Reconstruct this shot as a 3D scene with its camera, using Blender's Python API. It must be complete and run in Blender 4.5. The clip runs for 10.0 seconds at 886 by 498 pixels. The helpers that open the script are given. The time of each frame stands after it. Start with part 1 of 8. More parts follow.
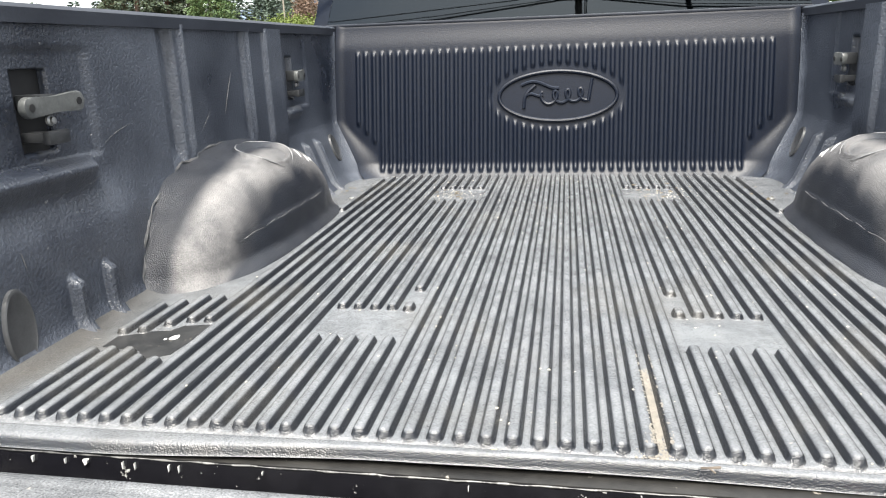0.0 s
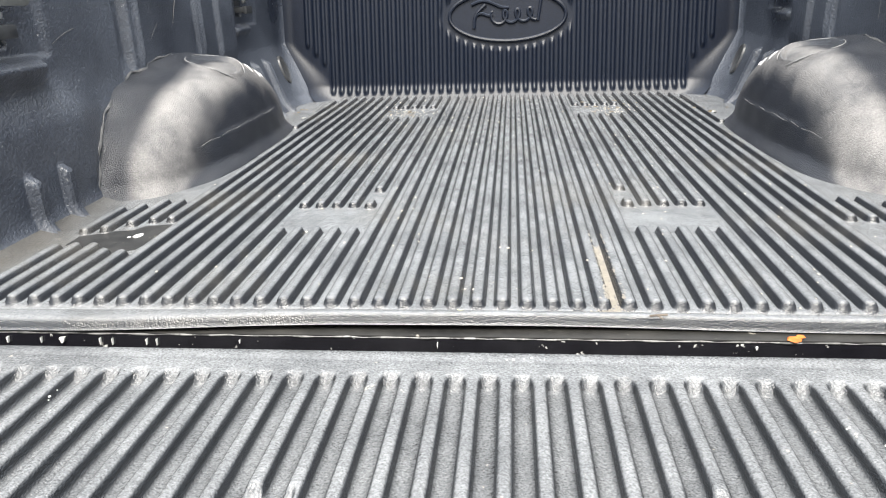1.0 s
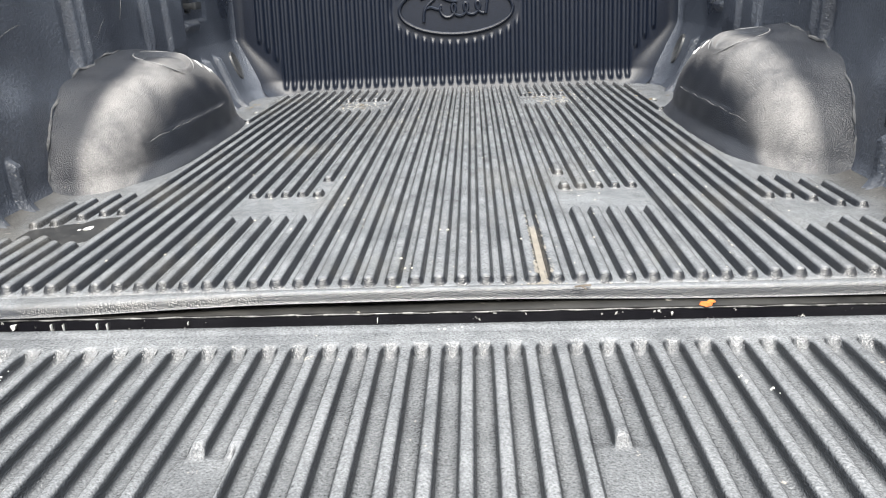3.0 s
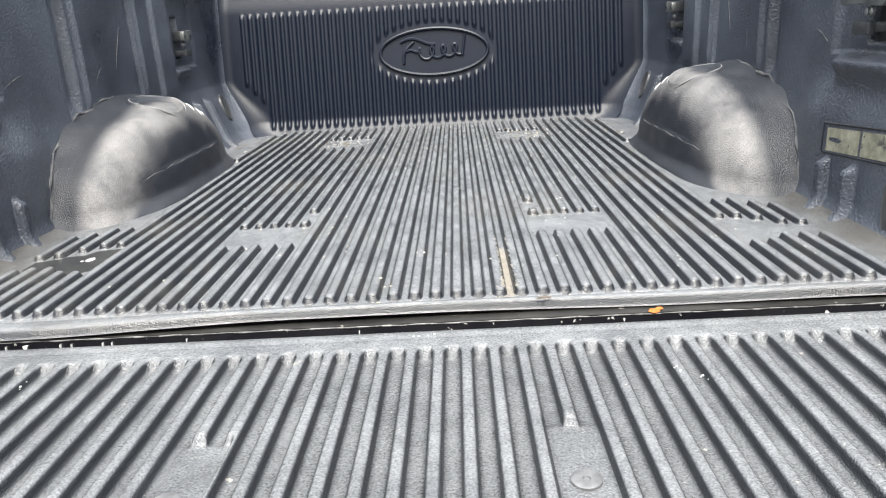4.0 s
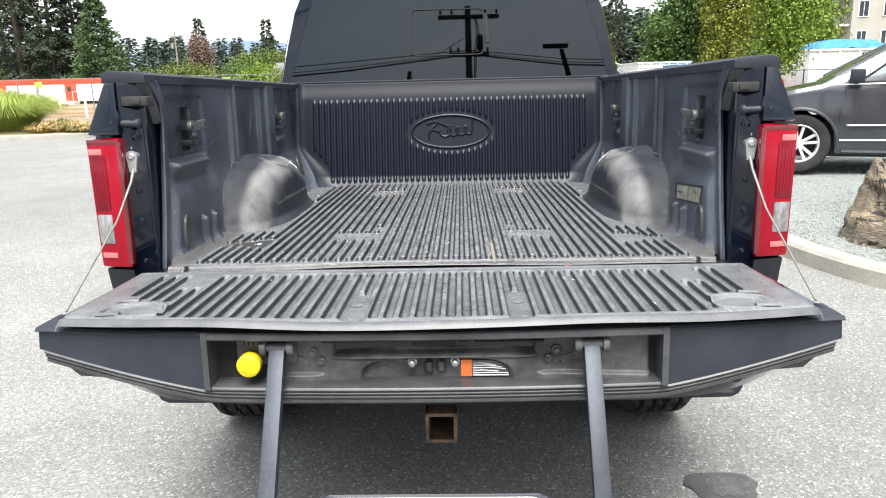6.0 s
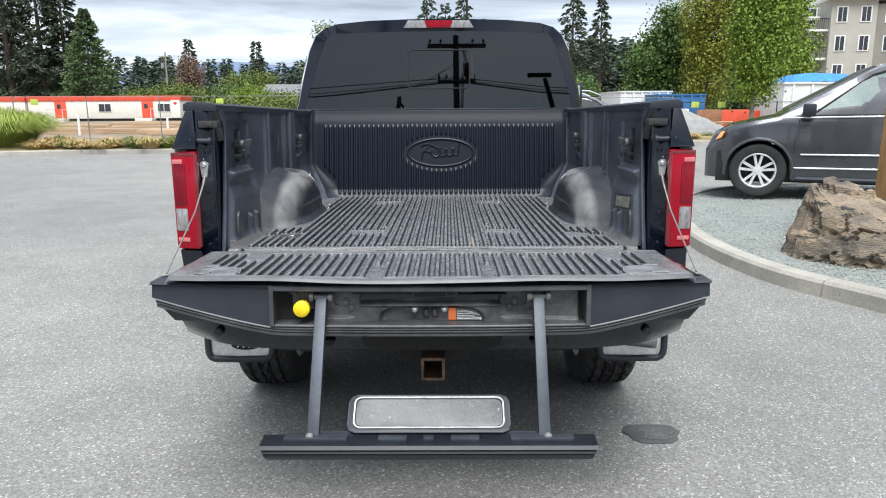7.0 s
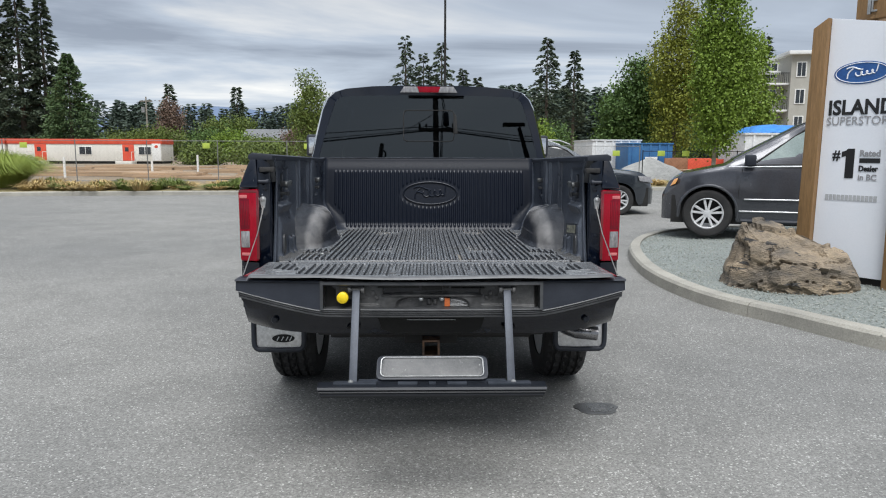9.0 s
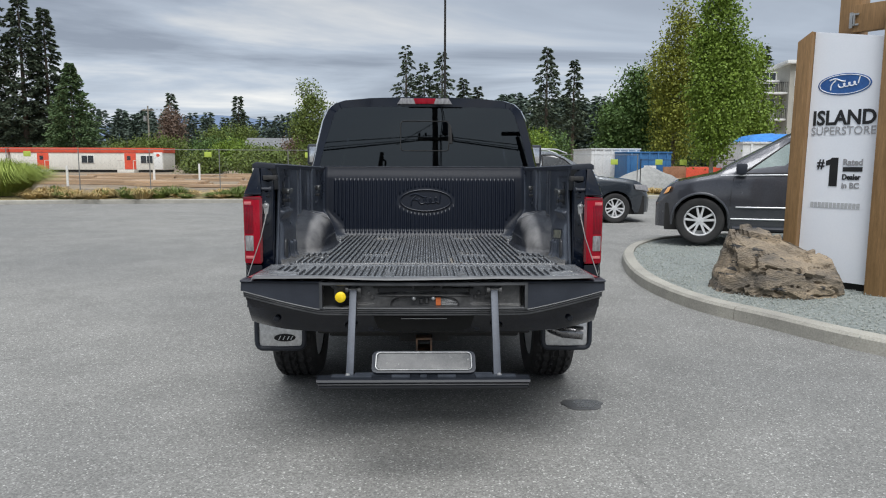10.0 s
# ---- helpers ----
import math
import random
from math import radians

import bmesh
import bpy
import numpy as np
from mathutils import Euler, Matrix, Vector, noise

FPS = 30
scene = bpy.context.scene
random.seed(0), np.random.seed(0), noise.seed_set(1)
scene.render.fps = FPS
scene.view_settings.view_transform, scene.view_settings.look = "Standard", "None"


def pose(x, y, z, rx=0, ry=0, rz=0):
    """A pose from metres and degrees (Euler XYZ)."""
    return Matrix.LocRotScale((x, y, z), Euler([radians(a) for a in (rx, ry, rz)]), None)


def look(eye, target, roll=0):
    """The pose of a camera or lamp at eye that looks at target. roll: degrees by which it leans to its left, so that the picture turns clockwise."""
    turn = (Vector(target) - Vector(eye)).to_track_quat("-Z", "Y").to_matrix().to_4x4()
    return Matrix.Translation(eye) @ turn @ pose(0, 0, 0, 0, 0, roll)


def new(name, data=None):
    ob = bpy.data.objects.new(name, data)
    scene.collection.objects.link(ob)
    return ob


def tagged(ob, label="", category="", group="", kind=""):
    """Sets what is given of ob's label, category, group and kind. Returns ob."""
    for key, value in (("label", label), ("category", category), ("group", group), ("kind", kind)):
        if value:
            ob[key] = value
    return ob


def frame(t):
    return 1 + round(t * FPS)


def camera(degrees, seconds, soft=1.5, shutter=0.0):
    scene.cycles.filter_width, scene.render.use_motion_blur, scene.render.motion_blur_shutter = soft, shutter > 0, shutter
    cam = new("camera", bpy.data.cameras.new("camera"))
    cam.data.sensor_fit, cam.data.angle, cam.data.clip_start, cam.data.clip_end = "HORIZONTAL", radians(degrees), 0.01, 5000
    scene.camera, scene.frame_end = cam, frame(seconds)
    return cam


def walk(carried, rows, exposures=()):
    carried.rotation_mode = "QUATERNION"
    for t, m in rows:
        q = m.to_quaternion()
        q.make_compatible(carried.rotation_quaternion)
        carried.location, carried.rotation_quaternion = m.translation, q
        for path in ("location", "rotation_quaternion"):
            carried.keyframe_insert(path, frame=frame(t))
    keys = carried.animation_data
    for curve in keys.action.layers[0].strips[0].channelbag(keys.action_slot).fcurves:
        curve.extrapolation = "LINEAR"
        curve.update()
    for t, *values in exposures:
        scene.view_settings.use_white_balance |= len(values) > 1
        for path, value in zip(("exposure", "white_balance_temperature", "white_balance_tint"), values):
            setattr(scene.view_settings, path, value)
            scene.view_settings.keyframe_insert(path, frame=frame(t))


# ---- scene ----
cam = camera(64.5, 10.0, soft=1.1)
PATH = [
    (0, (0.041, -0.802, 1.335), (-0.3, 1.091, 0.788), -2.1),
    (0.5, (0.033, -0.825, 1.314), (-0.226, 1.065, 0.713), -2.6),
    (1, (0.027, -0.869, 1.263), (-0.168, 0.996, 0.566), -2.0),
    (1.5, (0.02, -0.87, 1.243), (-0.153, 0.978, 0.497), -1.7),
    (2, (0.027, -0.846, 1.227), (-0.124, 0.998, 0.467), -1.6),
    (2.5, (0.036, -0.858, 1.241), (-0.09, 0.993, 0.493), -1.9),
    (3, (0.067, -0.92, 1.261), (-0.032, 0.946, 0.548), -2.5),
    (3.2, (0.078, -0.958, 1.283), (-0.008, 0.917, 0.592), -2.8),
    (4.3, (0.091, -1.035, 1.249), (0.029, 0.874, 0.657), -3.4),
    (4.5, (0.078, -1.062, 1.228), (0.009, 0.852, 0.653), -3.4),
    (5, (0.099, -1.305, 1.318), (0.029, 0.627, 0.808), -2.9),
    (5.3, (0.105, -1.513, 1.329), (0.023, 0.425, 0.839), -2.7),
    (5.5, (0.088, -1.654, 1.332), (0.014, 0.292, 0.873), -2.1),
    (5.7, (0.064, -1.8, 1.336), (-0.004, 0.149, 0.893), -1.7),
    (6.8, (0.071, -2.553, 1.363), (0.045, -0.588, 0.99), -0.4),
    (7, (0.056, -2.684, 1.362), (0.041, -0.717, 1.001), -0.3),
    (7.5, (0.024, -2.985, 1.374), (0.033, -1.012, 1.049), -0.2),
    (8, (0.038, -3.237, 1.369), (0.063, -1.258, 1.08), -0.1),
    (8.5, (0.017, -3.453, 1.375), (0.057, -1.47, 1.118), -0.0),
    (9, (-0.031, -3.632, 1.374), (0.021, -1.647, 1.138), 0.2),
    (9.5, (-0.024, -3.754, 1.378), (0.03, -1.767, 1.156), 0.2),
    (10, (0.007, -3.851, 1.373), (0.057, -1.863, 1.161), 0.2),
]
RAKE = pose(0, 0, 0, -1.2)          # the pickup stands nose-down by this much; the path is given in its frame
walk(cam, [(t, RAKE @ look(eye, target, roll)) for t, eye, target, roll in PATH],
     [(0.0, 1.93, 7050, 10), (3.0, 1.76, 6980, 10), (4.5, 1.85, 6950, 10), (5.0, 1.80, 6950, 10), (5.7, 1.66, 6900, 10), (6.8, 1.03, 6450, 10), (8.0, 0.63, 6450, 10), (10.0, 0.29, 6450, 10)])


# ---- world, sun ----
def nodes_of(tree):
    tree.nodes.clear()

    def add(kind, **values):
        n = tree.nodes.new(kind)
        for k, v in values.items():
            n.inputs[k.replace("_", " ")].default_value = v
        return n
    return add, tree.links.new


world = bpy.data.worlds.new("overcast_sky")
scene.world = world
world.use_nodes = True
add, link = nodes_of(world.node_tree)
out, bg = add("ShaderNodeOutputWorld"), add("ShaderNodeBackground", Strength=1.0)
co = add("ShaderNodeTexCoord")
sep = add("ShaderNodeSeparateXYZ")
link(co.outputs["Generated"], sep.inputs[0])
lift = add("ShaderNodeMath")
lift.operation = "ADD"
lift.inputs[1].default_value = 0.10
link(sep.outputs["Z"], lift.inputs[0])
lim = add("ShaderNodeMath")
lim.operation = "MAXIMUM"
lim.inputs[1].default_value = 0.05
link(lift.outputs[0], lim.inputs[0])
dv = []
for ax in "XY":
    d = add("ShaderNodeMath")
    d.operation = "DIVIDE"
    link(sep.outputs[ax], d.inputs[0])
    link(lim.outputs[0], d.inputs[1])
    dv.append(d)
comb = add("ShaderNodeCombineXYZ")
link(dv[0].outputs[0], comb.inputs[0])
link(dv[1].outputs[0], comb.inputs[1])
clouds = add("ShaderNodeTexNoise", Scale=0.55, Detail=7.0, Roughness=0.55, Distortion=0.6)
band = add("ShaderNodeMapping", Scale=(0.52, 1.05, 1.0), Rotation=(0.0, 0.0, 0.12))
link(comb.outputs[0], band.inputs["Vector"])
link(band.outputs[0], clouds.inputs["Vector"])
ramp = add("ShaderNodeValToRGB")
ramp.color_ramp.elements[0].position, ramp.color_ramp.elements[0].color = 0.40, (0.27, 0.305, 0.37, 1)
ramp.color_ramp.elements[1].position, ramp.color_ramp.elements[1].color = 0.66, (0.80, 0.795, 0.775, 1)
mid = ramp.color_ramp.elements.new(0.52)
mid.color = (0.45, 0.505, 0.585, 1)
link(clouds.outputs["Fac"], ramp.inputs["Fac"])
sky = add("ShaderNodeTexSky")
sky.sky_type, sky.sun_disc, sky.sun_elevation, sky.sun_rotation = "NISHITA", False, radians(63), radians(178)
dim = add("ShaderNodeMixRGB", Fac=1.0, Color2=(0.10, 0.10, 0.10, 1))
dim.blend_type = "MULTIPLY"
link(sky.outputs[0], dim.inputs["Color1"])
mix = add("ShaderNodeMixRGB", Fac=0.9)
link(dim.outputs[0], mix.inputs["Color1"])
link(ramp.outputs["Color"], mix.inputs["Color2"])
# an overcast sky is brightest overhead
over = add("ShaderNodeMapRange")
over.inputs["From Min"].default_value, over.inputs["From Max"].default_value = 0.36, 1.0
link(sep.outputs["Z"], over.inputs["Value"])
gain = add("ShaderNodeMixRGB", Color1=(1.0, 1.0, 1.0, 1), Color2=(2.65, 2.52, 2.33, 1))
link(over.outputs[0], gain.inputs["Fac"])
up_bright = add("ShaderNodeMixRGB", Fac=1.0)
up_bright.blend_type = "MULTIPLY"
link(mix.outputs[0], up_bright.inputs["Color1"])
link(gain.outputs[0], up_bright.inputs["Color2"])
# paler towards the horizon
low = add("ShaderNodeMapRange")
for k, v in (("From Min", 0.05), ("From Max", 0.26), ("To Min", 1.02), ("To Max", 0.76)):
    low.inputs[k].default_value = v
link(sep.outputs["Z"], low.inputs["Value"])
pale = add("ShaderNodeMixRGB", Fac=1.0)
pale.blend_type = "MULTIPLY"
link(up_bright.outputs[0], pale.inputs["Color1"])
link(low.outputs[0], pale.inputs["Color2"])
link(pale.outputs[0], bg.inputs["Color"])
link(bg.outputs[0], out.inputs["Surface"])

sun = new("sun", bpy.data.lights.new("sun", "SUN"))
sun.data.energy, sun.data.angle, sun.data.color = 2.7, radians(36), (0.99, 0.99, 0.985)
sun.matrix_world = look((1.0, -23.0, 45.0), (0, 0, 0))


# ---- materials ----
def material(name):
    m = bpy.data.materials.new(name)
    m.use_nodes = True
    a, l = nodes_of(m.node_tree)
    o, b = a("ShaderNodeOutputMaterial"), a("ShaderNodeBsdfPrincipled")
    l(b.outputs[0], o.inputs["Surface"])
    return m, a, l, b


def surface(name, c1, c2, scale=6.0, rough=(0.45, 0.65), metal=0.0, bump=0.15, bscale=60.0, depth=0.002, fleck=None, stretch=(1, 1, 1), vary=0.0, coat=0.0, spec=0.5, grain=0.22):
    """Two colours mixed by a coarse noise, a fine grain with relief, optional flecks (colour, amount, scale)."""
    m, a, l, b = material(name)
    t = a("ShaderNodeTexCoord")
    mp = a("ShaderNodeMapping", Scale=stretch)
    l(t.outputs["Object"], mp.inputs["Vector"])
    n1 = a("ShaderNodeTexNoise", Scale=scale, Detail=6.0, Roughness=0.6)
    n2 = a("ShaderNodeTexNoise", Scale=bscale, Detail=4.0, Roughness=0.6)
    l(mp.outputs[0], n1.inputs["Vector"])
    l(mp.outputs[0], n2.inputs["Vector"])
    r = a("ShaderNodeValToRGB")
    r.color_ramp.elements[0].position, r.color_ramp.elements[0].color = 0.33, (*c1, 1)
    r.color_ramp.elements[1].position, r.color_ramp.elements[1].color = 0.67, (*c2, 1)
    l(n1.outputs["Fac"], r.inputs["Fac"])
    g = a("ShaderNodeMapRange")
    g.inputs["From Min"].default_value, g.inputs["From Max"].default_value = 0.25, 0.75
    g.inputs["To Min"].default_value, g.inputs["To Max"].default_value = 1 - grain, 1 + grain
    l(n2.outputs["Fac"], g.inputs["Value"])
    mul = a("ShaderNodeMixRGB", Fac=1.0)
    mul.blend_type = "MULTIPLY"
    l(r.outputs["Color"], mul.inputs["Color1"])
    l(g.outputs[0], mul.inputs["Color2"])
    col = mul.outputs[0]
    if vary:
        oi = a("ShaderNodeObjectInfo")
        v = a("ShaderNodeMapRange")
        v.inputs["To Min"].default_value, v.inputs["To Max"].default_value = 1 - vary, 1 + vary
        l(oi.outputs["Random"], v.inputs["Value"])
        m2 = a("ShaderNodeMixRGB", Fac=1.0)
        m2.blend_type = "MULTIPLY"
        l(col, m2.inputs["Color1"])
        l(v.outputs[0], m2.inputs["Color2"])
        col = m2.outputs[0]
    if fleck:
        fc, amount, fs = fleck
        n3 = a("ShaderNodeTexNoise", Scale=fs, Detail=3.0, Roughness=0.7)
        l(mp.outputs[0], n3.inputs["Vector"])
        th = a("ShaderNodeMapRange")
        th.inputs["From Min"].default_value, th.inputs["From Max"].default_value = 0.72 - amount, 0.78 - amount
        l(n3.outputs["Fac"], th.inputs["Value"])
        mf = a("ShaderNodeMixRGB", Color2=(*fc, 1))
        l(th.outputs[0], mf.inputs["Fac"])
        l(col, mf.inputs["Color1"])
        col = mf.outputs[0]
    l(col, b.inputs["Base Color"])
    rr = a("ShaderNodeMapRange")
    rr.inputs["To Min"].default_value, rr.inputs["To Max"].default_value = rough
    l(n1.outputs["Fac"], rr.inputs["Value"])
    l(rr.outputs[0], b.inputs["Roughness"])
    b.inputs["Metallic"].default_value = metal
    b.inputs["Coat Weight"].default_value = coat
    b.inputs["Coat Roughness"].default_value = 0.05
    b.inputs["Specular IOR Level"].default_value = spec
    if bump:
        bp = a("ShaderNodeBump", Strength=bump, Distance=depth)
        l(n2.outputs["Fac"], bp.inputs["Height"])
        l(bp.outputs[0], b.inputs["Normal"])
    return m


def tinted(name, color, rough=0.02, ior=1.5, film=(1.0, 1.0, 1.0)):
    """Real glass with a body tint."""
    m, a, l, b = material(name)
    b.inputs["Base Color"].default_value = (*color, 1)
    b.inputs["Roughness"].default_value = rough
    b.inputs["Transmission Weight"].default_value = 1.0
    b.inputs["IOR"].default_value = ior
    b.inputs["Specular Tint"].default_value = (*film, 1)
    return m


def foliage(name, c1, c2, scale=1.2):
    m, a, l, b = material(name)
    g = a("ShaderNodeNewGeometry")
    t = a("ShaderNodeTexCoord")
    n = a("ShaderNodeTexNoise", Scale=scale, Detail=3.0)
    l(t.outputs["Object"], n.inputs["Vector"])
    s = a("ShaderNodeMath")
    s.operation = "MULTIPLY_ADD"
    s.inputs[1].default_value, s.inputs[2].default_value = 0.38, -0.09
    l(g.outputs["Random Per Island"], s.inputs[0])
    p = a("ShaderNodeMath")
    p.operation = "MULTIPLY_ADD"
    p.inputs[1].default_value = 0.85
    l(n.outputs["Fac"], p.inputs[0])
    l(s.outputs[0], p.inputs[2])
    mx = a("ShaderNodeMixRGB", Color1=(*c1, 1), Color2=(*c2, 1))
    l(p.outputs[0], mx.inputs["Fac"])
    l(mx.outputs[0], b.inputs["Base Color"])
    b.inputs["Roughness"].default_value = 0.6
    b.inputs["Specular IOR Level"].default_value = 0.3
    return m


def dusty_sheen(name, plastic, level_tone, lo, hi, amount=(0.55, 1.0), rough=(0.34, 0.46), coarse=7.0, gscale=150.0, depth=0.003, bump=0.6, fleck=((0.36, 0.33, 0.28), 0.06, 34), contrast=0.5, scuff_shine=None, spec=0.6, pale_ribs=None, margin=None):
    """Dark moulded plastic with leather grain; level faces are coloured paler for dust and sky sheen, steep ones stay
    dark as if shaded.
    """
    m, a, l, b = material(name)
    t, g = a("ShaderNodeTexCoord"), a("ShaderNodeNewGeometry")
    n1 = a("ShaderNodeTexNoise", Scale=coarse, Detail=7.0, Roughness=0.65)
    n2 = a("ShaderNodeTexNoise", Scale=gscale, Detail=4.0, Roughness=0.65)
    n3 = a("ShaderNodeTexNoise", Scale=fleck[2], Detail=3.0, Roughness=0.75)
    for n in (n1, n2, n3):
        l(t.outputs["Object"], n.inputs["Vector"])
    # paler by slope: dust and the sheen of the sky together, set in the colour
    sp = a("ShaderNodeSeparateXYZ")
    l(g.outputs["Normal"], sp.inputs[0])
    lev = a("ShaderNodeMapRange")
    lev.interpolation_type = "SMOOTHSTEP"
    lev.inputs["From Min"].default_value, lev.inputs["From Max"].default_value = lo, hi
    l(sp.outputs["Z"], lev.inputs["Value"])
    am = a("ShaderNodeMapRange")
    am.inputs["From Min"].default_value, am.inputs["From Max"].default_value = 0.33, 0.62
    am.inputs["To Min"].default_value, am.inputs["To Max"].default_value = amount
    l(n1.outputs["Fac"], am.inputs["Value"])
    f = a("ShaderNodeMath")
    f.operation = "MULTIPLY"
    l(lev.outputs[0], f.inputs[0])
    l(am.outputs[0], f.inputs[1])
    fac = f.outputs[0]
    if scuff_shine:
        # pale colour for scuffs and the shoulder's highlight, between two distances from the truck's middle
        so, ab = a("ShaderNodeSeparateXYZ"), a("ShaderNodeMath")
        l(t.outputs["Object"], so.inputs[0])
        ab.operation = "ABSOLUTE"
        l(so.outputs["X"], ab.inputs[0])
        # the pale band has a ragged border
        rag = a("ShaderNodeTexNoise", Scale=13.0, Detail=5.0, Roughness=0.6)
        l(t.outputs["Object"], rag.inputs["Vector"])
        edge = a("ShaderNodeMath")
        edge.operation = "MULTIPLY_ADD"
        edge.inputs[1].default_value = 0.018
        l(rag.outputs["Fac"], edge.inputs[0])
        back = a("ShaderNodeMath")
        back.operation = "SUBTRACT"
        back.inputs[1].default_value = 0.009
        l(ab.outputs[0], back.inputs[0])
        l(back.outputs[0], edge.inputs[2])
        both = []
        for p, q in ((scuff_shine[0], scuff_shine[1]), (scuff_shine[3], scuff_shine[2])):
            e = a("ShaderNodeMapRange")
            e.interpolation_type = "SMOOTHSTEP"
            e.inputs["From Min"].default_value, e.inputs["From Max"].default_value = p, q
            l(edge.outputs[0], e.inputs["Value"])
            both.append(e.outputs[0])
        band_mask = a("ShaderNodeMath")
        band_mask.operation = "MULTIPLY"
        l(both[0], band_mask.inputs[0])
        l(both[1], band_mask.inputs[1])
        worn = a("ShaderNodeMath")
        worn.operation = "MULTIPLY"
        l(band_mask.outputs[0], worn.inputs[0])
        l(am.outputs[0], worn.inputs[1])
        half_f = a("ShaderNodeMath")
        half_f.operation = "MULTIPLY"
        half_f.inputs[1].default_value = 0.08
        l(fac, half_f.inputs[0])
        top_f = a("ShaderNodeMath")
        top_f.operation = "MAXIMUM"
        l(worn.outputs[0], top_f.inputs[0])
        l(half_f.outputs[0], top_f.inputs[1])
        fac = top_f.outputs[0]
    mx = a("ShaderNodeMixRGB", Color1=(*plastic, 1), Color2=(*level_tone, 1))
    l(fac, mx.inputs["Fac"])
    if margin:
        # tan grime: in broad faint patches, and ragged along both margins
        sm, am_ = a("ShaderNodeSeparateXYZ"), a("ShaderNodeMath")
        l(t.outputs["Object"], sm.inputs[0])
        am_.operation = "ABSOLUTE"
        l(sm.outputs["X"], am_.inputs[0])
        big_ = a("ShaderNodeTexNoise", Scale=4.2, Detail=5.0, Roughness=0.6)
        l(t.outputs["Object"], big_.inputs["Vector"])
        wob_ = a("ShaderNodeMath")
        wob_.operation = "MULTIPLY_ADD"
        wob_.inputs[1].default_value = 0.10
        l(big_.outputs["Fac"], wob_.inputs[0])
        l(am_.outputs[0], wob_.inputs[2])
        side_ = a("ShaderNodeMapRange")
        for k, v in (("From Min", margin[0] + 0.05), ("From Max", margin[1] + 0.05), ("To Min", 0.0), ("To Max", 0.75)):
            side_.inputs[k].default_value = v
        l(wob_.outputs[0], side_.inputs["Value"])
        patch = a("ShaderNodeMapRange")
        for k, v in (("From Min", 0.52), ("From Max", 0.74), ("To Min", 0.0), ("To Max", 0.32)):
            patch.inputs[k].default_value = v
        l(big_.outputs["Fac"], patch.inputs["Value"])
        for f_, c_ in ((patch.outputs[0], (0.150, 0.138, 0.115)), (side_.outputs[0], (0.060, 0.054, 0.045))):
            mg = a("ShaderNodeMixRGB", Color2=(*c_, 1))
            l(f_, mg.inputs["Fac"])
            l(mx.outputs[0], mg.inputs["Color1"])
            mx = mg
    gr = a("ShaderNodeMapRange")
    gr.inputs["From Min"].default_value, gr.inputs["From Max"].default_value = 0.28, 0.72
    gr.inputs["To Min"].default_value, gr.inputs["To Max"].default_value = 1 - contrast, 1 + contrast
    l(n2.outputs["Fac"], gr.inputs["Value"])
    mu = a("ShaderNodeMixRGB", Fac=1.0)
    mu.blend_type = "MULTIPLY"
    l(mx.outputs[0], mu.inputs["Color1"])
    l(gr.outputs[0], mu.inputs["Color2"])
    if pale_ribs:
        # the rib tops are paler than the channels between them
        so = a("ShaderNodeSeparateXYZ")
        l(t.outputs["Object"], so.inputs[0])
        rib_tone = a("ShaderNodeMapRange")
        rib_tone.inputs["From Min"].default_value, rib_tone.inputs["From Max"].default_value = pale_ribs[:2]
        rib_tone.inputs["To Min"].default_value, rib_tone.inputs["To Max"].default_value = pale_ribs[2:]
        l(so.outputs["Z"], rib_tone.inputs["Value"])
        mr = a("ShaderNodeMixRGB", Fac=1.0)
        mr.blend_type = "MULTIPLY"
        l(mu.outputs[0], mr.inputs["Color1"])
        l(rib_tone.outputs[0], mr.inputs["Color2"])
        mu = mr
    th = a("ShaderNodeMapRange")
    th.inputs["From Min"].default_value, th.inputs["From Max"].default_value = 0.72 - fleck[1], 0.78 - fleck[1]
    l(n3.outputs["Fac"], th.inputs["Value"])
    fk = a("ShaderNodeMath")
    fk.operation = "MULTIPLY"
    l(th.outputs[0], fk.inputs[0])
    l(f.outputs[0], fk.inputs[1])
    mf = a("ShaderNodeMixRGB", Color2=(*fleck[0], 1))
    l(fk.outputs[0], mf.inputs["Fac"])
    l(mu.outputs[0], mf.inputs["Color1"])
    l(mf.outputs[0], b.inputs["Base Color"])
    rr = a("ShaderNodeMapRange")
    rr.inputs["To Min"].default_value, rr.inputs["To Max"].default_value = rough
    l(n1.outputs["Fac"], rr.inputs["Value"])
    l(rr.outputs[0], b.inputs["Roughness"])
    b.inputs["Specular IOR Level"].default_value = spec
    # pebbled leather grain
    peb = a("ShaderNodeTexVoronoi", Scale=gscale * 1.15)
    l(t.outputs["Object"], peb.inputs["Vector"])
    hgt = a("ShaderNodeMath")
    hgt.operation = "MULTIPLY_ADD"
    hgt.inputs[1].default_value = -0.9
    l(peb.outputs["Distance"], hgt.inputs[0])
    l(n2.outputs["Fac"], hgt.inputs[2])
    bp = a("ShaderNodeBump", Strength=bump, Distance=depth)
    l(hgt.outputs[0], bp.inputs["Height"])
    l(bp.outputs[0], b.inputs["Normal"])
    return m


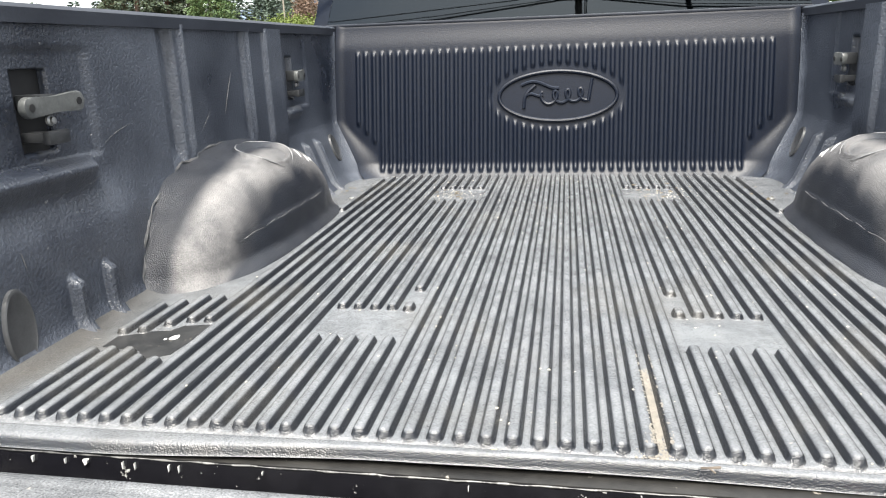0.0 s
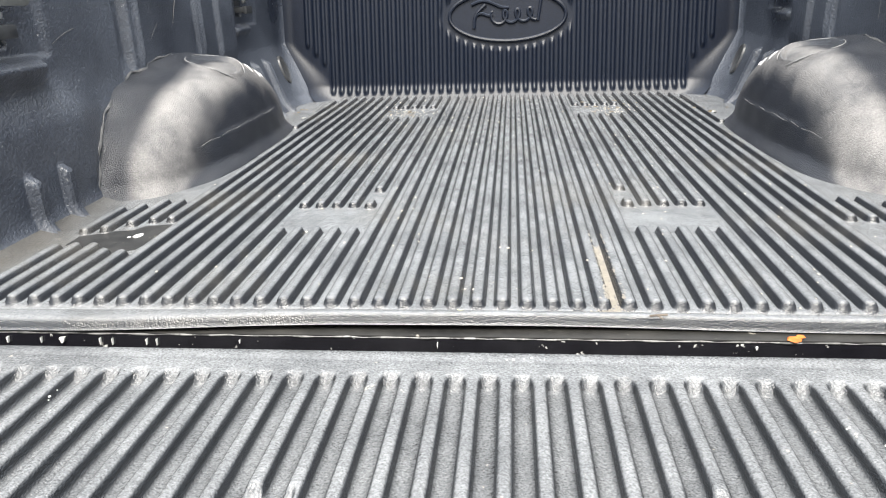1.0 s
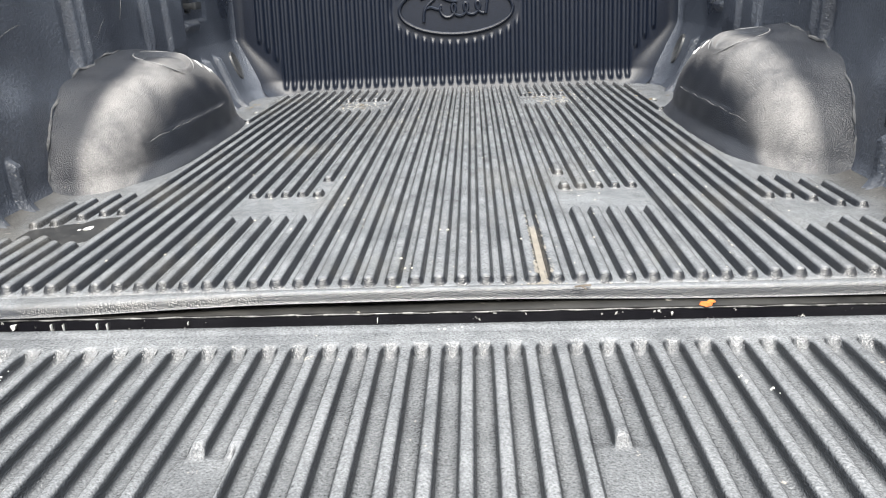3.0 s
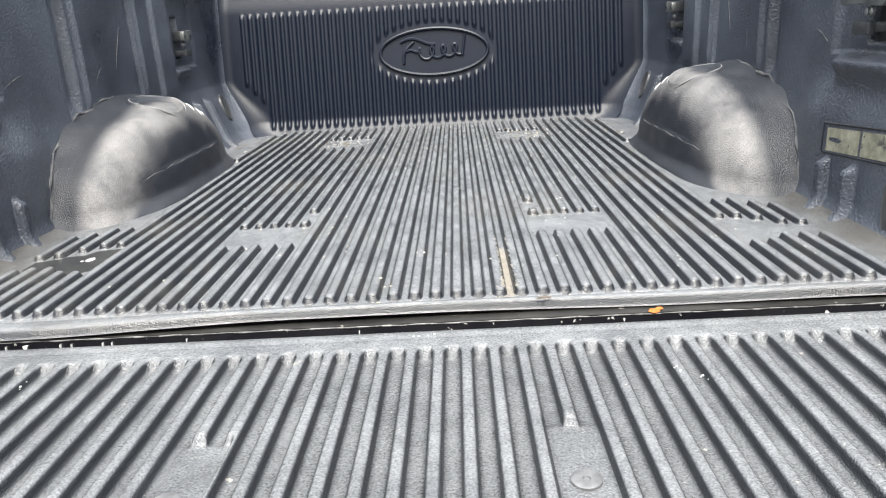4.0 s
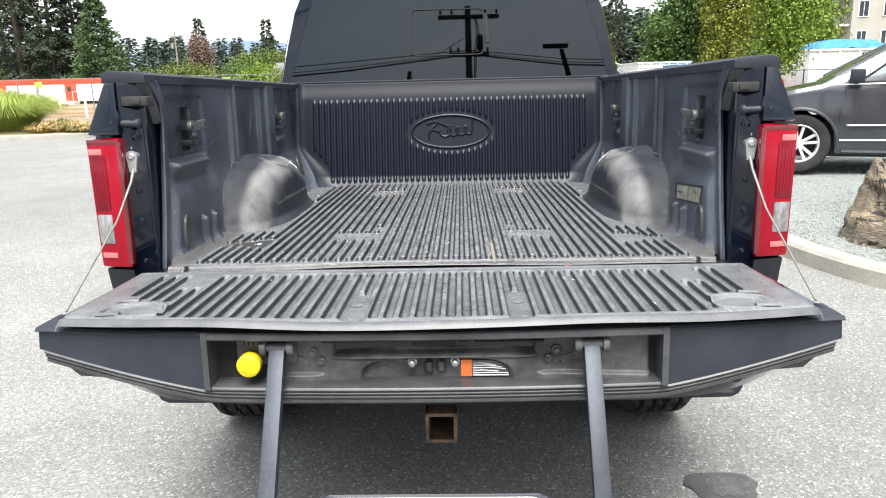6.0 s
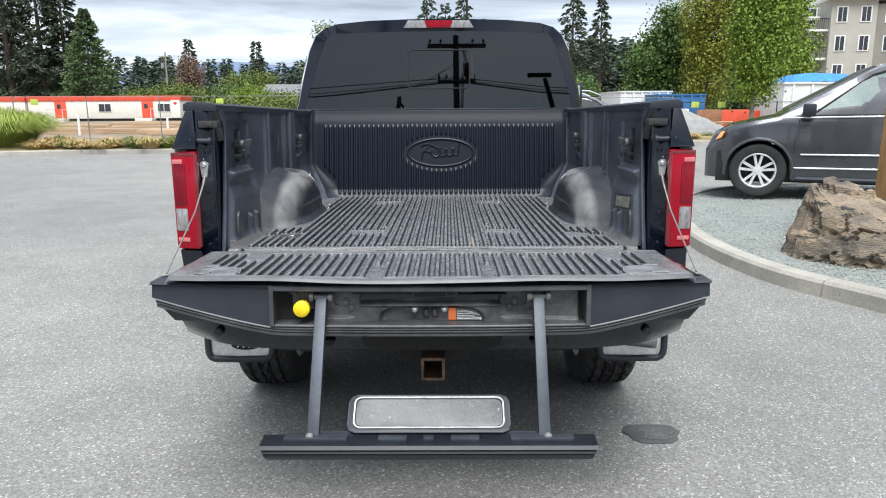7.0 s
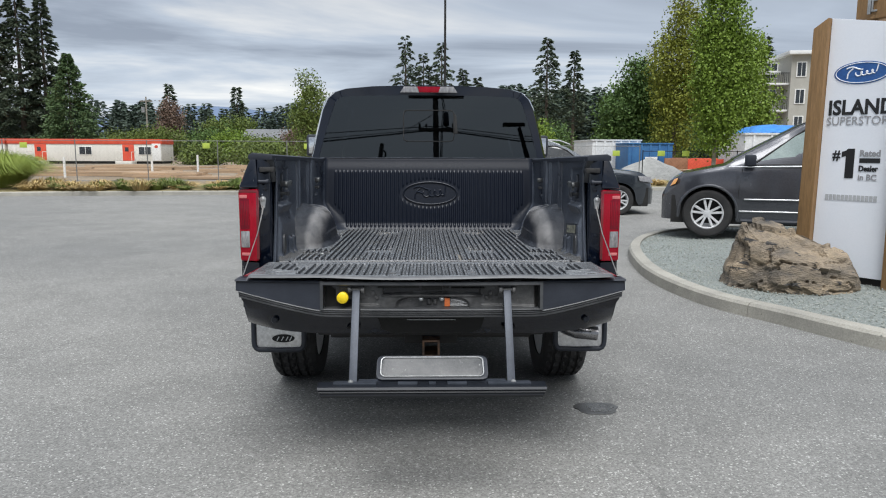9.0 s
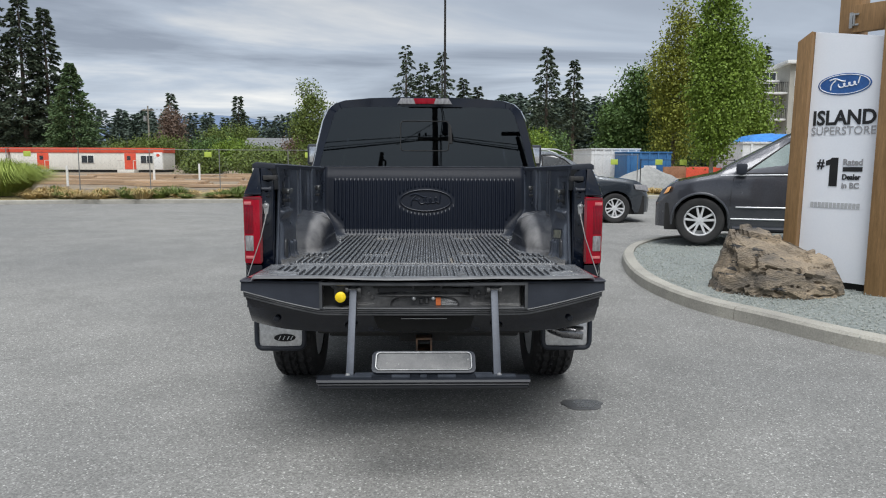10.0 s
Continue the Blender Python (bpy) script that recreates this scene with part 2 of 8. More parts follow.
LINER = dusty_sheen("liner_plastic", (0.0032, 0.0058, 0.013), (0.029, 0.037, 0.054), 0.50, 0.99, (0.3, 1.0), (0.32, 0.44), 5.0, 200, 0.0006, 0.4, ((0.25, 0.25, 0.25), 0.05, 50), spec=0.31)
LINER_EDGE = surface("black_liner_edge", (0.007, 0.009, 0.013), (0.014, 0.016, 0.021), 8, (0.35, 0.5), bump=0.2, bscale=200, depth=0.0006, spec=0.35)
FLOOR_LINER = dusty_sheen("worn_liner_plastic", (0.009, 0.011, 0.015), (0.160, 0.168, 0.177), 0.54, 0.98, (0.58, 1.0), (0.16, 0.30), 14.0, 400, 0.0012, 0.55, ((0.38, 0.35, 0.31), 0.02, 60), 0.38, spec=0.75, margin=(0.690, 0.750))
GATE_LINER = dusty_sheen("worn_gate_plastic", (0.009, 0.011, 0.014), (0.150, 0.156, 0.163), 0.50, 0.98, (0.58, 1.0), (0.16, 0.30), 14.0, 400, 0.0014, 0.65, ((0.38, 0.35, 0.31), 0.03, 60), 0.50, spec=0.85, pale_ribs=(0.8925, 0.9035, 0.82, 1.10))
SIDE_LINER = surface("scuffed_side_plastic", (0.009, 0.013, 0.023), (0.078, 0.090, 0.113), 2.6, (0.22, 0.36), bump=1.0, bscale=170, depth=0.0030, fleck=((0.22, 0.22, 0.22), 0.035, 75), grain=0.35, spec=0.85)
HOUSING = dusty_sheen("scuffed_housing_plastic", (0.011, 0.014, 0.021), (0.200, 0.194, 0.190), 0.02, 0.62, (0.24, 1.0), (0.26, 0.40), 9.0, 330, 0.0014, 0.8, ((0.3, 0.28, 0.25), 0.02, 60), 0.35, (0.622, 0.648, 0.686, 0.738), spec=0.5)
SCUFF = surface("pale_scuff", (0.055, 0.058, 0.062), (0.15, 0.15, 0.15), 90, (0.5, 0.65), bump=0.2, bscale=300, fleck=((0.02, 0.022, 0.026), 0.16, 120))
PALE_GLINT = surface("pale_glint", (0.16, 0.165, 0.17), (0.32, 0.32, 0.32), 60, (0.35, 0.5), bump=0.2, bscale=200)
FLANGE_RUB = surface("rubbed_flange_plastic", (0.040, 0.042, 0.046), (0.165, 0.163, 0.160), 38, (0.32, 0.5), bump=0.6, bscale=170, depth=0.002)
RUBBED = surface("rubbed_white_plastic", (0.55, 0.56, 0.57), (0.75, 0.75, 0.75), 60, (0.35, 0.5), bump=0.2, bscale=200)
CLEAT = surface("worn_black_casting", (0.018, 0.020, 0.023), (0.046, 0.048, 0.050), 14, (0.34, 0.48), bump=0.2, bscale=200, depth=0.0006)
CLEAT_FACE = surface("rubbed_black_casting", (0.045, 0.049, 0.050), (0.120, 0.125, 0.122), 16, (0.30, 0.45), bump=0.2, bscale=200, depth=0.0006)
PAINT = surface("black_paint", (0.003, 0.005, 0.011), (0.005, 0.008, 0.016), 3, (0.06, 0.10), bump=0.0, coat=0.9, spec=0.10)
TRIM = surface("black_trim_plastic", (0.0115, 0.0145, 0.022), (0.024, 0.0285, 0.039), 5, (0.42, 0.55), bump=0.2, bscale=220, depth=0.001, spec=0.45)
SILL = surface("scuffed_black_sill", (0.006, 0.006, 0.008), (0.012, 0.012, 0.014), 6, (0.15, 0.3), bump=0.05, fleck=((0.5, 0.5, 0.48), 0.055, 55))
GRIME = surface("dusty_black_metal", (0.012, 0.012, 0.013), (0.130, 0.129, 0.127), 8, (0.36, 0.6), bump=0.4, bscale=80, fleck=((0.24, 0.235, 0.225), 0.05, 70))
CABLE = surface("steel_cable", (0.16, 0.155, 0.15), (0.26, 0.25, 0.24), 30, (0.4, 0.55), metal=0.6, bump=0.3, bscale=400)
STEEL = surface("grey_steel", (0.028, 0.034, 0.045), (0.056, 0.064, 0.080), 7, (0.4, 0.55), metal=0.4, bump=0.1, bscale=120, depth=0.001)
ALLOY = surface("silver_alloy", (0.62, 0.63, 0.64), (0.72, 0.72, 0.72), 8, (0.3, 0.4), metal=0.25, bump=0.03)
CHROME = surface("chrome", (0.7, 0.71, 0.72), (0.8, 0.8, 0.8), 8, (0.1, 0.2), metal=1.0, bump=0.0)
SOOTY = surface("tarnished_chrome", (0.22, 0.22, 0.23), (0.40, 0.40, 0.41), 9, (0.2, 0.35), metal=1.0, bump=0.05)
GALV = surface("galvanised_metal", (0.35, 0.36, 0.36), (0.5, 0.5, 0.49), 12, (0.35, 0.5), metal=0.8, bump=0.15)
RUBBER = surface("tyre_rubber", (0.012, 0.012, 0.013), (0.028, 0.027, 0.026), 7, (0.7, 0.85), bump=0.25, bscale=90)
DARK = surface("underbody_black", (0.008, 0.008, 0.008), (0.018, 0.017, 0.016), 6, (0.7, 0.9), bump=0.2)
RED = surface("red_lens", (0.235, 0.001, 0.011), (0.31, 0.003, 0.015), 3, (0.07, 0.12), bump=0.05, bscale=40, depth=0.001, stretch=(8, 1, 1), coat=0.12, spec=0.25)
RED_MID = surface("dark_red_lens", (0.125, 0.002, 0.010), (0.185, 0.004, 0.014), 4, (0.10, 0.14), bump=0.1, bscale=60, depth=0.001, stretch=(8, 1, 1), coat=0.2, spec=0.3)
RED_DEEP = surface("deep_red_lens", (0.10, 0.002, 0.006), (0.16, 0.004, 0.008), 5, (0.08, 0.12), bump=0.1, coat=1.0)
EDGE_TRIM = surface("worn_trim_edge", (0.032, 0.034, 0.037), (0.074, 0.076, 0.079), 9, (0.32, 0.45), bump=0.15, bscale=200, depth=0.001)
RED_BRIGHT = surface("red_reflector", (0.52, 0.13, 0.14), (0.62, 0.19, 0.18), 30, (0.1, 0.2), bump=0.3, bscale=160, coat=0.6)
CLEARLENS = surface("clear_lens", (0.17, 0.165, 0.17), (0.38, 0.37, 0.37), 20, (0.08, 0.15), metal=0.3, bump=0.3, bscale=70, stretch=(3, 1, 1), coat=1.0)
YELLOW = surface("yellow_plastic", (0.80, 0.55, 0.005), (0.86, 0.62, 0.01), 10, (0.4, 0.5), bump=0.05)
ORANGE = surface("orange_label", (0.70, 0.16, 0.04), (0.78, 0.22, 0.06), 20, (0.4, 0.6), bump=0.0)
LABEL = surface("worn_pale_label", (0.15, 0.15, 0.11), (0.27, 0.265, 0.20), 30, (0.5, 0.7), bump=0.1, fleck=((0.06, 0.06, 0.06), 0.12, 45))
PLATE = surface("grey_grip_plate", (0.050, 0.052, 0.054), (0.120, 0.120, 0.119), 11, (0.35, 0.55), bump=0.4, bscale=150, fleck=((0.24, 0.24, 0.23), 0.06, 40))
GLASS = tinted("privacy_glass", (0.012, 0.016, 0.022), 0.01, 1.57, (0.68, 0.83, 1.0))
CARGLASS = tinted("car_glass", (0.55, 0.62, 0.60))
SILVERP = surface("brushed_plate", (0.55, 0.56, 0.57), (0.68, 0.68, 0.68), 9, (0.25, 0.4), metal=0.6, bump=0.05)
TAN = surface("spilled_dirt", (0.165, 0.152, 0.130), (0.235, 0.215, 0.185), 40, (0.85, 0.95), bump=0.2, bscale=300)
def asphalt(name):
    """Worn asphalt: light and dark aggregate in a grey binder, worn patches, a few thin cracks."""
    m, a, l, b = material(name)
    t = a("ShaderNodeTexCoord")
    big = a("ShaderNodeTexNoise", Scale=0.22, Detail=4.0, Roughness=0.55)
    mid_ = a("ShaderNodeTexNoise", Scale=1.6, Detail=4.0, Roughness=0.6)
    stone = a("ShaderNodeTexVoronoi", Scale=128.0)
    fine = a("ShaderNodeTexNoise", Scale=260.0, Detail=2.0)
    for n in (big, mid_, stone, fine):
        l(t.outputs["Object"], n.inputs["Vector"])
    base = a("ShaderNodeValToRGB")
    base.color_ramp.elements[0].position, base.color_ramp.elements[0].color = 0.35, (0.180, 0.180, 0.173, 1)
    base.color_ramp.elements[1].position, base.color_ramp.elements[1].color = 0.66, (0.230, 0.227, 0.214, 1)
    l(big.outputs["Fac"], base.inputs["Fac"])
    col = base.outputs["Color"]
    bw = a("ShaderNodeSeparateColor")
    l(stone.outputs["Color"], bw.inputs[0])
    for out_, lo, hi, fa, fb in ((mid_.outputs["Fac"], 0.90, 1.10, 0.3, 0.7), (bw.outputs[0], 0.70, 1.28, 0.0, 1.0), (bw.outputs[1], 1.0, 1.9, 0.92, 0.955)):
        r = a("ShaderNodeMapRange")
        r.inputs["From Min"].default_value, r.inputs["From Max"].default_value = fa, fb
        r.inputs["To Min"].default_value, r.inputs["To Max"].default_value = lo, hi
        l(out_, r.inputs["Value"])
        mu = a("ShaderNodeMixRGB", Fac=1.0)
        mu.blend_type = "MULTIPLY"
        l(col, mu.inputs["Color1"])
        l(r.outputs[0], mu.inputs["Color2"])
        col = mu.outputs[0]
    # thin cracks along warped cell borders, broken by the coarse noise
    warp = a("ShaderNodeTexNoise", Scale=0.9, Detail=6.0, Roughness=0.6)
    l(t.outputs["Object"], warp.inputs["Vector"])
    mv = a("ShaderNodeMixRGB", Fac=0.8)
    mv.blend_type = "ADD"
    l(t.outputs["Object"], mv.inputs["Color1"])
    l(warp.outputs["Color"], mv.inputs["Color2"])
    vor = a("ShaderNodeTexVoronoi", Scale=0.16)
    vor.feature = "DISTANCE_TO_EDGE"
    l(mv.outputs[0], vor.inputs["Vector"])
    cr = a("ShaderNodeMapRange")
    cr.inputs["From Min"].default_value, cr.inputs["From Max"].default_value = 0.0006, 0.0022
    cr.inputs["To Min"].default_value, cr.inputs["To Max"].default_value = 0.28, 0.0
    l(vor.outputs["Distance"], cr.inputs["Value"])
    br = a("ShaderNodeMapRange")
    br.inputs["From Min"].default_value, br.inputs["From Max"].default_value = 0.50, 0.56
    l(big.outputs["Fac"], br.inputs["Value"])
    cf = a("ShaderNodeMath")
    cf.operation = "MULTIPLY"
    l(cr.outputs[0], cf.inputs[0])
    l(br.outputs[0], cf.inputs[1])
    mc = a("ShaderNodeMixRGB", Color2=(0.05, 0.05, 0.048, 1))
    l(cf.outputs[0], mc.inputs["Fac"])
    l(col, mc.inputs["Color1"])
    l(mc.outputs[0], b.inputs["Base Color"])
    b.inputs["Roughness"].default_value = 0.92
    b.inputs["Specular IOR Level"].default_value = 0.25
    bp = a("ShaderNodeBump", Strength=0.5, Distance=0.004)
    l(bw.outputs[0], bp.inputs["Height"])
    l(bp.outputs[0], b.inputs["Normal"])
    return m


ASPHALT = asphalt("asphalt")
CONCRETE = surface("kerb_concrete", (0.26, 0.25, 0.22), (0.36, 0.345, 0.30), 2.5, (0.75, 0.9), bump=0.3, bscale=70, vary=0.06, fleck=((0.15, 0.14, 0.12), 0.05, 30))
GRAVEL = surface("green_grey_gravel", (0.16, 0.185, 0.175), (0.30, 0.32, 0.30), 26, (0.7, 0.9), bump=1.0, bscale=60, depth=0.02, fleck=((0.50, 0.51, 0.47), 0.10, 42))
ROCK = surface("layered_rock", (0.085, 0.078, 0.070), (0.40, 0.315, 0.215), 2.0, (0.7, 0.9), bump=0.9, bscale=30, depth=0.03, stretch=(1, 1, 3.2), fleck=((0.055, 0.052, 0.050), 0.14, 4))
TIMBER = surface("stained_timber", (0.20, 0.115, 0.045), (0.30, 0.175, 0.075), 6, (0.5, 0.65), bump=0.25, bscale=30, stretch=(6, 6, 0.5))
WHITE = surface("white_sign_board", (0.82, 0.85, 0.90), (0.85, 0.87, 0.91), 2, (0.3, 0.4), bump=0.0, grain=0.02)
BLACKINK = surface("black_ink", (0.012, 0.012, 0.013), (0.02, 0.02, 0.02), 10, (0.4, 0.5), bump=0)
GREYINK = surface("grey_ink", (0.30, 0.30, 0.31), (0.36, 0.36, 0.37), 10, (0.4, 0.5), bump=0)
BLUEINK = surface("blue_emblem", (0.02, 0.08, 0.27), (0.04, 0.14, 0.38), 3, (0.25, 0.35), bump=0)
SIDING = surface("cream_siding", (0.62, 0.60, 0.54), (0.70, 0.68, 0.62), 1.5, (0.6, 0.7), bump=0.3, bscale=8, stretch=(5, 5, 0.2))
REDP = surface("orange_red_paint", (0.55, 0.06, 0.03), (0.66, 0.09, 0.04), 2, (0.5, 0.6), bump=0.05)
WINDOW = surface("dark_window", (0.012, 0.016, 0.02), (0.03, 0.036, 0.042), 2, (0.05, 0.12), bump=0.0, coat=0.5)
DIRT = surface("dry_soil", (0.16, 0.125, 0.085), (0.30, 0.24, 0.17), 0.8, (0.85, 0.95), bump=0.6, bscale=12, depth=0.03, fleck=((0.40, 0.33, 0.22), 0.06, 4))
TURF = surface("weedy_verge", (0.20, 0.17, 0.08), (0.36, 0.29, 0.14), 1.4, (0.85, 0.95), bump=0.8, bscale=22, depth=0.03)
PLANK = surface("fresh_lumber", (0.34, 0.23, 0.14), (0.48, 0.34, 0.22), 3, (0.7, 0.85), bump=0.15, stretch=(0.6, 4, 4), vary=0.15)
BARK = surface("bark", (0.07, 0.055, 0.045), (0.15, 0.125, 0.10), 6, (0.85, 0.95), bump=0.6, bscale=20, stretch=(3, 3, 0.6))
PALEBARK = surface("pale_bark", (0.20, 0.18, 0.15), (0.32, 0.30, 0.26), 6, (0.85, 0.95), bump=0.5, bscale=20)
NEEDLES = foliage("fir_needles", (0.030, 0.044, 0.030), (0.085, 0.112, 0.066))
CEDAR = foliage("cedar_needles", (0.040, 0.075, 0.030), (0.105, 0.165, 0.062))
LEAF_DARK = foliage("dark_leaves", (0.024, 0.056, 0.015), (0.125, 0.205, 0.052))
LEAF_LIGHT = foliage("light_leaves", (0.080, 0.140, 0.013), (0.215, 0.305, 0.045))
LEAF_YELLOW = foliage("yellowing_leaves", (0.105, 0.130, 0.012), (0.260, 0.280, 0.045))
LEAF_OLIVE = foliage("olive_leaves", (0.048, 0.080, 0.016), (0.175, 0.225, 0.050))
LEAF_RUST = foliage("rusty_leaves", (0.102, 0.072, 0.058), (0.228, 0.156, 0.114))
GRASS = foliage("grass_blades", (0.13, 0.20, 0.03), (0.38, 0.44, 0.10), 2.5)
DRYGRASS = foliage("dry_grass", (0.30, 0.21, 0.09), (0.58, 0.44, 0.20), 2.5)
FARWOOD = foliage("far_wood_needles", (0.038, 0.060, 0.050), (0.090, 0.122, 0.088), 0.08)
HILL = surface("wooded_hill", (0.018, 0.035, 0.025), (0.04, 0.06, 0.04), 0.02, (0.9, 1.0), bump=0.8, bscale=0.3, depth=2.0)
# the haze of distance is mixed into the mountain's blue
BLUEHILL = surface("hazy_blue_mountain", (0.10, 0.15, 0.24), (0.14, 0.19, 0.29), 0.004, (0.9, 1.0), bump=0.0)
STUCCO = surface("grey_beige_stucco", (0.36, 0.35, 0.31), (0.43, 0.42, 0.38), 0.7, (0.8, 0.9), bump=0.15, bscale=20)
STUCCO_DARK = surface("taupe_cladding", (0.22, 0.215, 0.19), (0.27, 0.26, 0.23), 0.7, (0.8, 0.9), bump=0.15, bscale=20)
TRIMWHITE = surface("white_trim", (0.70, 0.70, 0.68), (0.78, 0.78, 0.76), 2, (0.5, 0.6), bump=0.05)
ROOFGREY = surface("grey_shingles", (0.13, 0.135, 0.14), (0.19, 0.195, 0.20), 2, (0.85, 0.95), bump=0.5, bscale=14)
BINBLUE = surface("blue_bin_steel", (0.02, 0.10, 0.26), (0.035, 0.15, 0.33), 2, (0.5, 0.65), bump=0.1)
TARP = surface("blue_tarpaulin", (0.02, 0.16, 0.50), (0.04, 0.24, 0.62), 5, (0.35, 0.5), bump=0.4, bscale=9, depth=0.03)
BOXWHITE = surface("white_container", (0.55, 0.57, 0.58), (0.66, 0.67, 0.67), 2, (0.5, 0.6), bump=0.2, bscale=10)
GREYPAINT = surface("dark_grey_car_paint", (0.054, 0.056, 0.066), (0.068, 0.070, 0.081), 3, (0.22, 0.3), metal=0.4, bump=0, coat=1.0)
SUVPAINT = surface("blue_grey_car_paint", (0.035, 0.043, 0.054), (0.045, 0.054, 0.066), 3, (0.22, 0.3), metal=0.5, bump=0, coat=1.0)
AMBER = surface("amber_lens", (0.75, 0.28, 0.03), (0.85, 0.38, 0.06), 8, (0.1, 0.2), bump=0.1, coat=1.0)
WET = surface("damp_asphalt", (0.040, 0.040, 0.040), (0.085, 0.085, 0.082), 14, (0.25, 0.5), bump=0.5, bscale=95, depth=0.004, fleck=((0.12, 0.12, 0.11), 0.08, 95))


# ---- mesh tools ----
def part(name, bm, mat, parent=None, label="", smooth=True, angle=40):
    """Links a bmesh as one mesh object under a thing or a part."""
    bmesh.ops.recalc_face_normals(bm, faces=bm.faces)
    if smooth:
        for f in bm.faces:
            f.smooth = True
        for e in bm.edges:
            if len(e.link_faces) == 2 and e.calc_face_angle(0) > radians(angle):
                e.smooth = False
    me = bpy.data.meshes.new(name)
    bm.to_mesh(me)
    bm.free()
    me.materials.append(mat)
    ob = new(name, me)
    ob.parent = parent
    if label:
        ob["label"] = label
    return ob


def sheet(name, X, Y, Z, mat, parent=None, label="", flip=False):
    """A smooth quad sheet from three arrays of one shape."""
    nu, nv = X.shape
    verts = np.stack([X, Y, Z], -1).reshape(-1, 3)
    i = np.arange(nu * nv).reshape(nu, nv)
    q = np.stack([i[:-1, :-1], i[1:, :-1], i[1:, 1:], i[:-1, 1:]], -1).reshape(-1, 4)
    if flip:
        q = q[:, ::-1]
    me = bpy.data.meshes.new(name)
    me.from_pydata(verts.tolist(), [], q.tolist())
    me.polygons.foreach_set("use_smooth", [True] * len(me.polygons))
    me.materials.append(mat)
    ob = new(name, me)
    ob.parent = parent
    if label:
        ob["label"] = label
    return ob


def box(bm, x0, x1, y0, y1, z0, z1, bevel=0.0, m=None):
    r = bmesh.ops.create_cube(bm, size=1.0, matrix=(m or Matrix()) @ Matrix.Translation(((x0 + x1) / 2, (y0 + y1) / 2, (z0 + z1) / 2)) @ Matrix.Diagonal((abs(x1 - x0), abs(y1 - y0), abs(z1 - z0), 1)))
    if bevel:
        es = list({e for v in r["verts"] for e in v.link_edges})
        bmesh.ops.bevel(bm, geom=es, offset=bevel, segments=2, profile=0.6, affect="EDGES")
    return bm


def hexa(bm, pts, bevel=0.0):
    """A box from eight corners: four below, four above, in the same turn."""
    vs = [bm.verts.new(p) for p in pts]
    fs = [bm.faces.new([vs[i] for i in f]) for f in ((3, 2, 1, 0), (4, 5, 6, 7), (0, 1, 5, 4), (1, 2, 6, 5), (2, 3, 7, 6), (3, 0, 4, 7))]
    if bevel:
        bmesh.ops.bevel(bm, geom=list({e for f in fs for e in f.edges}), offset=bevel, segments=2, profile=0.6, affect="EDGES")
    return bm


def prism(bm, pts, axis, a, b, bevel=0.0):
    """A polygon in the plane across the axis, drawn out from a to b."""
    def at(p, v):
        return {"x": (v, p[0], p[1]), "y": (p[0], v, p[1]), "z": (p[0], p[1], v)}[axis]
    lo, hi = [bm.verts.new(at(p, a)) for p in pts], [bm.verts.new(at(p, b)) for p in pts]
    n = len(pts)
    fs = [bm.faces.new(lo), bm.faces.new(hi[::-1])] + [bm.faces.new([lo[i], hi[i], hi[(i + 1) % n], lo[(i + 1) % n]]) for i in range(n)]
    if bevel:
        bmesh.ops.bevel(bm, geom=list({e for f in fs[:2] for e in f.edges}), offset=bevel, segments=2, profile=0.6, affect="EDGES")
    return bm


def rounded(x0, x1, y0, y1, r, n=5):
    """A rectangle's outline with round corners."""
    out_ = []
    for cx, cy, a0 in ((x1 - r, y1 - r, 0), (x0 + r, y1 - r, 90), (x0 + r, y0 + r, 180), (x1 - r, y0 + r, 270)):
        for k in range(n + 1):
            a = radians(a0 + 90 * k / n)
            out_.append((cx + r * math.cos(a), cy + r * math.sin(a)))
    return out_


def oval(cx, cy, rx, ry, n=40):
    return [(cx + rx * math.cos(2 * math.pi * k / n), cy + ry * math.sin(2 * math.pi * k / n)) for k in range(n)]


def tube(bm, pts, r, n=10, ends=True):
    """A round bar along points; r is one radius or one a point."""
    pts = [Vector(p) for p in pts]
    rs = r if isinstance(r, (list, tuple)) else [r] * len(pts)
    rings, side = [], None
    for i, p in enumerate(pts):
        d = (pts[min(i + 1, len(pts) - 1)] - pts[max(i - 1, 0)]).normalized()
        if side is None:
            side = d.orthogonal().normalized()
        side = (side - d * side.dot(d)).normalized()
        up = d.cross(side)
        rings.append([bm.verts.new(p + rs[i] * (math.cos(2 * math.pi * k / n) * side + math.sin(2 * math.pi * k / n) * up)) for k in range(n)])
    for a, b in zip(rings, rings[1:]):
        for k in range(n):
            bm.faces.new([a[k], a[(k + 1) % n], b[(k + 1) % n], b[k]])
    if ends:
        bm.faces.new(rings[0][::-1])
        bm.faces.new(rings[-1])
    return bm


def lathe(bm, profile, m, n=32, closed=False):
    """Turns (radius, height) pairs round the z axis of the pose m."""
    rings = [[bm.verts.new(m @ Vector((r * math.cos(2 * math.pi * k / n), r * math.sin(2 * math.pi * k / n), h))) for k in range(n)] for r, h in profile]
    pairs = list(zip(rings, rings[1:])) + ([(rings[-1], rings[0])] if closed else [])
    for a, b in pairs:
        for k in range(n):
            bm.faces.new([a[k], a[(k + 1) % n], b[(k + 1) % n], b[k]])
    if not closed:
        bm.faces.new(rings[0][::-1])
        bm.faces.new(rings[-1])
    return bm


def step(a, b, v):
    """Smooth 0 to 1 as v goes from a to b (arrays too)."""
    s = np.clip((v - a) / (b - a), 0, 1)
    return s * s * (3 - 2 * s)


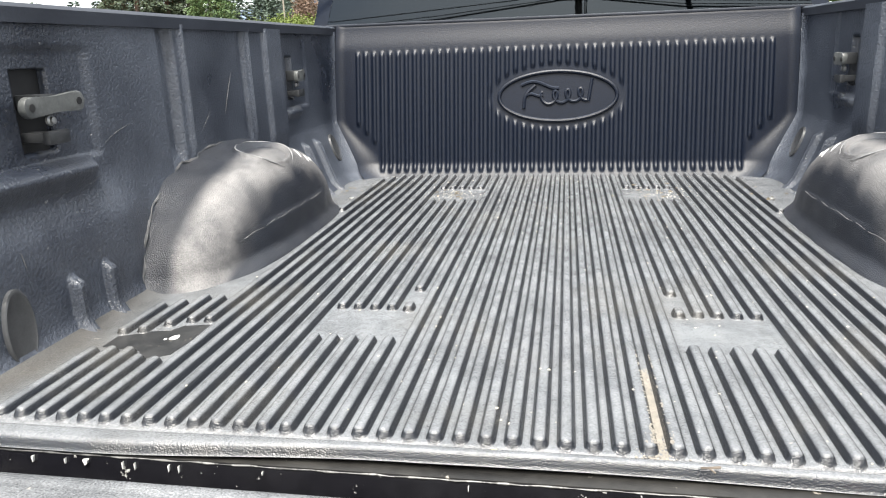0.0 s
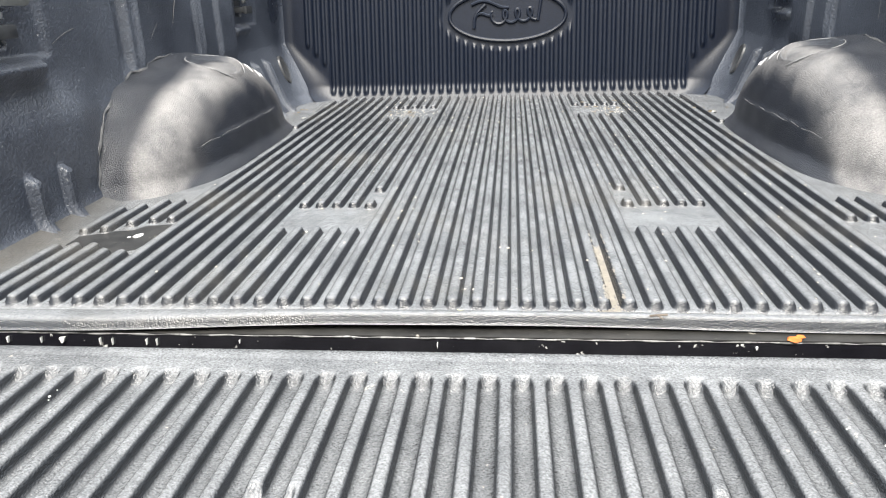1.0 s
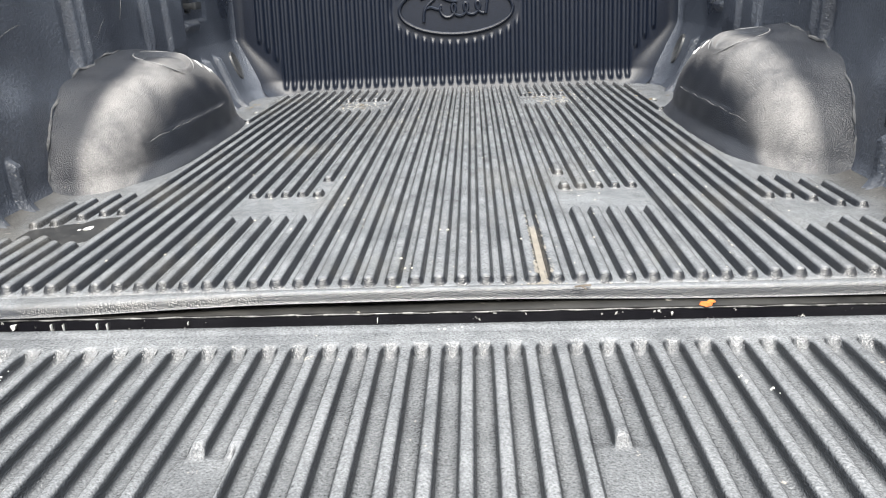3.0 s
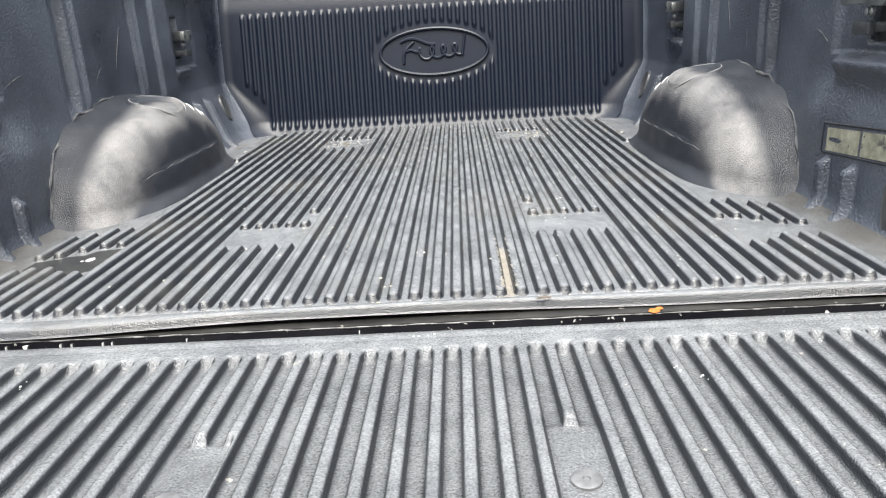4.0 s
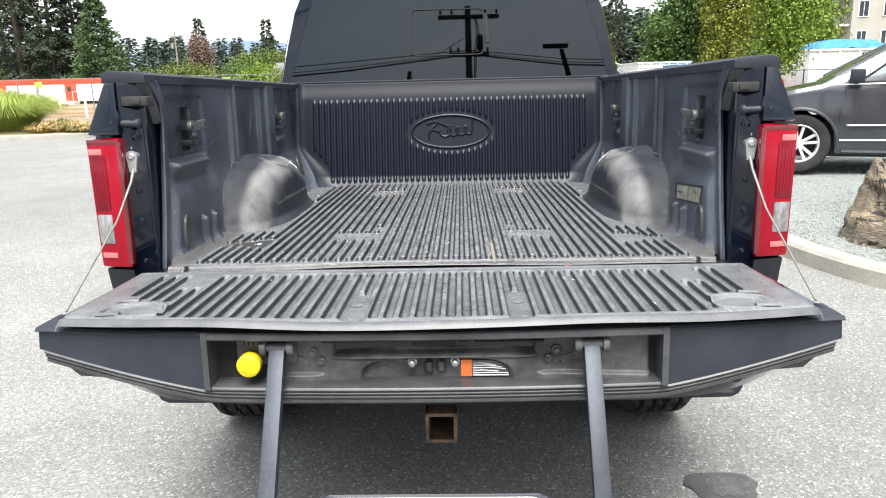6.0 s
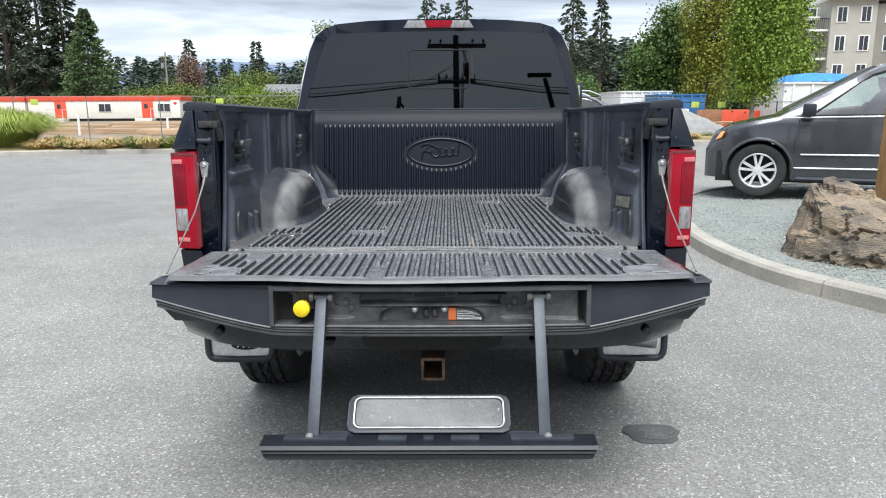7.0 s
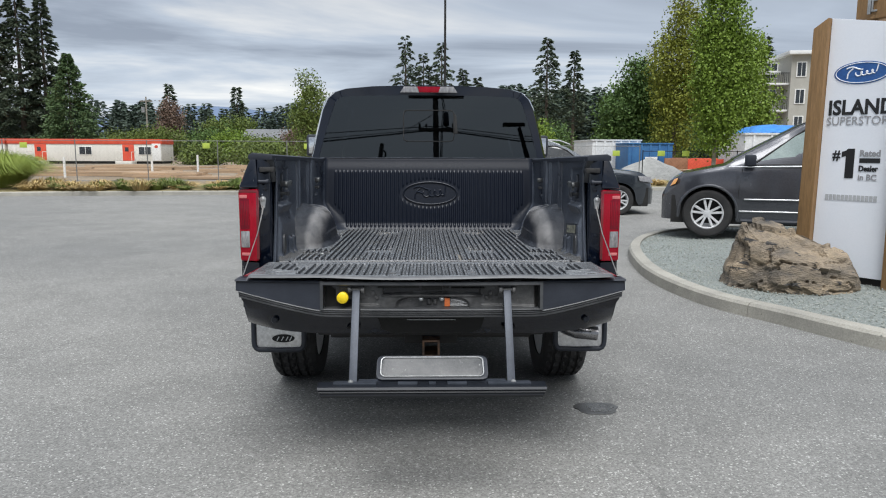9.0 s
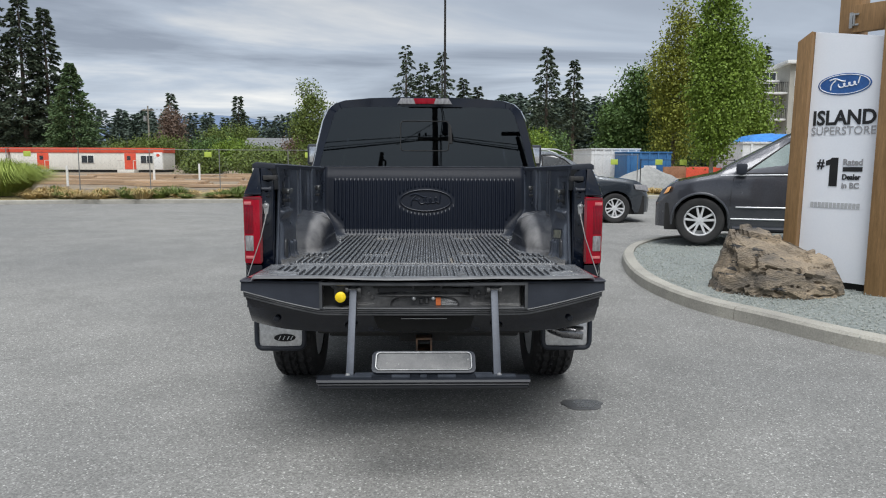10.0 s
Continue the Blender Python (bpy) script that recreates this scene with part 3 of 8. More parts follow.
def writing(text, size, m, mat, parent, bold=0.0, width=None, name="lettering"):
    """Letters of the built-in font as a thin mesh."""
    cu = bpy.data.curves.new(name, "FONT")
    cu.body, cu.size, cu.extrude, cu.offset, cu.resolution_u = text, size, 0.0015, bold, 3
    tmp = bpy.data.objects.new(name, cu)
    me = bpy.data.meshes.new_from_object(tmp)
    bpy.data.objects.remove(tmp)
    if width:
        xs = [v.co.x for v in me.vertices]
        k = width / (max(xs) - min(xs))
        for v in me.vertices:
            v.co.x = (v.co.x - min(xs)) * k
    me.name = name
    me.materials.clear()
    me.materials.append(mat)
    ob = new(name, me)
    ob.parent = parent
    ob.matrix_basis = m
    return ob


# ---- the pickup truck (in its own frame: x right, y to the front, z up from the ground) ----
truck = tagged(new("pickup_truck"), "black pickup truck with open tailgate and lined cargo bed", "truck")
truck.matrix_basis = RAKE

# bed floor: a ribbed plastic sheet with plain pads
PITCH = 0.01525


def rib_runs(k):
    k = abs(k)
    if k == 15:
        return [(-0.088, 0.195), (0.325, 0.352), (0.43, 1.235), (1.42, 1.655)]
    if 17 <= k <= 23:
        return [(-0.088, 0.195), (0.33, 1.235), (1.42, 1.655)]
    if k <= 35:
        return [(-0.088, 1.655)]
    return {37: [(-0.088, 0.085), (0.245, 1.62)], 39: [(-0.088, 0.09), (0.24, 0.36), (1.10, 1.58)], 41: [(-0.088, 0.115), (0.22, 0.36)],
            43: [(-0.088, 0.115), (0.19, 0.33)], 45: [(-0.088, 0.11), (0.18, 0.31)]}[k]


xs = [-0.775, -0.765, -0.755, -0.745, -0.735, -0.725, -0.71]
for k in range(-45, 46, 2):
    xs += [k * PITCH + d for d in (-0.0110, -0.0102, -0.0090, -0.0072, -0.0048, 0.0, 0.0048, 0.0072, 0.0090, 0.0102, 0.0110)]
xs += [0.71, 0.725, 0.735, 0.745, 0.755, 0.765, 0.775]
ends = sorted({round(v, 3) for k in range(-45, 46, 2) for r in rib_runs(k) for v in r})
ys = set(np.round(np.arange(-0.09, 1.70, 0.02), 4)) | {-0.122, -0.121, -0.1195, -0.1175, -0.115, -0.1115, -0.108, -0.105, -0.102, -0.0995, -0.097, -0.0945, -0.092}
for e in ends:
    ys |= {round(e + d, 4) for d in (-0.0085, -0.0060, -0.0040, -0.0020, 0.0, 0.0020, 0.0040, 0.0065, 0.0090)}
xs, ys = np.array(xs), np.array(sorted(ys))
X, Y = np.meshgrid(xs, ys, indexing="ij")
H = np.zeros_like(X)
for k in range(-45, 46, 2):
    near = np.abs(xs - k * PITCH) < 0.0112
    dx = np.abs(xs[near] - k * PITCH)[:, None]
    for a, b in rib_runs(k):
        # a rounded bar with round ends
        past = np.maximum(0.0, np.maximum(a + 0.006 - ys, ys - (b - 0.006)))[None, :]
        r = np.clip(np.sqrt(dx ** 2 + past ** 2) / 0.0104, 0, 1)
        H[near] = np.maximum(H[near], (1 - r ** 3.2) ** 0.75)
Z = 0.8945 + 0.0122 * H
Z += 0.016 * step(0.715, 0.785, np.abs(X)) ** 2 * step(-0.10, -0.04, Y)
X = X * np.where(np.abs(X) > 0.72, 1 - 0.022 * step(-0.05, -0.12, Y), 1.0)
Z += -0.004 * np.exp(-((Y + 0.097) / 0.003) ** 2) + 0.003 * step(-0.098, -0.105, Y) - 0.014 * step(-0.112, -0.122, Y) ** 2
Z += (0.0050 * np.exp(-((X + 0.12) / 0.24) ** 2) + 0.0010 * np.sin(13 * X)) * step(-0.092, -0.122, Y)
Z += 0.0010 * np.sin(7 * X + 3 * Y) * np.sin(4 * Y)
Yb = Y + (-0.020 * step(-0.15, -0.52, X) + 0.003 * np.sin(7 * X)) * step(-0.092, -0.122, Y)
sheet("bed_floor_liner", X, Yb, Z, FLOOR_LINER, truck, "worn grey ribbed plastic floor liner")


# bed sides: one moulded sheet each, with stake pockets, ledges, ribs and a foot before the housing
BULK_Y, BULK_LEAN = 1.672, 0.185


def corner_r(z):
    """Radius of the upright corner between side and bulkhead: tight above, wide at the foot."""
    return 0.045 + 0.085 * (1 - step(0.93, 1.10, z))


def side_plain(y, z):
    """How far the side stands in from x = 0.80, without the front corner."""
    rear = 1 - step(0.36, 0.50, y)
    d = 0.006 * (1 - step(1.02, 1.12, z)) + 0.024 * (1 - step(1.055, 1.150, z)) * rear
    # recessed plate round the rear pocket, with a crisp ledge under it
    d = d - 0.009 * (1 - step(0.352, 0.378, y)) * step(1.168, 1.180, z) * (1 - step(1.352, 1.366, z)) * step(0.035, 0.055, y)
    d = d + 0.031 * (1 - step(1.160, 1.180, z)) * step(1.112, 1.162, z) * (1 - step(0.305, 0.345, y)) * step(0.035, 0.060, y)
    # upright bands: two recesses, a slim rib beside each, a raised column
    up = step(1.08, 1.15, z)
    d = d - 0.020 * step(0.598, 0.608, y) * (1 - step(0.648, 0.662, y)) * up
    d = d + 0.011 * np.exp(-((y - 0.690) / 0.0095) ** 2) * up
    d = d - 0.010 * step(0.972, 0.980, y) * (1 - step(1.006, 1.016, y)) * up
    d = d + 0.009 * np.exp(-((y - 1.032) / 0.008) ** 2) * up
    d = d + 0.014 * step(1.120, 1.136, y) * (1 - step(1.232, 1.246, y)) * step(1.04, 1.12, z)
    # plate round the front pocket with its own small ledge
    d = d - 0.006 * step(1.250, 1.262, y) * (1 - step(1.44, 1.47, y)) * step(1.170, 1.182, z)
    d = d + 0.014 * (1 - step(1.164, 1.178, z)) * step(1.140, 1.164, z) * step(1.255, 1.275, y) * (1 - step(1.365, 1.39, y))
    # sloping foot before the housing, with two upright ridges
    d = d + 0.070 * np.clip((1.095 - z) / 0.20, 0, 1) ** 1.1 * step(1.17, 1.30, y)
    for c in (1.338, 1.440):
        q = np.abs(y - c)
        d = d + (0.019 * (1 - step(0.009, 0.014, q)) - 0.006 * (1 - step(0.002, 0.006, q))) * (1 - step(1.050, 1.064, z))
    # two upright ribs behind the housing
    for c in (0.192, 0.280):
        q = np.abs(y - c)
        d = d + (0.020 * (1 - step(0.0070, 0.0115, q)) - 0.006 * (1 - step(0.0015, 0.0050, q))) * (1 - step(0.980, 0.996, z + 20 * (q * 0.9) ** 2))
    # stake pocket openings
    for a, b, lo, hi, dp in ((0.190, 0.267, 1.198, 1.326, 0.115), (1.298, 1.345, 1.205, 1.328, 0.105)):
        d = d - dp * step(a - 0.003, a + 0.003, y) * (1 - step(b - 0.003, b + 0.003, y)) * step(lo - 0.003, lo + 0.003, z) * (1 - step(hi - 0.003, hi + 0.003, z))
    # round to the floor
    return d + 0.024 * np.clip((0.930 - z) / 0.045, 0, 1.1) ** 2


def side_depth(y, z):
    r = corner_r(z)
    u = np.clip(y - (BULK_Y + (z - 0.91) * BULK_LEAN - r), 0, 0.999 * r)
    return side_plain(y, z) + r - np.sqrt(r * r - u * u)


def on_side(s, y, z, lift_=0.0):
    """A pose on the side's face: its z axis looks out of the face, its x axis runs along the truck."""
    def at(p, q):
        return Vector((s * (0.80 - float(side_depth(np.array(p), np.array(q)))), p, q))
    o, e = at(y, z), 0.006
    u, v = (at(y + e, z) - at(y - e, z)).normalized(), (at(y, z + e) - at(y, z - e)).normalized()
    n_ = u.cross(v).normalized()
    if n_.x * s > 0:
        n_ = -n_
    v = n_.cross(u).normalized()
    m = Matrix((u, v, n_)).transposed().to_4x4()
    m.translation = o + n_ * lift_
    return m


EDGE_Z, EDGE_Y = [0.88, 1.00, 1.10, 1.28, 1.35, 1.41], [-0.064, -0.034, -0.012, 0.020, 0.018, -0.020]
for s, nm in ((-1, "worn black plastic side liner with stake pockets and ledges"), (1, "worn black plastic side liner with a pale worn label")):
    yy = np.unique(np.round(np.concatenate([np.arange(-0.035, 1.726, 0.004), [0.187, 0.190, 0.193, 0.264, 0.267, 0.270, 1.295, 1.298, 1.301, 1.342, 1.345, 1.348]]), 4))
    zz = np.unique(np.round(np.concatenate([np.arange(0.885, 1.41, 0.0055), [1.170, 1.1745, 1.179, 1.197, 1.200, 1.203, 1.323, 1.326, 1.329]]), 4))
    Y, Zz = np.meshgrid(yy, zz, indexing="ij")
    edge = np.interp(Zz, EDGE_Z, EDGE_Y)
    Y = np.where(Y < 0.12, edge + (Y + 0.035) / 0.155 * (0.12 - edge), Y)
    far = BULK_Y + (Zz - 0.91) * BULK_LEAN - 0.293 * corner_r(Zz)
    Y = np.where(Y > 1.46, 1.46 + (Y - 1.46) / (1.725 - 1.46) * (far - 1.46), Y)
    hem = step(0.020, 0.055, Y - edge)
    D = side_depth(Y, Zz) * hem + 0.004 * (1 - hem) + 0.004 * (1 - step(0.026, 0.031, Y - edge))
    wob = 0.0012 * np.sin(9 * Y + 2) * np.sin(11 * Zz)
    sheet("bed_side_liner", s * (0.80 - D - wob), Y, Zz, SIDE_LINER, truck, nm, flip=s > 0)

# wheel housings: an arch drawn inwards from a scalloped flange, flat behind, rounded to a flat cheek
arch = [(0.806, 1.062), (0.801, 1.054), (0.796, 1.045), (0.789, 1.035), (0.779, 1.023), (0.766, 1.013), (0.751, 1.004)]
arch += [(0.751 - 0.140 * w, 1.002 * max(0.0, 1 - w ** 2.9) ** (1 / 2.9)) for w in np.sin(np.linspace(0.08, math.pi / 2, 26))]
ths = np.linspace(-0.12, math.pi + 0.12, 300)


HC, HREAR, HFRONT = 0.845, 0.452, 0.400


def flange(T):
    """Scallops of the flange, behind the housing only."""
    return (0.55 * np.sin(8.0 * T + 0.9) + 0.30 * np.sin(15 * T + 0.4)) * (1 - step(0.9, 1.25, T))


def housing_z(x, y):
    """Height of the housing's crown at a distance x from the truck's middle."""
    c = float(np.interp(x, [a for a, _ in arch[::-1]], [b for _, b in arch[::-1]]))
    q = max(0.0, (HC - y) / (HREAR * c)) ** (1 / 1.10) if y < HC else ((y - HC) / (HFRONT * c)) ** (1 / 1.02)
    return 0.885 + 0.236 * c * math.sqrt(max(0.0, 1 - q * q)) - 0.006 * (1 - c)


for s in (-1, 1):
    V, T = np.meshgrid(np.linspace(0, len(arch) - 1, 97), ths, indexing="ij")
    Xh, sc = np.interp(V, range(len(arch)), [a for a, _ in arch]), np.interp(V, range(len(arch)), [b for _, b in arch])
    sc = sc + np.clip(sc - 1.008, 0, 1) * 1.3 * flange(T)
    Yh = np.where(np.cos(T) > 0, HC - HREAR * sc * np.abs(np.cos(T)) ** 1.10, HC + HFRONT * sc * np.abs(np.cos(T)) ** 1.02)
    Zh = 0.885 + 0.236 * sc * np.sin(T) - 0.006 * (1 - sc)
    dent = 0.0016 * np.sin(23 * Yh + 5 * s) * np.sin(31 * Zh + 17 * Xh) + 0.0009 * np.sin(61 * Yh + 40 * Xh) * np.sin(57 * Zh + s)
    Zh, Xh = Zh + dent, Xh + 0.8 * dent
    # spread foot
    foot = np.clip((0.925 - Zh) / 0.040, 0, 1) ** 2
    Yh, Xh = HC + (Yh - HC) * (1 + 0.055 * foot), Xh - 0.014 * foot
    # moulded lens near the crown, crease along the foot of the cheek
    lens_r = np.sqrt(((Yh - 0.850) / 0.095) ** 2 + ((Xh - 0.700) / 0.060) ** 2 + ((Zh - 1.112) / 0.06) ** 2)
    Zh = Zh - 0.010 * (1 - step(0.78, 0.97, lens_r)) + 0.0045 * np.exp(-((lens_r - 1.03) / 0.06) ** 2)
    Xh = Xh - 0.005 * step(0.980, 0.970, Zh) * step(0.628, 0.614, Xh)
    Xh = Xh - 0.012 * step(0.935, 0.895, Zh) ** 2 * step(0.650, 0.618, Xh)
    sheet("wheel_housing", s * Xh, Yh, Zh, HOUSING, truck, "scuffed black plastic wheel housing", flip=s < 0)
    # pale rubbed line where the housing meets the side
    for t0, t1, wide in ((0.06, 0.40, 0.0050), (0.36, 0.66, 0.0060), (0.62, 0.98, 0.0050), (0.95, 1.28, 0.0042), (1.25, 1.55, 0.0030)):
        pts, rad = [], []
        for k, t in enumerate(np.linspace(t0, t1, 17)):
            x = 0.780
            for _ in range(6):
                c = float(np.interp(-x, [-a for a, _ in arch], [b for _, b in arch])) + 0.006 + 0.007 * math.sin(21 * t + s) + 0.004 * math.sin(47 * t)
                y, z = HC - HREAR * c * max(0.0, math.cos(t)) ** 1.10, 0.885 + 0.236 * c * math.sin(t)
                x = 0.5 * x + 0.5 * (0.80 - float(side_depth(np.array(y), np.array(z))))
            pts.append((s * (x + 0.001), y, z))
            rad.append(0.0008 + wide * math.sin(math.pi * k / 16) * (0.75 + 0.25 * math.sin(33 * t)))
        bm = bmesh.new()
        tube(bm, pts, rad, 8)
        part("flange_scuff", bm, FLANGE_RUB, truck)
    # the lens rim's highlight, drawn as thin pale bars; white chips before it
    for a0, a1 in ((-2.9, -1.7), (-1.5, -0.2), (0.1, 1.2), (1.4, 2.7)):
        bm = bmesh.new()
        rim = [(0.700 + 0.061 * math.cos(q), 0.850 + 0.097 * math.sin(q)) for q in np.linspace(a0, a1, 13)]
        tube(bm, [(s * x, y, housing_z(x, y) + 0.0040) for x, y in rim], [0.0004 + 0.0012 * math.sin(math.pi * k / 12) for k in range(13)], 6)
        part("lens_scuff", bm, PALE_GLINT, truck)
    for y, x, w in ((0.975, 0.664, 0.011), (1.015, 0.656, 0.008), (1.050, 0.660, 0.005)):
        bm = bmesh.new()
        tube(bm, [(s * (x + w * u), y + 0.3 * w * u, housing_z(x + w * u, y + 0.3 * w * u) + 0.0004) for u in (-1, -0.3, 0.4, 1)], [0.0006, 0.0018, 0.0020, 0.0006], 6)
        part("rubbed_chip", bm, RUBBED, truck)

# pale rubbed lines along the foot of each cheek, and scratches on the sides
rs = np.random.default_rng(8)
for s in (-1, 1):
    for y0, y1 in ((0.50, 0.60), (0.615, 0.66), (0.68, 0.80), (0.82, 0.86), (0.89, 0.97)):
        bm = bmesh.new()
        tube(bm, [(s * 0.6072, y, 0.9755 + 0.0015 * math.sin(60 * y)) for y in np.linspace(y0, y1, 9)], [0.0004 + 0.0009 * rs.random() for _ in range(9)], 5)
        part("cheek_scuff", bm, SCUFF, truck)
    for y0, z0, y1, z1 in ((0.27, 1.118, 0.34, 1.135), (0.20, 1.11, 0.27, 1.126), (0.34, 1.06, 0.36, 1.11), (0.10, 1.03, 0.12, 1.06), (0.40, 1.19, 0.42, 1.215), (0.74, 1.17, 0.78, 1.21), (0.30, 0.955, 0.335, 0.962), (0.06, 1.20, 0.075, 1.26), (0.88, 1.20, 0.90, 1.30)):
        y0, y1 = y0 + rs.normal(0, 0.02), y1 + rs.normal(0, 0.02)
        bm = bmesh.new()
        us = np.linspace(0, 1, 9)
        line = [(y0 + (y1 - y0) * u, z0 + (z1 - z0) * u + 0.004 * math.sin(3 * u)) for u in us]
        tube(bm, [on_side(s, y, z, 0.0002).translation for y, z in line], [0.0002 + 0.0006 * math.sin(math.pi * u) for u in us], 5)
        part("side_scratch", bm, SCUFF, truck)

# bulkhead: ribbed front panel with an oval emblem, curved into the sides
xs = list(np.linspace(-0.80, -0.717, 14))
for k in range(-47, 48, 2):
    xs += [k * 0.015 + d for d in (-0.0098, -0.0075, -0.0052, -0.002, 0.002, 0.0052, 0.0075, 0.0098)]
xs = np.array(xs + list(np.linspace(0.717, 0.80, 14)))
zs = np.unique(np.round(np.concatenate([np.arange(0.885, 1.432, 0.0065), [1.416, 1.421, 1.4265, 1.43]]), 4))
X, Zz = np.meshgrid(xs, zs, indexing="ij")
EX, EZ, ERX, ERZ = 0.010, 1.165, 0.202, 0.083
inside = np.sqrt(((X - EX) / (ERX + 0.022)) ** 2 + ((Zz - EZ) / (ERZ + 0.022)) ** 2)
H = np.zeros_like(X)
for k in range(-47, 48, 2):
    near = np.abs(xs - k * 0.015) < 0.0102
    across = (1 - step(0.0036, 0.0096, np.abs(xs[near] - k * 0.015)))[:, None]
    low = {47: 1.075, 45: 1.045, 43: 1.012}.get(abs(k), 0.912)
    H[near] = np.maximum(H[near], across * step(low - 0.004, low + 0.012, Zz[near]) * (1 - step(1.322, 1.336, Zz[near])) * step(0.98, 1.10, inside[near]))
RC = corner_r(Zz)
wall_x = 0.80 - side_plain(np.full_like(Zz, 1.52), Zz)
end_x = wall_x - 0.293 * RC
from_x = np.minimum(0.717, end_x - 0.03)
X = np.where(np.abs(X) > from_x, np.sign(X) * (from_x + (np.abs(X) - from_x) * (end_x - from_x) / (0.80 - from_x)), X)
Yp = BULK_Y + (Zz - 0.91) * BULK_LEAN - 0.0085 * H
Yp = Yp + 0.010 * step(1.335, 1.425, Zz) + 0.05 * np.clip(Zz - 1.418, 0, 1) ** 1.3 * 14
across = np.clip(np.abs(X) - (wall_x - RC), 0, 0.999 * RC)
Yp = Yp - np.clip(0.94 - Zz, 0, 1) * 0.45 - (RC - np.sqrt(RC ** 2 - across ** 2))
sheet("bulkhead_liner", X, Yp, Zz, LINER, truck, "black ribbed plastic bulkhead liner with a raised oval emblem", flip=True)


def on_bulkhead(x, z, lift_):
    return (x, 1.672 + (z - 0.91) * 0.185 - lift_, z)


bm = bmesh.new()
pts = [on_bulkhead(EX + ERX * math.cos(a), EZ + ERZ * math.sin(a), 0.004) for a in np.linspace(0, 2 * math.pi, 65)]
tube(bm, pts, 0.0065, 8, ends=False)
emblem = part("emblem_ring", bm, LINER, truck, "raised oval emblem ring")
# plain wavy strokes where the maker's script stands
for pts, r in (([(EX - 0.05 + 0.15 * u - 0.016 * math.sin(7 * math.pi * u), 1.158 + 0.021 * math.cos(7 * math.pi * u) + 0.012 * u) for u in np.linspace(0, 1, 96)], 0.0056),
               ([(EX - 0.125 + 0.13 * u, 1.203 + 0.012 * math.sin(5 * u)) for u in np.linspace(0, 1, 14)], 0.0060),
               ([(EX - 0.075 - 0.05 * u - 0.012 * math.sin(4 * u), 1.203 - 0.078 * u) for u in np.linspace(0, 1, 14)], 0.0060),
               ([(EX - 0.105 + 0.055 * u, 1.170 + 0.004 * math.sin(6 * u)) for u in np.linspace(0, 1, 8)], 0.0056),
               ([(EX + 0.118 - 0.012 * u, 1.222 - 0.075 * u) for u in np.linspace(0, 1, 8)], 0.0056)):
    bm = bmesh.new()
    tube(bm, [on_bulkhead(x, z, 0.003) for x, z in pts], r, 7)
    part("emblem_stroke", bm, LINER, truck)
bm = bmesh.new()
box(bm, -0.83, 0.83, 1.775, 1.845, 1.425, 1.434, 0.004)
part("bulkhead_cap", bm, TRIM, truck)


# cleats in the stake pockets: a dog-bone plate on a bracket
def cleat(s, y, half, k=1.0):
    bm = bmesh.new()
    line = [(half * math.cos(a) * 0.22 * k + half * 0.80, 0.0165 * math.sin(a)) for a in np.linspace(-1.9, 1.9, 11)]
    line = line + [(0.0, 0.0125)] + [(-p, q) for p, q in line[::-1]] + [(0.0, -0.0125)]
    prism(bm, [(s * 0.0 + y + p, 1.272 + q + 0.03 * p) for p, q in line], "x", s * 0.766, s * 0.779, 0.0025)
    c = part("tie_down_cleat", bm, CLEAT_FACE, truck, "black tie-down cleat plate")
    for e in (-1, 1):
        bm = bmesh.new()
        lathe(bm, [(0.0005, 0.0), (0.0062, 0.0), (0.0062, 0.003)], Matrix.Translation((s * 0.7648, y + e * half * 0.80, 1.272 + 0.03 * e * half * 0.8)) @ pose(0, 0, 0, 0, 90 * s), 14)
        part("cleat_hole", bm, BLACKINK, c)
    bm = bmesh.new()
    box(bm, s * 0.779, s * 0.845, y - 0.016, y + 0.016, 1.258, 1.288, 0.003)
    box(bm, s * 0.778, s * 0.84, y - 0.020, y + 0.020, 1.212, 1.228, 0.004)
    box(bm, s * 0.768, s * 0.782, y - 0.026, y + 0.024, 1.209, 1.231, 0.004)
    part("cleat_bracket", bm, CLEAT, c)
    bm = bmesh.new()
    lathe(bm, [(0.009, 0), (0.009, 0.004), (0.006, 0.006), (0.006, 0.010), (0.002, 0.011)], Matrix.Translation((s * 0.790, y + 0.006, 1.246)) @ pose(0, 0, 0, 0, -90 * s), 12)
    part("bolt", bm, GALV, c)


for s in (-1, 1):
    # black plate across each pocket, painted for the dark of its deep inside
    for y0, y1 in ((0.182, 0.275), (1.290, 1.352)):
        bm = bmesh.new()
        box(bm, s * 0.826, s * 0.832, y0, y1, 1.19, 1.335)
        part("pocket_back", bm, BLACKINK, truck, smooth=False)
    cleat(s, 0.226, 0.069)
    cleat(s, 1.325, 0.032, 1.2)

# pale worn label on one side, in a shallow frame
bm = bmesh.new()
for a, b in ((0.076, 0.178), (0.186, 0.292)):
    hexa(bm, [on_side(1, y, 1.039 - 0.072 * (y - 0.076) + dz, h).translation for dz in (-0.021, 0.021) for y, h in ((a, -0.004), (b, -0.004), (b, 0.0016), (a, 0.0016))])
part("label", bm, LABEL, truck, "pale worn label", smooth=False)
bm = bmesh.new()
rim = [(0.064, 1.068), (0.306, 1.051), (0.306, 0.998), (0.064, 1.014), (0.064, 1.068)]
for (y0, z0), (y1, z1) in zip(rim, rim[1:]):
    tube(bm, [on_side(1, y0 + (y1 - y0) * k / 8, z0 + (z1 - z0) * k / 8, 0.0).translation for k in range(9)], 0.0028, 6)
part("label_frame", bm, LINER_EDGE, truck)

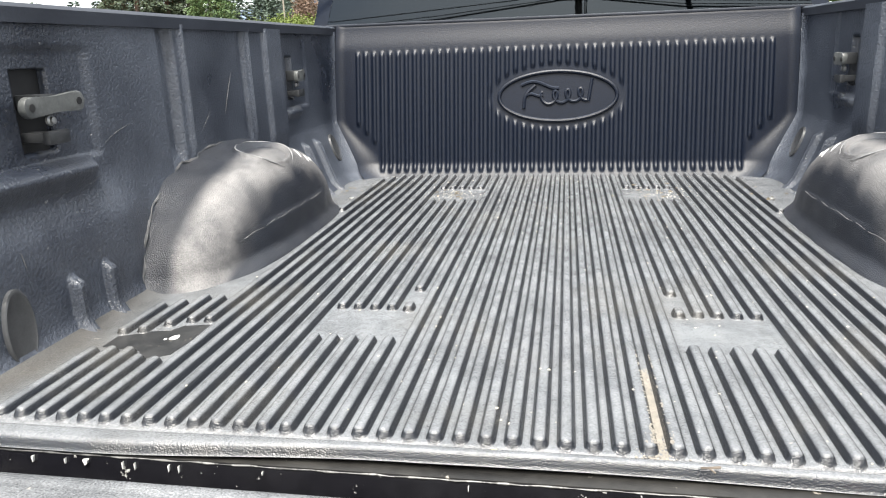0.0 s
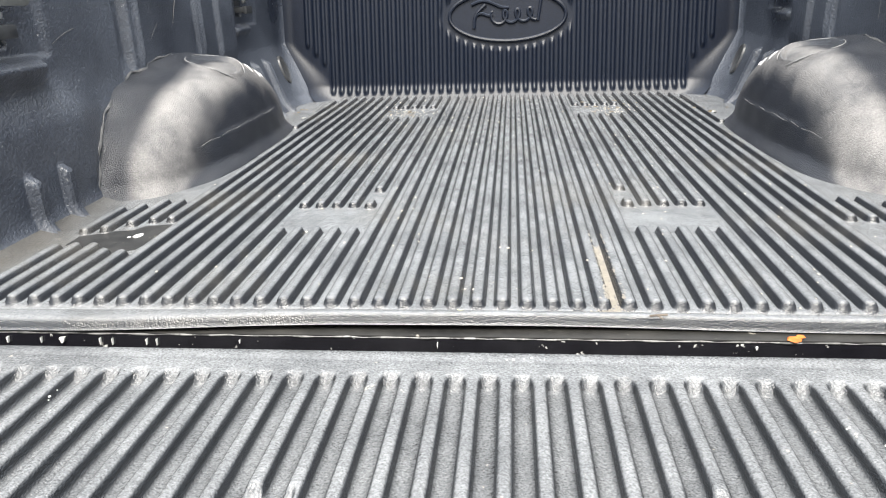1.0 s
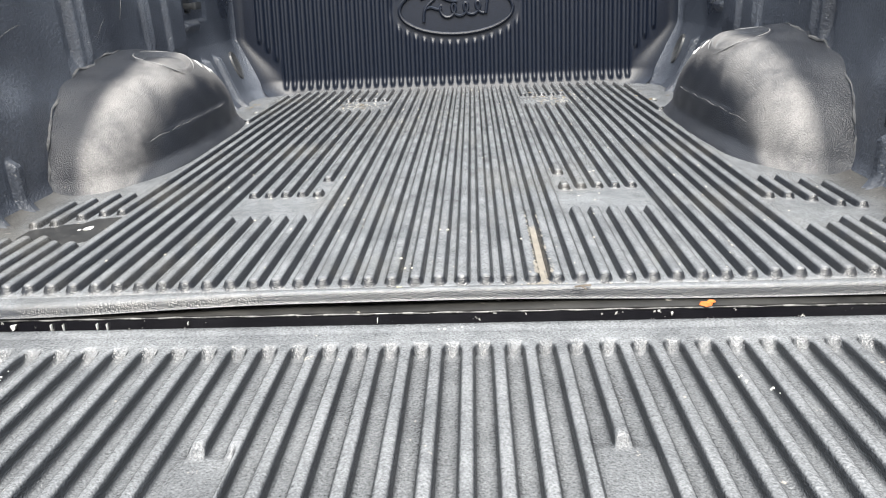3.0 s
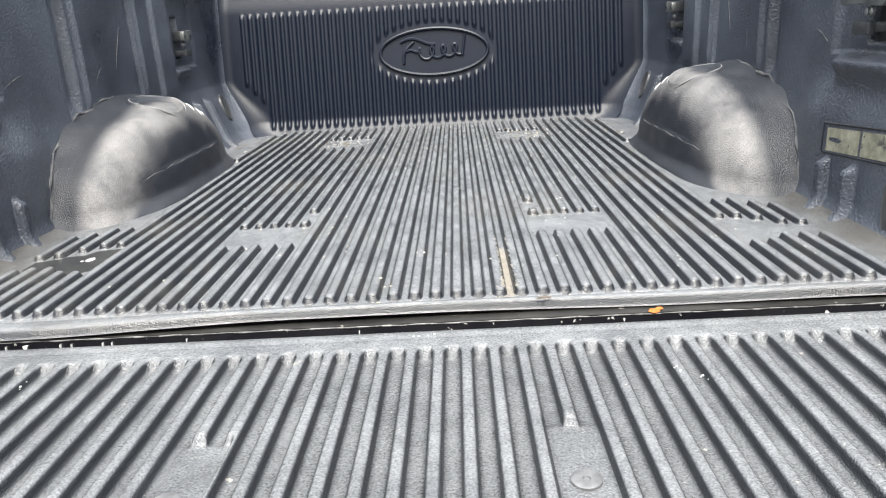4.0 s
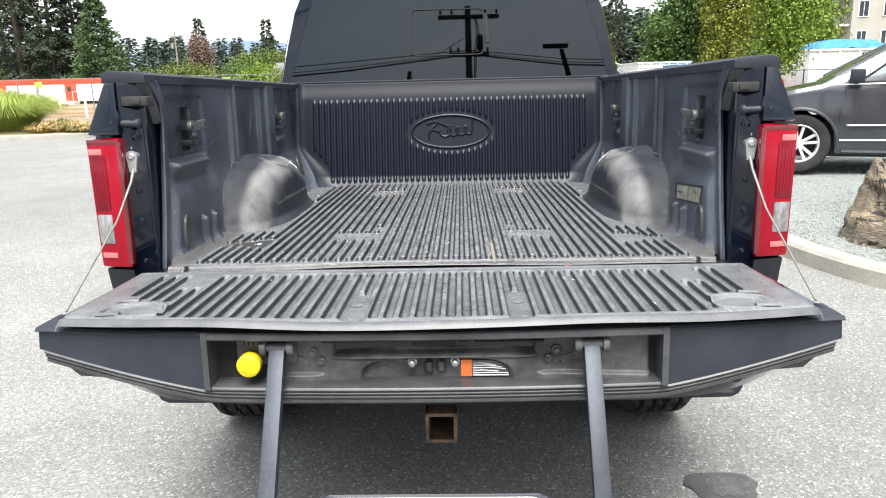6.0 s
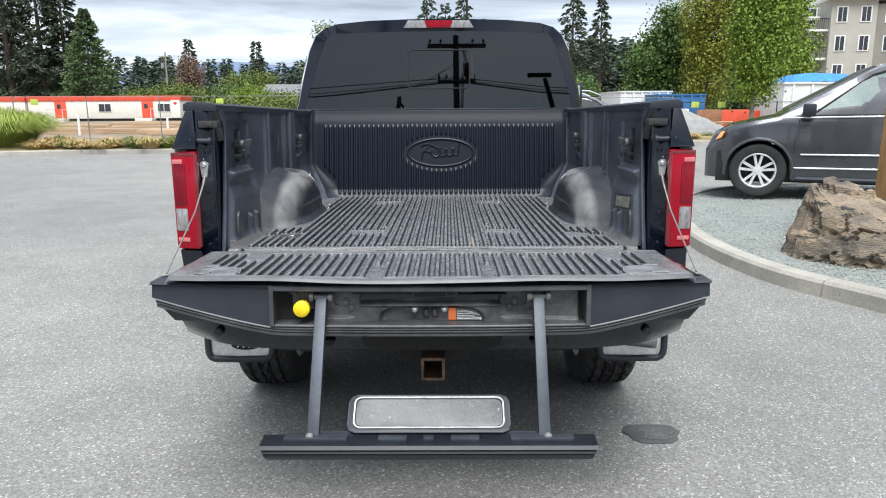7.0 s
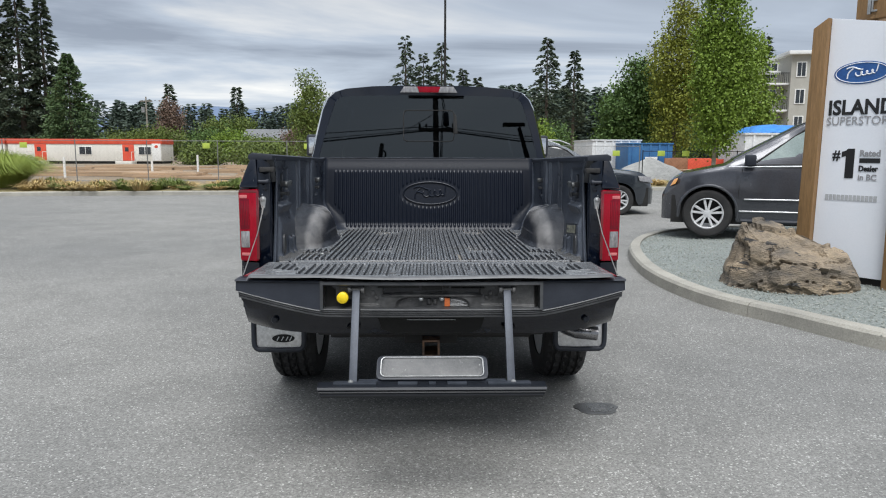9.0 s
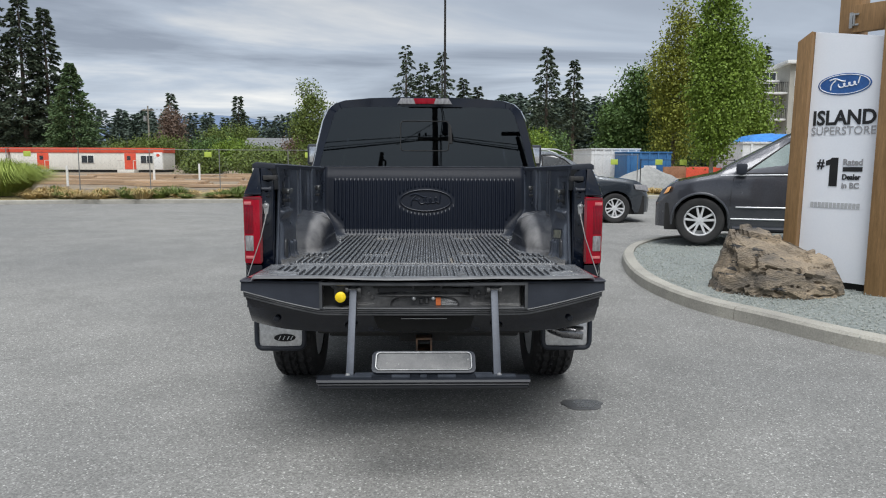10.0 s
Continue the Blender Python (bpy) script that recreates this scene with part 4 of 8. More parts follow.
# oval plugs: one low at the rear end of each side, one in each front corner
for s in (-1, 1):
    for y, z, ry, rz in ((0.062, 0.950, 0.030, 0.064), (1.590, 1.012, 0.030, 0.050)):
        m = on_side(s, y, z, 0.001)
        bm = bmesh.new()
        lathe(bm, [(0.02, 0.0035), (0.86, 0.0035), (0.93, 0.0060), (1.0, 0.0045), (1.0, -0.03)], m @ Matrix.Diagonal((ry, rz, 1, 1)), 32)
        part("oval_plug", bm, EDGE_TRIM, truck, "oval black plastic plug", angle=60)

# bed rails, bed sides, rear jambs
for s in (-1, 1):
    bm = bmesh.new()
    prism(bm, [(s * 0.792, 1.398), (s * 0.792, 1.421), (s * 0.80, 1.428), (s * 0.893, 1.434), (s * 0.914, 1.424), (s * 0.914, 1.40)], "y", -0.072, 1.80, 0.006)
    part("bed_rail", bm, TRIM, truck, "black plastic bed rail cap")
    bm = bmesh.new()
    lower = [(-0.02, 0.64), (0.30, 0.62)] + [(0.86 - 0.50 * math.cos(radians(a)), 0.42 + 0.50 * math.sin(radians(a))) for a in range(5, 180, 10)] + [(1.40, 0.45), (1.80, 0.45)]
    prism(bm, lower + [(1.80, 1.25), (1.80, 1.40), (-0.02, 1.40), (-0.02, 1.25)], "x", s * 0.93, s * 0.975, 0.01)
    for v in bm.verts:
        v.co.x -= s * 0.40 * max(0.0, v.co.z - 1.25)
    part("bedside", bm, PAINT, truck, "black painted bedside panel")
    # jamb behind the liner's edge
    bm = bmesh.new()
    hexa(bm, [(s * 0.806, -0.062, 0.86), (s * 0.864, -0.100, 0.86), (s * 0.890, 0.05, 0.86), (s * 0.806, 0.03, 0.86),
              (s * 0.812, -0.046, 1.402), (s * 0.866, -0.090, 1.402), (s * 0.882, 0.05, 1.402), (s * 0.812, 0.03, 1.402)], 0.006)
    # folded seams down the jamb
    for x0, x1 in ((0.813, 0.824), (0.858, 0.856)):
        tube(bm, [(s * x0, -0.063 - 0.4 * (x0 - 0.813), 0.87), (s * (x0 + 0.3 * (x1 - x0)), -0.061 - 0.4 * (x0 - 0.813), 1.02), (s * x1, -0.052 - 0.45 * (x0 - 0.813), 1.34)], 0.0050, 8)
    box(bm, s * 0.818, s * 0.89, -0.03, 0.06, 0.86, 1.40)
    jamb = part("tailgate_jamb", bm, PAINT, truck, "black painted tailgate jamb")
    for z in (0.905, 1.02, 1.105):
        bm = bmesh.new()
        lathe(bm, [(0.004, 0.016), (0.010, 0.014), (0.013, 0.006), (0.013, -0.02)], Matrix.Translation((s * 0.845, -0.070 + 0.02 * (z - 0.93), z)) @ pose(0, 0, 0, 90), 12)
        part("jamb_bolt", bm, PAINT, jamb)
    bm = bmesh.new()
    box(bm, s * 0.783, s * 0.855, -0.095, -0.045, 1.338, 1.364, 0.006)
    box(bm, s * 0.800, s * 0.828, -0.099, -0.090, 1.343, 1.359, 0.003)
    part("rubber_stop", bm, RUBBER, jamb)
    bm = bmesh.new()
    lathe(bm, [(0.022, -0.01), (0.022, 0.0), (0.010, 0.004), (0.010, 0.05), (0.014, 0.052), (0.014, 0.06), (0.009, 0.064)], Matrix.Translation((s * 0.872, -0.088, 1.291)) @ pose(0, 0, 0, 0, -90 * s), 16)
    part("striker_pin", bm, TRIM, jamb)
    for x, z, r in ((0.850, 1.225, 0.0055), (0.862, 0.985, 0.0055), (0.838, 1.255, 0.010)):
        bm = bmesh.new()
        lathe(bm, [(r * 1.5, -0.02), (r * 1.5, 0.002), (r, 0.004), (r, 0.009), (r * 0.5, 0.010)], Matrix.Translation((s * x, -0.070 - 0.3 * (x - 0.845), z)) @ pose(0, 0, 0, 90), 12)
        part("jamb_screw", bm, GALV if r < 0.006 else PAINT, jamb)
    # flat border of the liner: follows its rear edge and sweeps back under the rail
    bm = bmesh.new()
    strip = []
    for z in np.linspace(0.872, 1.400, 28):
        y = float(np.interp(z, EDGE_Z, EDGE_Y)) - 0.006 - 0.030 * float(step(1.33, 1.40, z))
        xi = 0.791
        strip.append([bm.verts.new(p) for p in ((s * xi, y + 0.030, z), (s * (xi - 0.0015), y + 0.002, z), (s * (xi + 0.003), y - 0.002, z), (s * (xi + 0.012), y + 0.004, z), (s * (xi + 0.012), y + 0.03, z))])
    for p, q in zip(strip, strip[1:]):
        for k in range(5):
            bm.faces.new([p[k], p[(k + 1) % 5], q[(k + 1) % 5], q[k]])
    bm.faces.new(strip[-1])
    bm.faces.new(strip[0][::-1])
    part("liner_border", bm, SIDE_LINER, truck, "black plastic liner border", angle=30)
    # the liner's folded flap under the rail
    bm = bmesh.new()
    hexa(bm, [(s * 0.792, 0.004, 1.290), (s * 0.812, -0.006, 1.285), (s * 0.816, 0.026, 1.285), (s * 0.798, 0.032, 1.290),
              (s * 0.794, -0.048, 1.399), (s * 0.826, -0.062, 1.399), (s * 0.830, -0.020, 1.399), (s * 0.802, -0.008, 1.399)], 0.004)
    part("liner_flap", bm, EDGE_TRIM, truck, "grey folded liner flap")
    # cable anchor, cable
    bm = bmesh.new()
    lathe(bm, [(0.010, -0.02), (0.010, 0.016), (0.006, 0.020)], Matrix.Translation((s * 0.838, -0.092, 1.203)) @ pose(0, 0, 0, 90), 14)
    prism(bm, [(s * 0.838 + 0.016 * math.cos(a), 1.203 + 0.016 * math.sin(a)) for a in np.linspace(0.2, math.pi - 0.2, 9)] + [(s * 0.838 - 0.009, 1.160), (s * 0.838 + 0.009, 1.160)], "y", -0.106, -0.100)
    anchor = part("cable_end", bm, GALV, truck, "galvanised tailgate cable end")
    bm = bmesh.new()
    tube(bm, [(s * 0.838, -0.102, 1.168), (s * 0.840, -0.120, 1.135), (s * 0.841, -0.22, 1.045), (s * 0.843, -0.50, 0.885)], [0.0060, 0.0036, 0.0026, 0.0026], 8)
    part("tailgate_cable", bm, CABLE, truck, "grey steel tailgate cable")
    # quarter panel above and below the lamp
    bm = bmesh.new()
    hexa(bm, [(s * 0.856, -0.122, 1.260), (s * 0.958, -0.102, 1.260), (s * 0.984, 0.10, 1.260), (s * 0.874, 0.10, 1.260),
              (s * 0.872, -0.086, 1.404), (s * 0.905, -0.078, 1.404), (s * 0.912, 0.10, 1.404), (s * 0.874, 0.10, 1.404)], 0.012)
    part("quarter_panel", bm, PAINT, truck)
    bm = bmesh.new()
    hexa(bm, [(s * 0.86, -0.07, 0.66), (s * 0.940, -0.06, 0.66), (s * 0.962, 0.10, 0.66), (s * 0.86, 0.10, 0.66),
              (s * 0.862, -0.116, 0.888), (s * 0.953, -0.092, 0.888), (s * 0.978, 0.10, 0.888), (s * 0.88, 0.10, 0.888)], 0.008)
    part("quarter_panel", bm, PAINT, truck)
    # tail lamp: a rounded lens with a plain inner column and stacked lenses beside it
    bm = bmesh.new()
    hexa(bm, [(s * 0.858, -0.126, 0.893), (s * 0.958, -0.104, 0.893), (s * 0.980, 0.07, 0.893), (s * 0.888, 0.07, 0.893),
              (s * 0.855, -0.128, 1.256), (s * 0.960, -0.108, 1.250), (s * 0.984, 0.07, 1.250), (s * 0.874, 0.07, 1.256)], 0.014)
    lamp = part("tail_lamp", bm, RED, truck, "red tail lamp")

    def lens(nm, mat, u0, u1, z0, z1, out_, label="", bev=0.004):
        """A lens between two shares u of the lamp's width."""
        def face(u, z, o):
            v = (z - 0.893) / 0.363
            return (s * (0.858 - 0.003 * v + u * (0.100 + 0.005 * v)), -0.126 - 0.002 * v + u * (0.022 - 0.002 * v) - o, z)
        b_ = bmesh.new()
        hexa(b_, [face(u0, z0, out_), face(u1, z0, out_), face(u1, z0, -0.02), face(u0, z0, -0.02), face(u0, z1, out_), face(u1, z1, out_), face(u1, z1, -0.02), face(u0, z1, -0.02)], bev)
        return part(nm, b_, mat, lamp, label)

    lens("brake_lens", RED_MID, 0.46, 0.93, 1.056, 1.206, 0.0025, "darker red brake light lens")
    for k in range(5):
        lens("lens_rib", RED, 0.50 + 0.085 * k, 0.525 + 0.085 * k, 1.075, 1.195, 0.0035, bev=0.001)
    lens("reflector_bar", RED_BRIGHT, 0.55, 0.94, 1.209, 1.226, 0.003, bev=0.003)
    rev = lens("reverse_lens", CLEARLENS, 0.46, 0.93, 0.962, 1.046, 0.0035, "clear reversing light lens", 0.006)
    lens("reflector_bar", RED_BRIGHT, 0.44, 0.90, 0.922, 0.937, 0.003, bev=0.002)
    lens("lens_edge", RED_DEEP, -0.02, 0.12, 0.905, 1.245, 0.001, bev=0.003)
    lens("lens_edge", RED_DEEP, 0.03, 0.97, 1.236, 1.251, 0.001, bev=0.003)

# sill between bed and tailgate
bm = bmesh.new()
hexa(bm, [(-0.80, -0.141, 0.78), (0.80, -0.141, 0.78), (0.80, -0.05, 0.78), (-0.80, -0.05, 0.78), (-0.80, -0.139, 0.8785), (0.80, -0.139, 0.8785), (0.80, -0.05, 0.8785), (-0.80, -0.05, 0.8785)], 0.003)
sill = part("bed_sill", bm, SILL, truck, "scuffed black painted bed sill")
bm = bmesh.new()
box(bm, -0.74, 0.74, -0.1365, -0.09, 0.8780, 0.8800, 0.0008)
part("sill_edge", bm, surface("grimy_black_ledge", (0.007, 0.007, 0.007), (0.026, 0.025, 0.023), 14, (0.35, 0.6), bump=0.3, bscale=90, fleck=((0.25, 0.23, 0.20), 0.04, 70)), sill, "dirty worn sill edge")
bm = bmesh.new()
tube(bm, [(-0.74 + 0.0185 * k, -0.1385 + 0.0004 * math.sin(3.1 * k), 0.8783 + 0.0004 * math.sin(1.7 * k)) for k in range(81)], [0.0010 + 0.0006 * math.sin(2.3 * k) for k in range(81)], 6)
part("worn_edge", bm, surface("worn_bare_edge", (0.03, 0.03, 0.03), (0.20, 0.20, 0.195), 40, (0.35, 0.5), bump=0.2, fleck=((0.015, 0.015, 0.015), 0.22, 45)), sill)
for x, w, h in ((-0.600, 0.008, 0.018), (-0.555, 0.004, 0.016), (-0.53, 0.022, 0.016), (-0.478, 0.005, 0.02), (-0.462, 0.004, 0.02), (-0.418, 0.005, 0.018), (-0.405, 0.004, 0.02), (-0.30, 0.004, 0.008), (-0.06, 0.003, 0.014), (0.30, 0.006, 0.006)):
    bm = bmesh.new()
    w, h = w * 0.34, h * 0.42
    prism(bm, [(x, 0.873), (x + w, 0.874), (x + w * 0.6, 0.874 - h), (x + 0.3 * w, 0.872 - h * 0.9)], "y", -0.1425, -0.139)
    part("paint_chip", bm, TRIMWHITE, sill, smooth=False)

# floor pan and frame beneath
bm = bmesh.new()
box(bm, -0.93, 0.93, -0.04, 1.80, 0.72, 0.874, 0.01)
for s in (-1, 1):
    box(bm, s * 0.40, s * 0.50, -0.20, 5.2, 0.52, 0.68, 0.01)
part("bed_underside", bm, DARK, truck)
bm = bmesh.new()
tube(bm, [(-0.70, 0.86, 0.42), (0.70, 0.86, 0.42)], 0.045, 12)
lathe(bm, [(0.06, -0.11), (0.14, -0.06), (0.15, 0), (0.14, 0.06), (0.06, 0.11)], Matrix.Translation((0.05, 0.86, 0.42)) @ pose(0, 0, 0, 90), 20)
part("rear_axle", bm, DARK, truck)

# ---- tailgate, laid flat ----
def gate_edge(x):
    return -0.662 + 0.060 * (abs(x) / 0.85) ** 2.2


bm = bmesh.new()
n = 24
rowsv = []
for z, inset in ((0.735, 0.03), (0.78, 0.006), (0.862, 0.0), (0.880, 0.006)):
    line = [bm.verts.new((x * (1 - inset / 0.85), gate_edge(x) + 0.055 + inset, z)) for x in np.linspace(-0.85, 0.85, n)]
    back = [bm.verts.new((x * 0.985 * (1 - inset / 0.85), -0.196 - inset * 0.2, z)) for x in np.linspace(0.85, -0.85, n)]
    rowsv.append(line + back)
for a, b in zip(rowsv, rowsv[1:]):
    for k in range(len(a)):
        bm.faces.new([a[k], a[(k + 1) % len(a)], b[(k + 1) % len(b)], b[k]])
bm.faces.new(rowsv[0][::-1])
bm.faces.new(rowsv[-1])
tailgate = part("tailgate", bm, PAINT, truck, "lowered black tailgate")

# its ribbed liner
HEM = surface("smooth_liner_hem", (0.060, 0.063, 0.067), (0.120, 0.123, 0.128), 11, (0.36, 0.5), bump=0.25, bscale=260, depth=0.0008, spec=0.5)
RIVET = surface("dull_rivet", (0.12, 0.123, 0.128), (0.21, 0.212, 0.216), 30, (0.35, 0.5), metal=0.3, bump=0.2)
GP = 0.0325
xs = [-0.800, -0.797, -0.790, -0.775, -0.760, -0.745]
for k in range(-23, 23):
    c = 0.005 + k * GP
    xs += [c + d for d in (-0.01625, -0.0146, -0.0132, -0.0121, -0.0112, -0.0103, -0.0094, -0.0086, -0.0080, 0.0, 0.0080, 0.0086, 0.0094, 0.0103, 0.0112, 0.0121, 0.0132, 0.0146)]
xs = np.array(sorted(xs + [0.745, 0.760, 0.775, 0.790, 0.797, 0.800]))
base = [-0.205, -0.208, -0.212, -0.218, -0.226, -0.232, -0.236, -0.240, -0.247] + [-0.253 - 0.005 * i for i in range(80)] + [-0.655, -0.662, -0.669, -0.675, -0.680, -0.684]
ys = np.array(sorted(base))
X, Y = np.meshgrid(xs, ys, indexing="ij")
G = np.zeros_like(X)
for k in range(-22, 22):
    c = 0.005 + k * GP
    near = np.abs(xs - c) < 0.0163
    yn = Y[near]
    ac = abs(c - 0.005)
    run = (-0.634, -0.268)
    if ac > 0.575:
        run = (-0.615, -0.385) if ac < 0.60 else (-0.492, -0.385) if ac < 0.63 else (-0.482, -0.264) if ac < 0.66 else (-0.47, -0.260) if ac < 0.695 else (-0.44, -0.257)
    a, b = run
    past = np.maximum(0.0, np.maximum(a + 0.006 - yn, yn - (b - 0.006)))
    r = np.sqrt(np.abs(xs[near] - c)[:, None] ** 2 + past ** 2)
    G[near] = np.maximum(G[near], 1 - (1 - np.clip(1 - np.clip((r - 0.0080) / 0.0082, 0, 1), 0, 1) ** 2.7) ** (1 / 2.7))
Z = 0.9045 - 0.0125 * G
# plain strips with the fixings, round hollows near the corners
for px_, py0, py1 in ((-0.165, -0.655, -0.440), (0.183, -0.655, -0.430)):
    w = (1 - step(0.022, 0.028, np.abs(X - px_))) * (1 - step(py1 - 0.004, py1 + 0.008, Y)) * step(-0.652, -0.640, Y)
    Z = Z * (1 - w) + 0.8955 * w
for s in (-1, 1):
    r = np.sqrt((X - s * 0.655) ** 2 + ((Y + 0.572) / 0.85) ** 2)
    Z = Z - 0.005 * (1 - step(0.060, 0.070, r)) + 0.004 * np.exp(-((r - 0.074) / 0.007) ** 2)
Yg = Y + 0.05 * (np.abs(X) / 0.745) ** 2.2 * step(-0.55, -0.684, Y)
Z = Z - 0.0015 * np.exp(-((Y + 0.236) / 0.002) ** 2) - 0.016 * step(-0.220, -0.205, Y)
# the rear hem: a shallow channel, then a rolled edge that has lifted in waves
Z = Z - 0.004 * np.exp(-((Y + 0.655) / 0.006) ** 2) - 0.012 * step(-0.670, -0.684, Y) ** 2
Z = Z + (0.005 * np.exp(-((X - 0.36) / 0.16) ** 2) + 0.004 * np.exp(-((X + 0.45) / 0.15) ** 2) + 0.0015 * np.sin(9 * X)) * step(-0.61, -0.684, Y)
Z = Z - 0.014 * step(0.786, 0.800, np.abs(X)) ** 2
cut = int((ys < -0.650).sum())
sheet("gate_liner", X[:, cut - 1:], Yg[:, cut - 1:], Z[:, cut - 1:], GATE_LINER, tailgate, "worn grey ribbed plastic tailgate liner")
sheet("liner_hem", X[:, :cut], Yg[:, :cut], Z[:, :cut], HEM, tailgate, "smooth grey rolled liner hem")
for s in (-1, 1):
    for y in (-0.500, -0.600):
        bm = bmesh.new()
        tube(bm, [(s * 0.670, y, 0.9025), (s * 0.718, y, 0.9025)], 0.009, 10)
        part("liner_bar", bm, FLOOR_LINER, tailgate)
for x, y in ((-0.172, -0.526), (0.183, -0.516), (-0.163, -0.630), (0.185, -0.628)):
    bm = bmesh.new()
    lathe(bm, [(0.002, 0.0012), (0.004, 0.0010), (0.005, 0.0032), (0.016, 0.0036), (0.0185, 0.0022), (0.0185, -0.004)], Matrix.Translation((x, y, 0.8965)) @ Matrix.Scale(0.72, 4), 20)
    part("rivet", bm, RIVET, tailgate)

# end face: two trim panels, a middle bay with the step's works
def end_band(bm, x0, x1, n, zlo, zhi, out_, depth, z_in=0.0, edge=0.003):
    """A bent strip that follows the curved end of the tailgate."""
    rows_ = []
    for x in np.linspace(x0, x1, n):
        y = gate_edge(x) - out_
        lo, hi = zlo(abs(x)), zhi(abs(x))
        rows_.append([bm.verts.new(p) for p in ((x, y + edge, lo), (x, y, lo + edge), (x, y + z_in, hi - edge), (x, y + z_in + edge, hi), (x, y + depth, hi), (x, y + depth, lo))])
    for p, q in zip(rows_, rows_[1:]):
        for k in range(6):
            bm.faces.new([p[k], q[k], q[(k + 1) % 6], p[(k + 1) % 6]])
    bm.faces.new(rows_[0])
    bm.faces.new(rows_[-1][::-1])
    bmesh.ops.recalc_face_normals(bm, faces=bm.faces)


def foot_z(x):
    return 0.724 if x < 0.47 else 0.724 + 0.082 * ((x - 0.47) / 0.38) ** 1.15


for s in (-1, 1):
    bm = bmesh.new()
    end_band(bm, s * 0.482, s * 0.852, 14, lambda x: foot_z(x) + 0.024, lambda x: 0.872, 0.0, 0.09, 0.006)
    panel = part("end_trim", bm, TRIM, tailgate, "black plastic end trim", angle=25)
    bm = bmesh.new()
    end_band(bm, s * 0.482, s * 0.855, 14, lambda x: 0.8715, lambda x: 0.880, 0.004, 0.10, 0.003)
    part("trim_lip", bm, TRIM, panel, angle=25)
    bm = bmesh.new()
    end_band(bm, s * 0.468, s * 0.481, 3, lambda x: 0.752, lambda x: 0.880, 0.009, 0.08, 0.003)
    part("bay_post", bm, EDGE_TRIM, tailgate, angle=25)
for nm, z0, z1, out_, m in (("bay_header", 0.862, 0.8785, 0.006, EDGE_TRIM), ("bay_sill", 0.752, 0.759, 0.006, EDGE_TRIM)):
    bm = bmesh.new()
    end_band(bm, -0.468, 0.468, 24, lambda x: z0, lambda x: z1, out_, 0.08, 0.002)
    part(nm, bm, m, tailgate, "black plastic bay edge", angle=25)
for z0, z1, out_ in ((0.743, 0.7505, 0.003), (0.734, 0.742, 0.0), (0.722, 0.733, -0.004)):
    bm = bmesh.new()
    end_band(bm, -0.84, 0.84, 44, lambda x: z0 + foot_z(x) - 0.724, lambda x: z1 + foot_z(x) - 0.724, out_, 0.08, 0.0)
    part("foot_trim", bm, EDGE_TRIM, tailgate, "black ledged plastic foot trim", angle=25)
bm = bmesh.new()
box(bm, -0.47, 0.47, -0.592, -0.582, 0.73, 0.875)
part("bay_panel", bm, DARK, tailgate, "black metal bay panel")


def bay_out(x, z):
    """How far the pressed plate in the bay stands out."""
    o = 0.015 * step(-0.352, -0.342, x) * (1 - step(0.448, 0.458, x))
    o = o - 0.013 * step(-0.218, -0.206, x) * (1 - step(0.204, 0.216, x)) * step(0.816, 0.824, z)      # long recess above
    o = o + 0.006 * np.exp(-((z - 0.8105) / 0.0040) ** 2) * step(-0.225, -0.205, x) * (1 - step(0.205, 0.225, x))
    q = (np.abs((x - 0.004) / 0.159) ** 3.2 + np.abs((z - 0.758) / 0.050) ** 3.2) ** (1 / 3.2)          # hollow round the bolts
    o = o + 0.010 * (1 - step(1.30, 1.62, q)) - 0.019 * (1 - step(0.93, 1.03, q))
    o = o + 0.010 * (1 - step(0.771, 0.778, z + 0.008 * np.clip(x - 0.2, 0, 1) / 0.25)) * step(0.205, 0.240, x)
    o = o + 0.010 * (1 - step(0.769, 0.776, z)) * (1 - step(-0.255, -0.225, x)) * step(-0.352, -0.342, x)
    for c, h in ((-0.012, 0.782), (0.014, 0.784)):                     # small lugs
        o = o + 0.010 * (1 - step(0.006, 0.009, np.abs(x - c))) * (1 - step(0.010, 0.014, np.abs(z - h)))
    return o


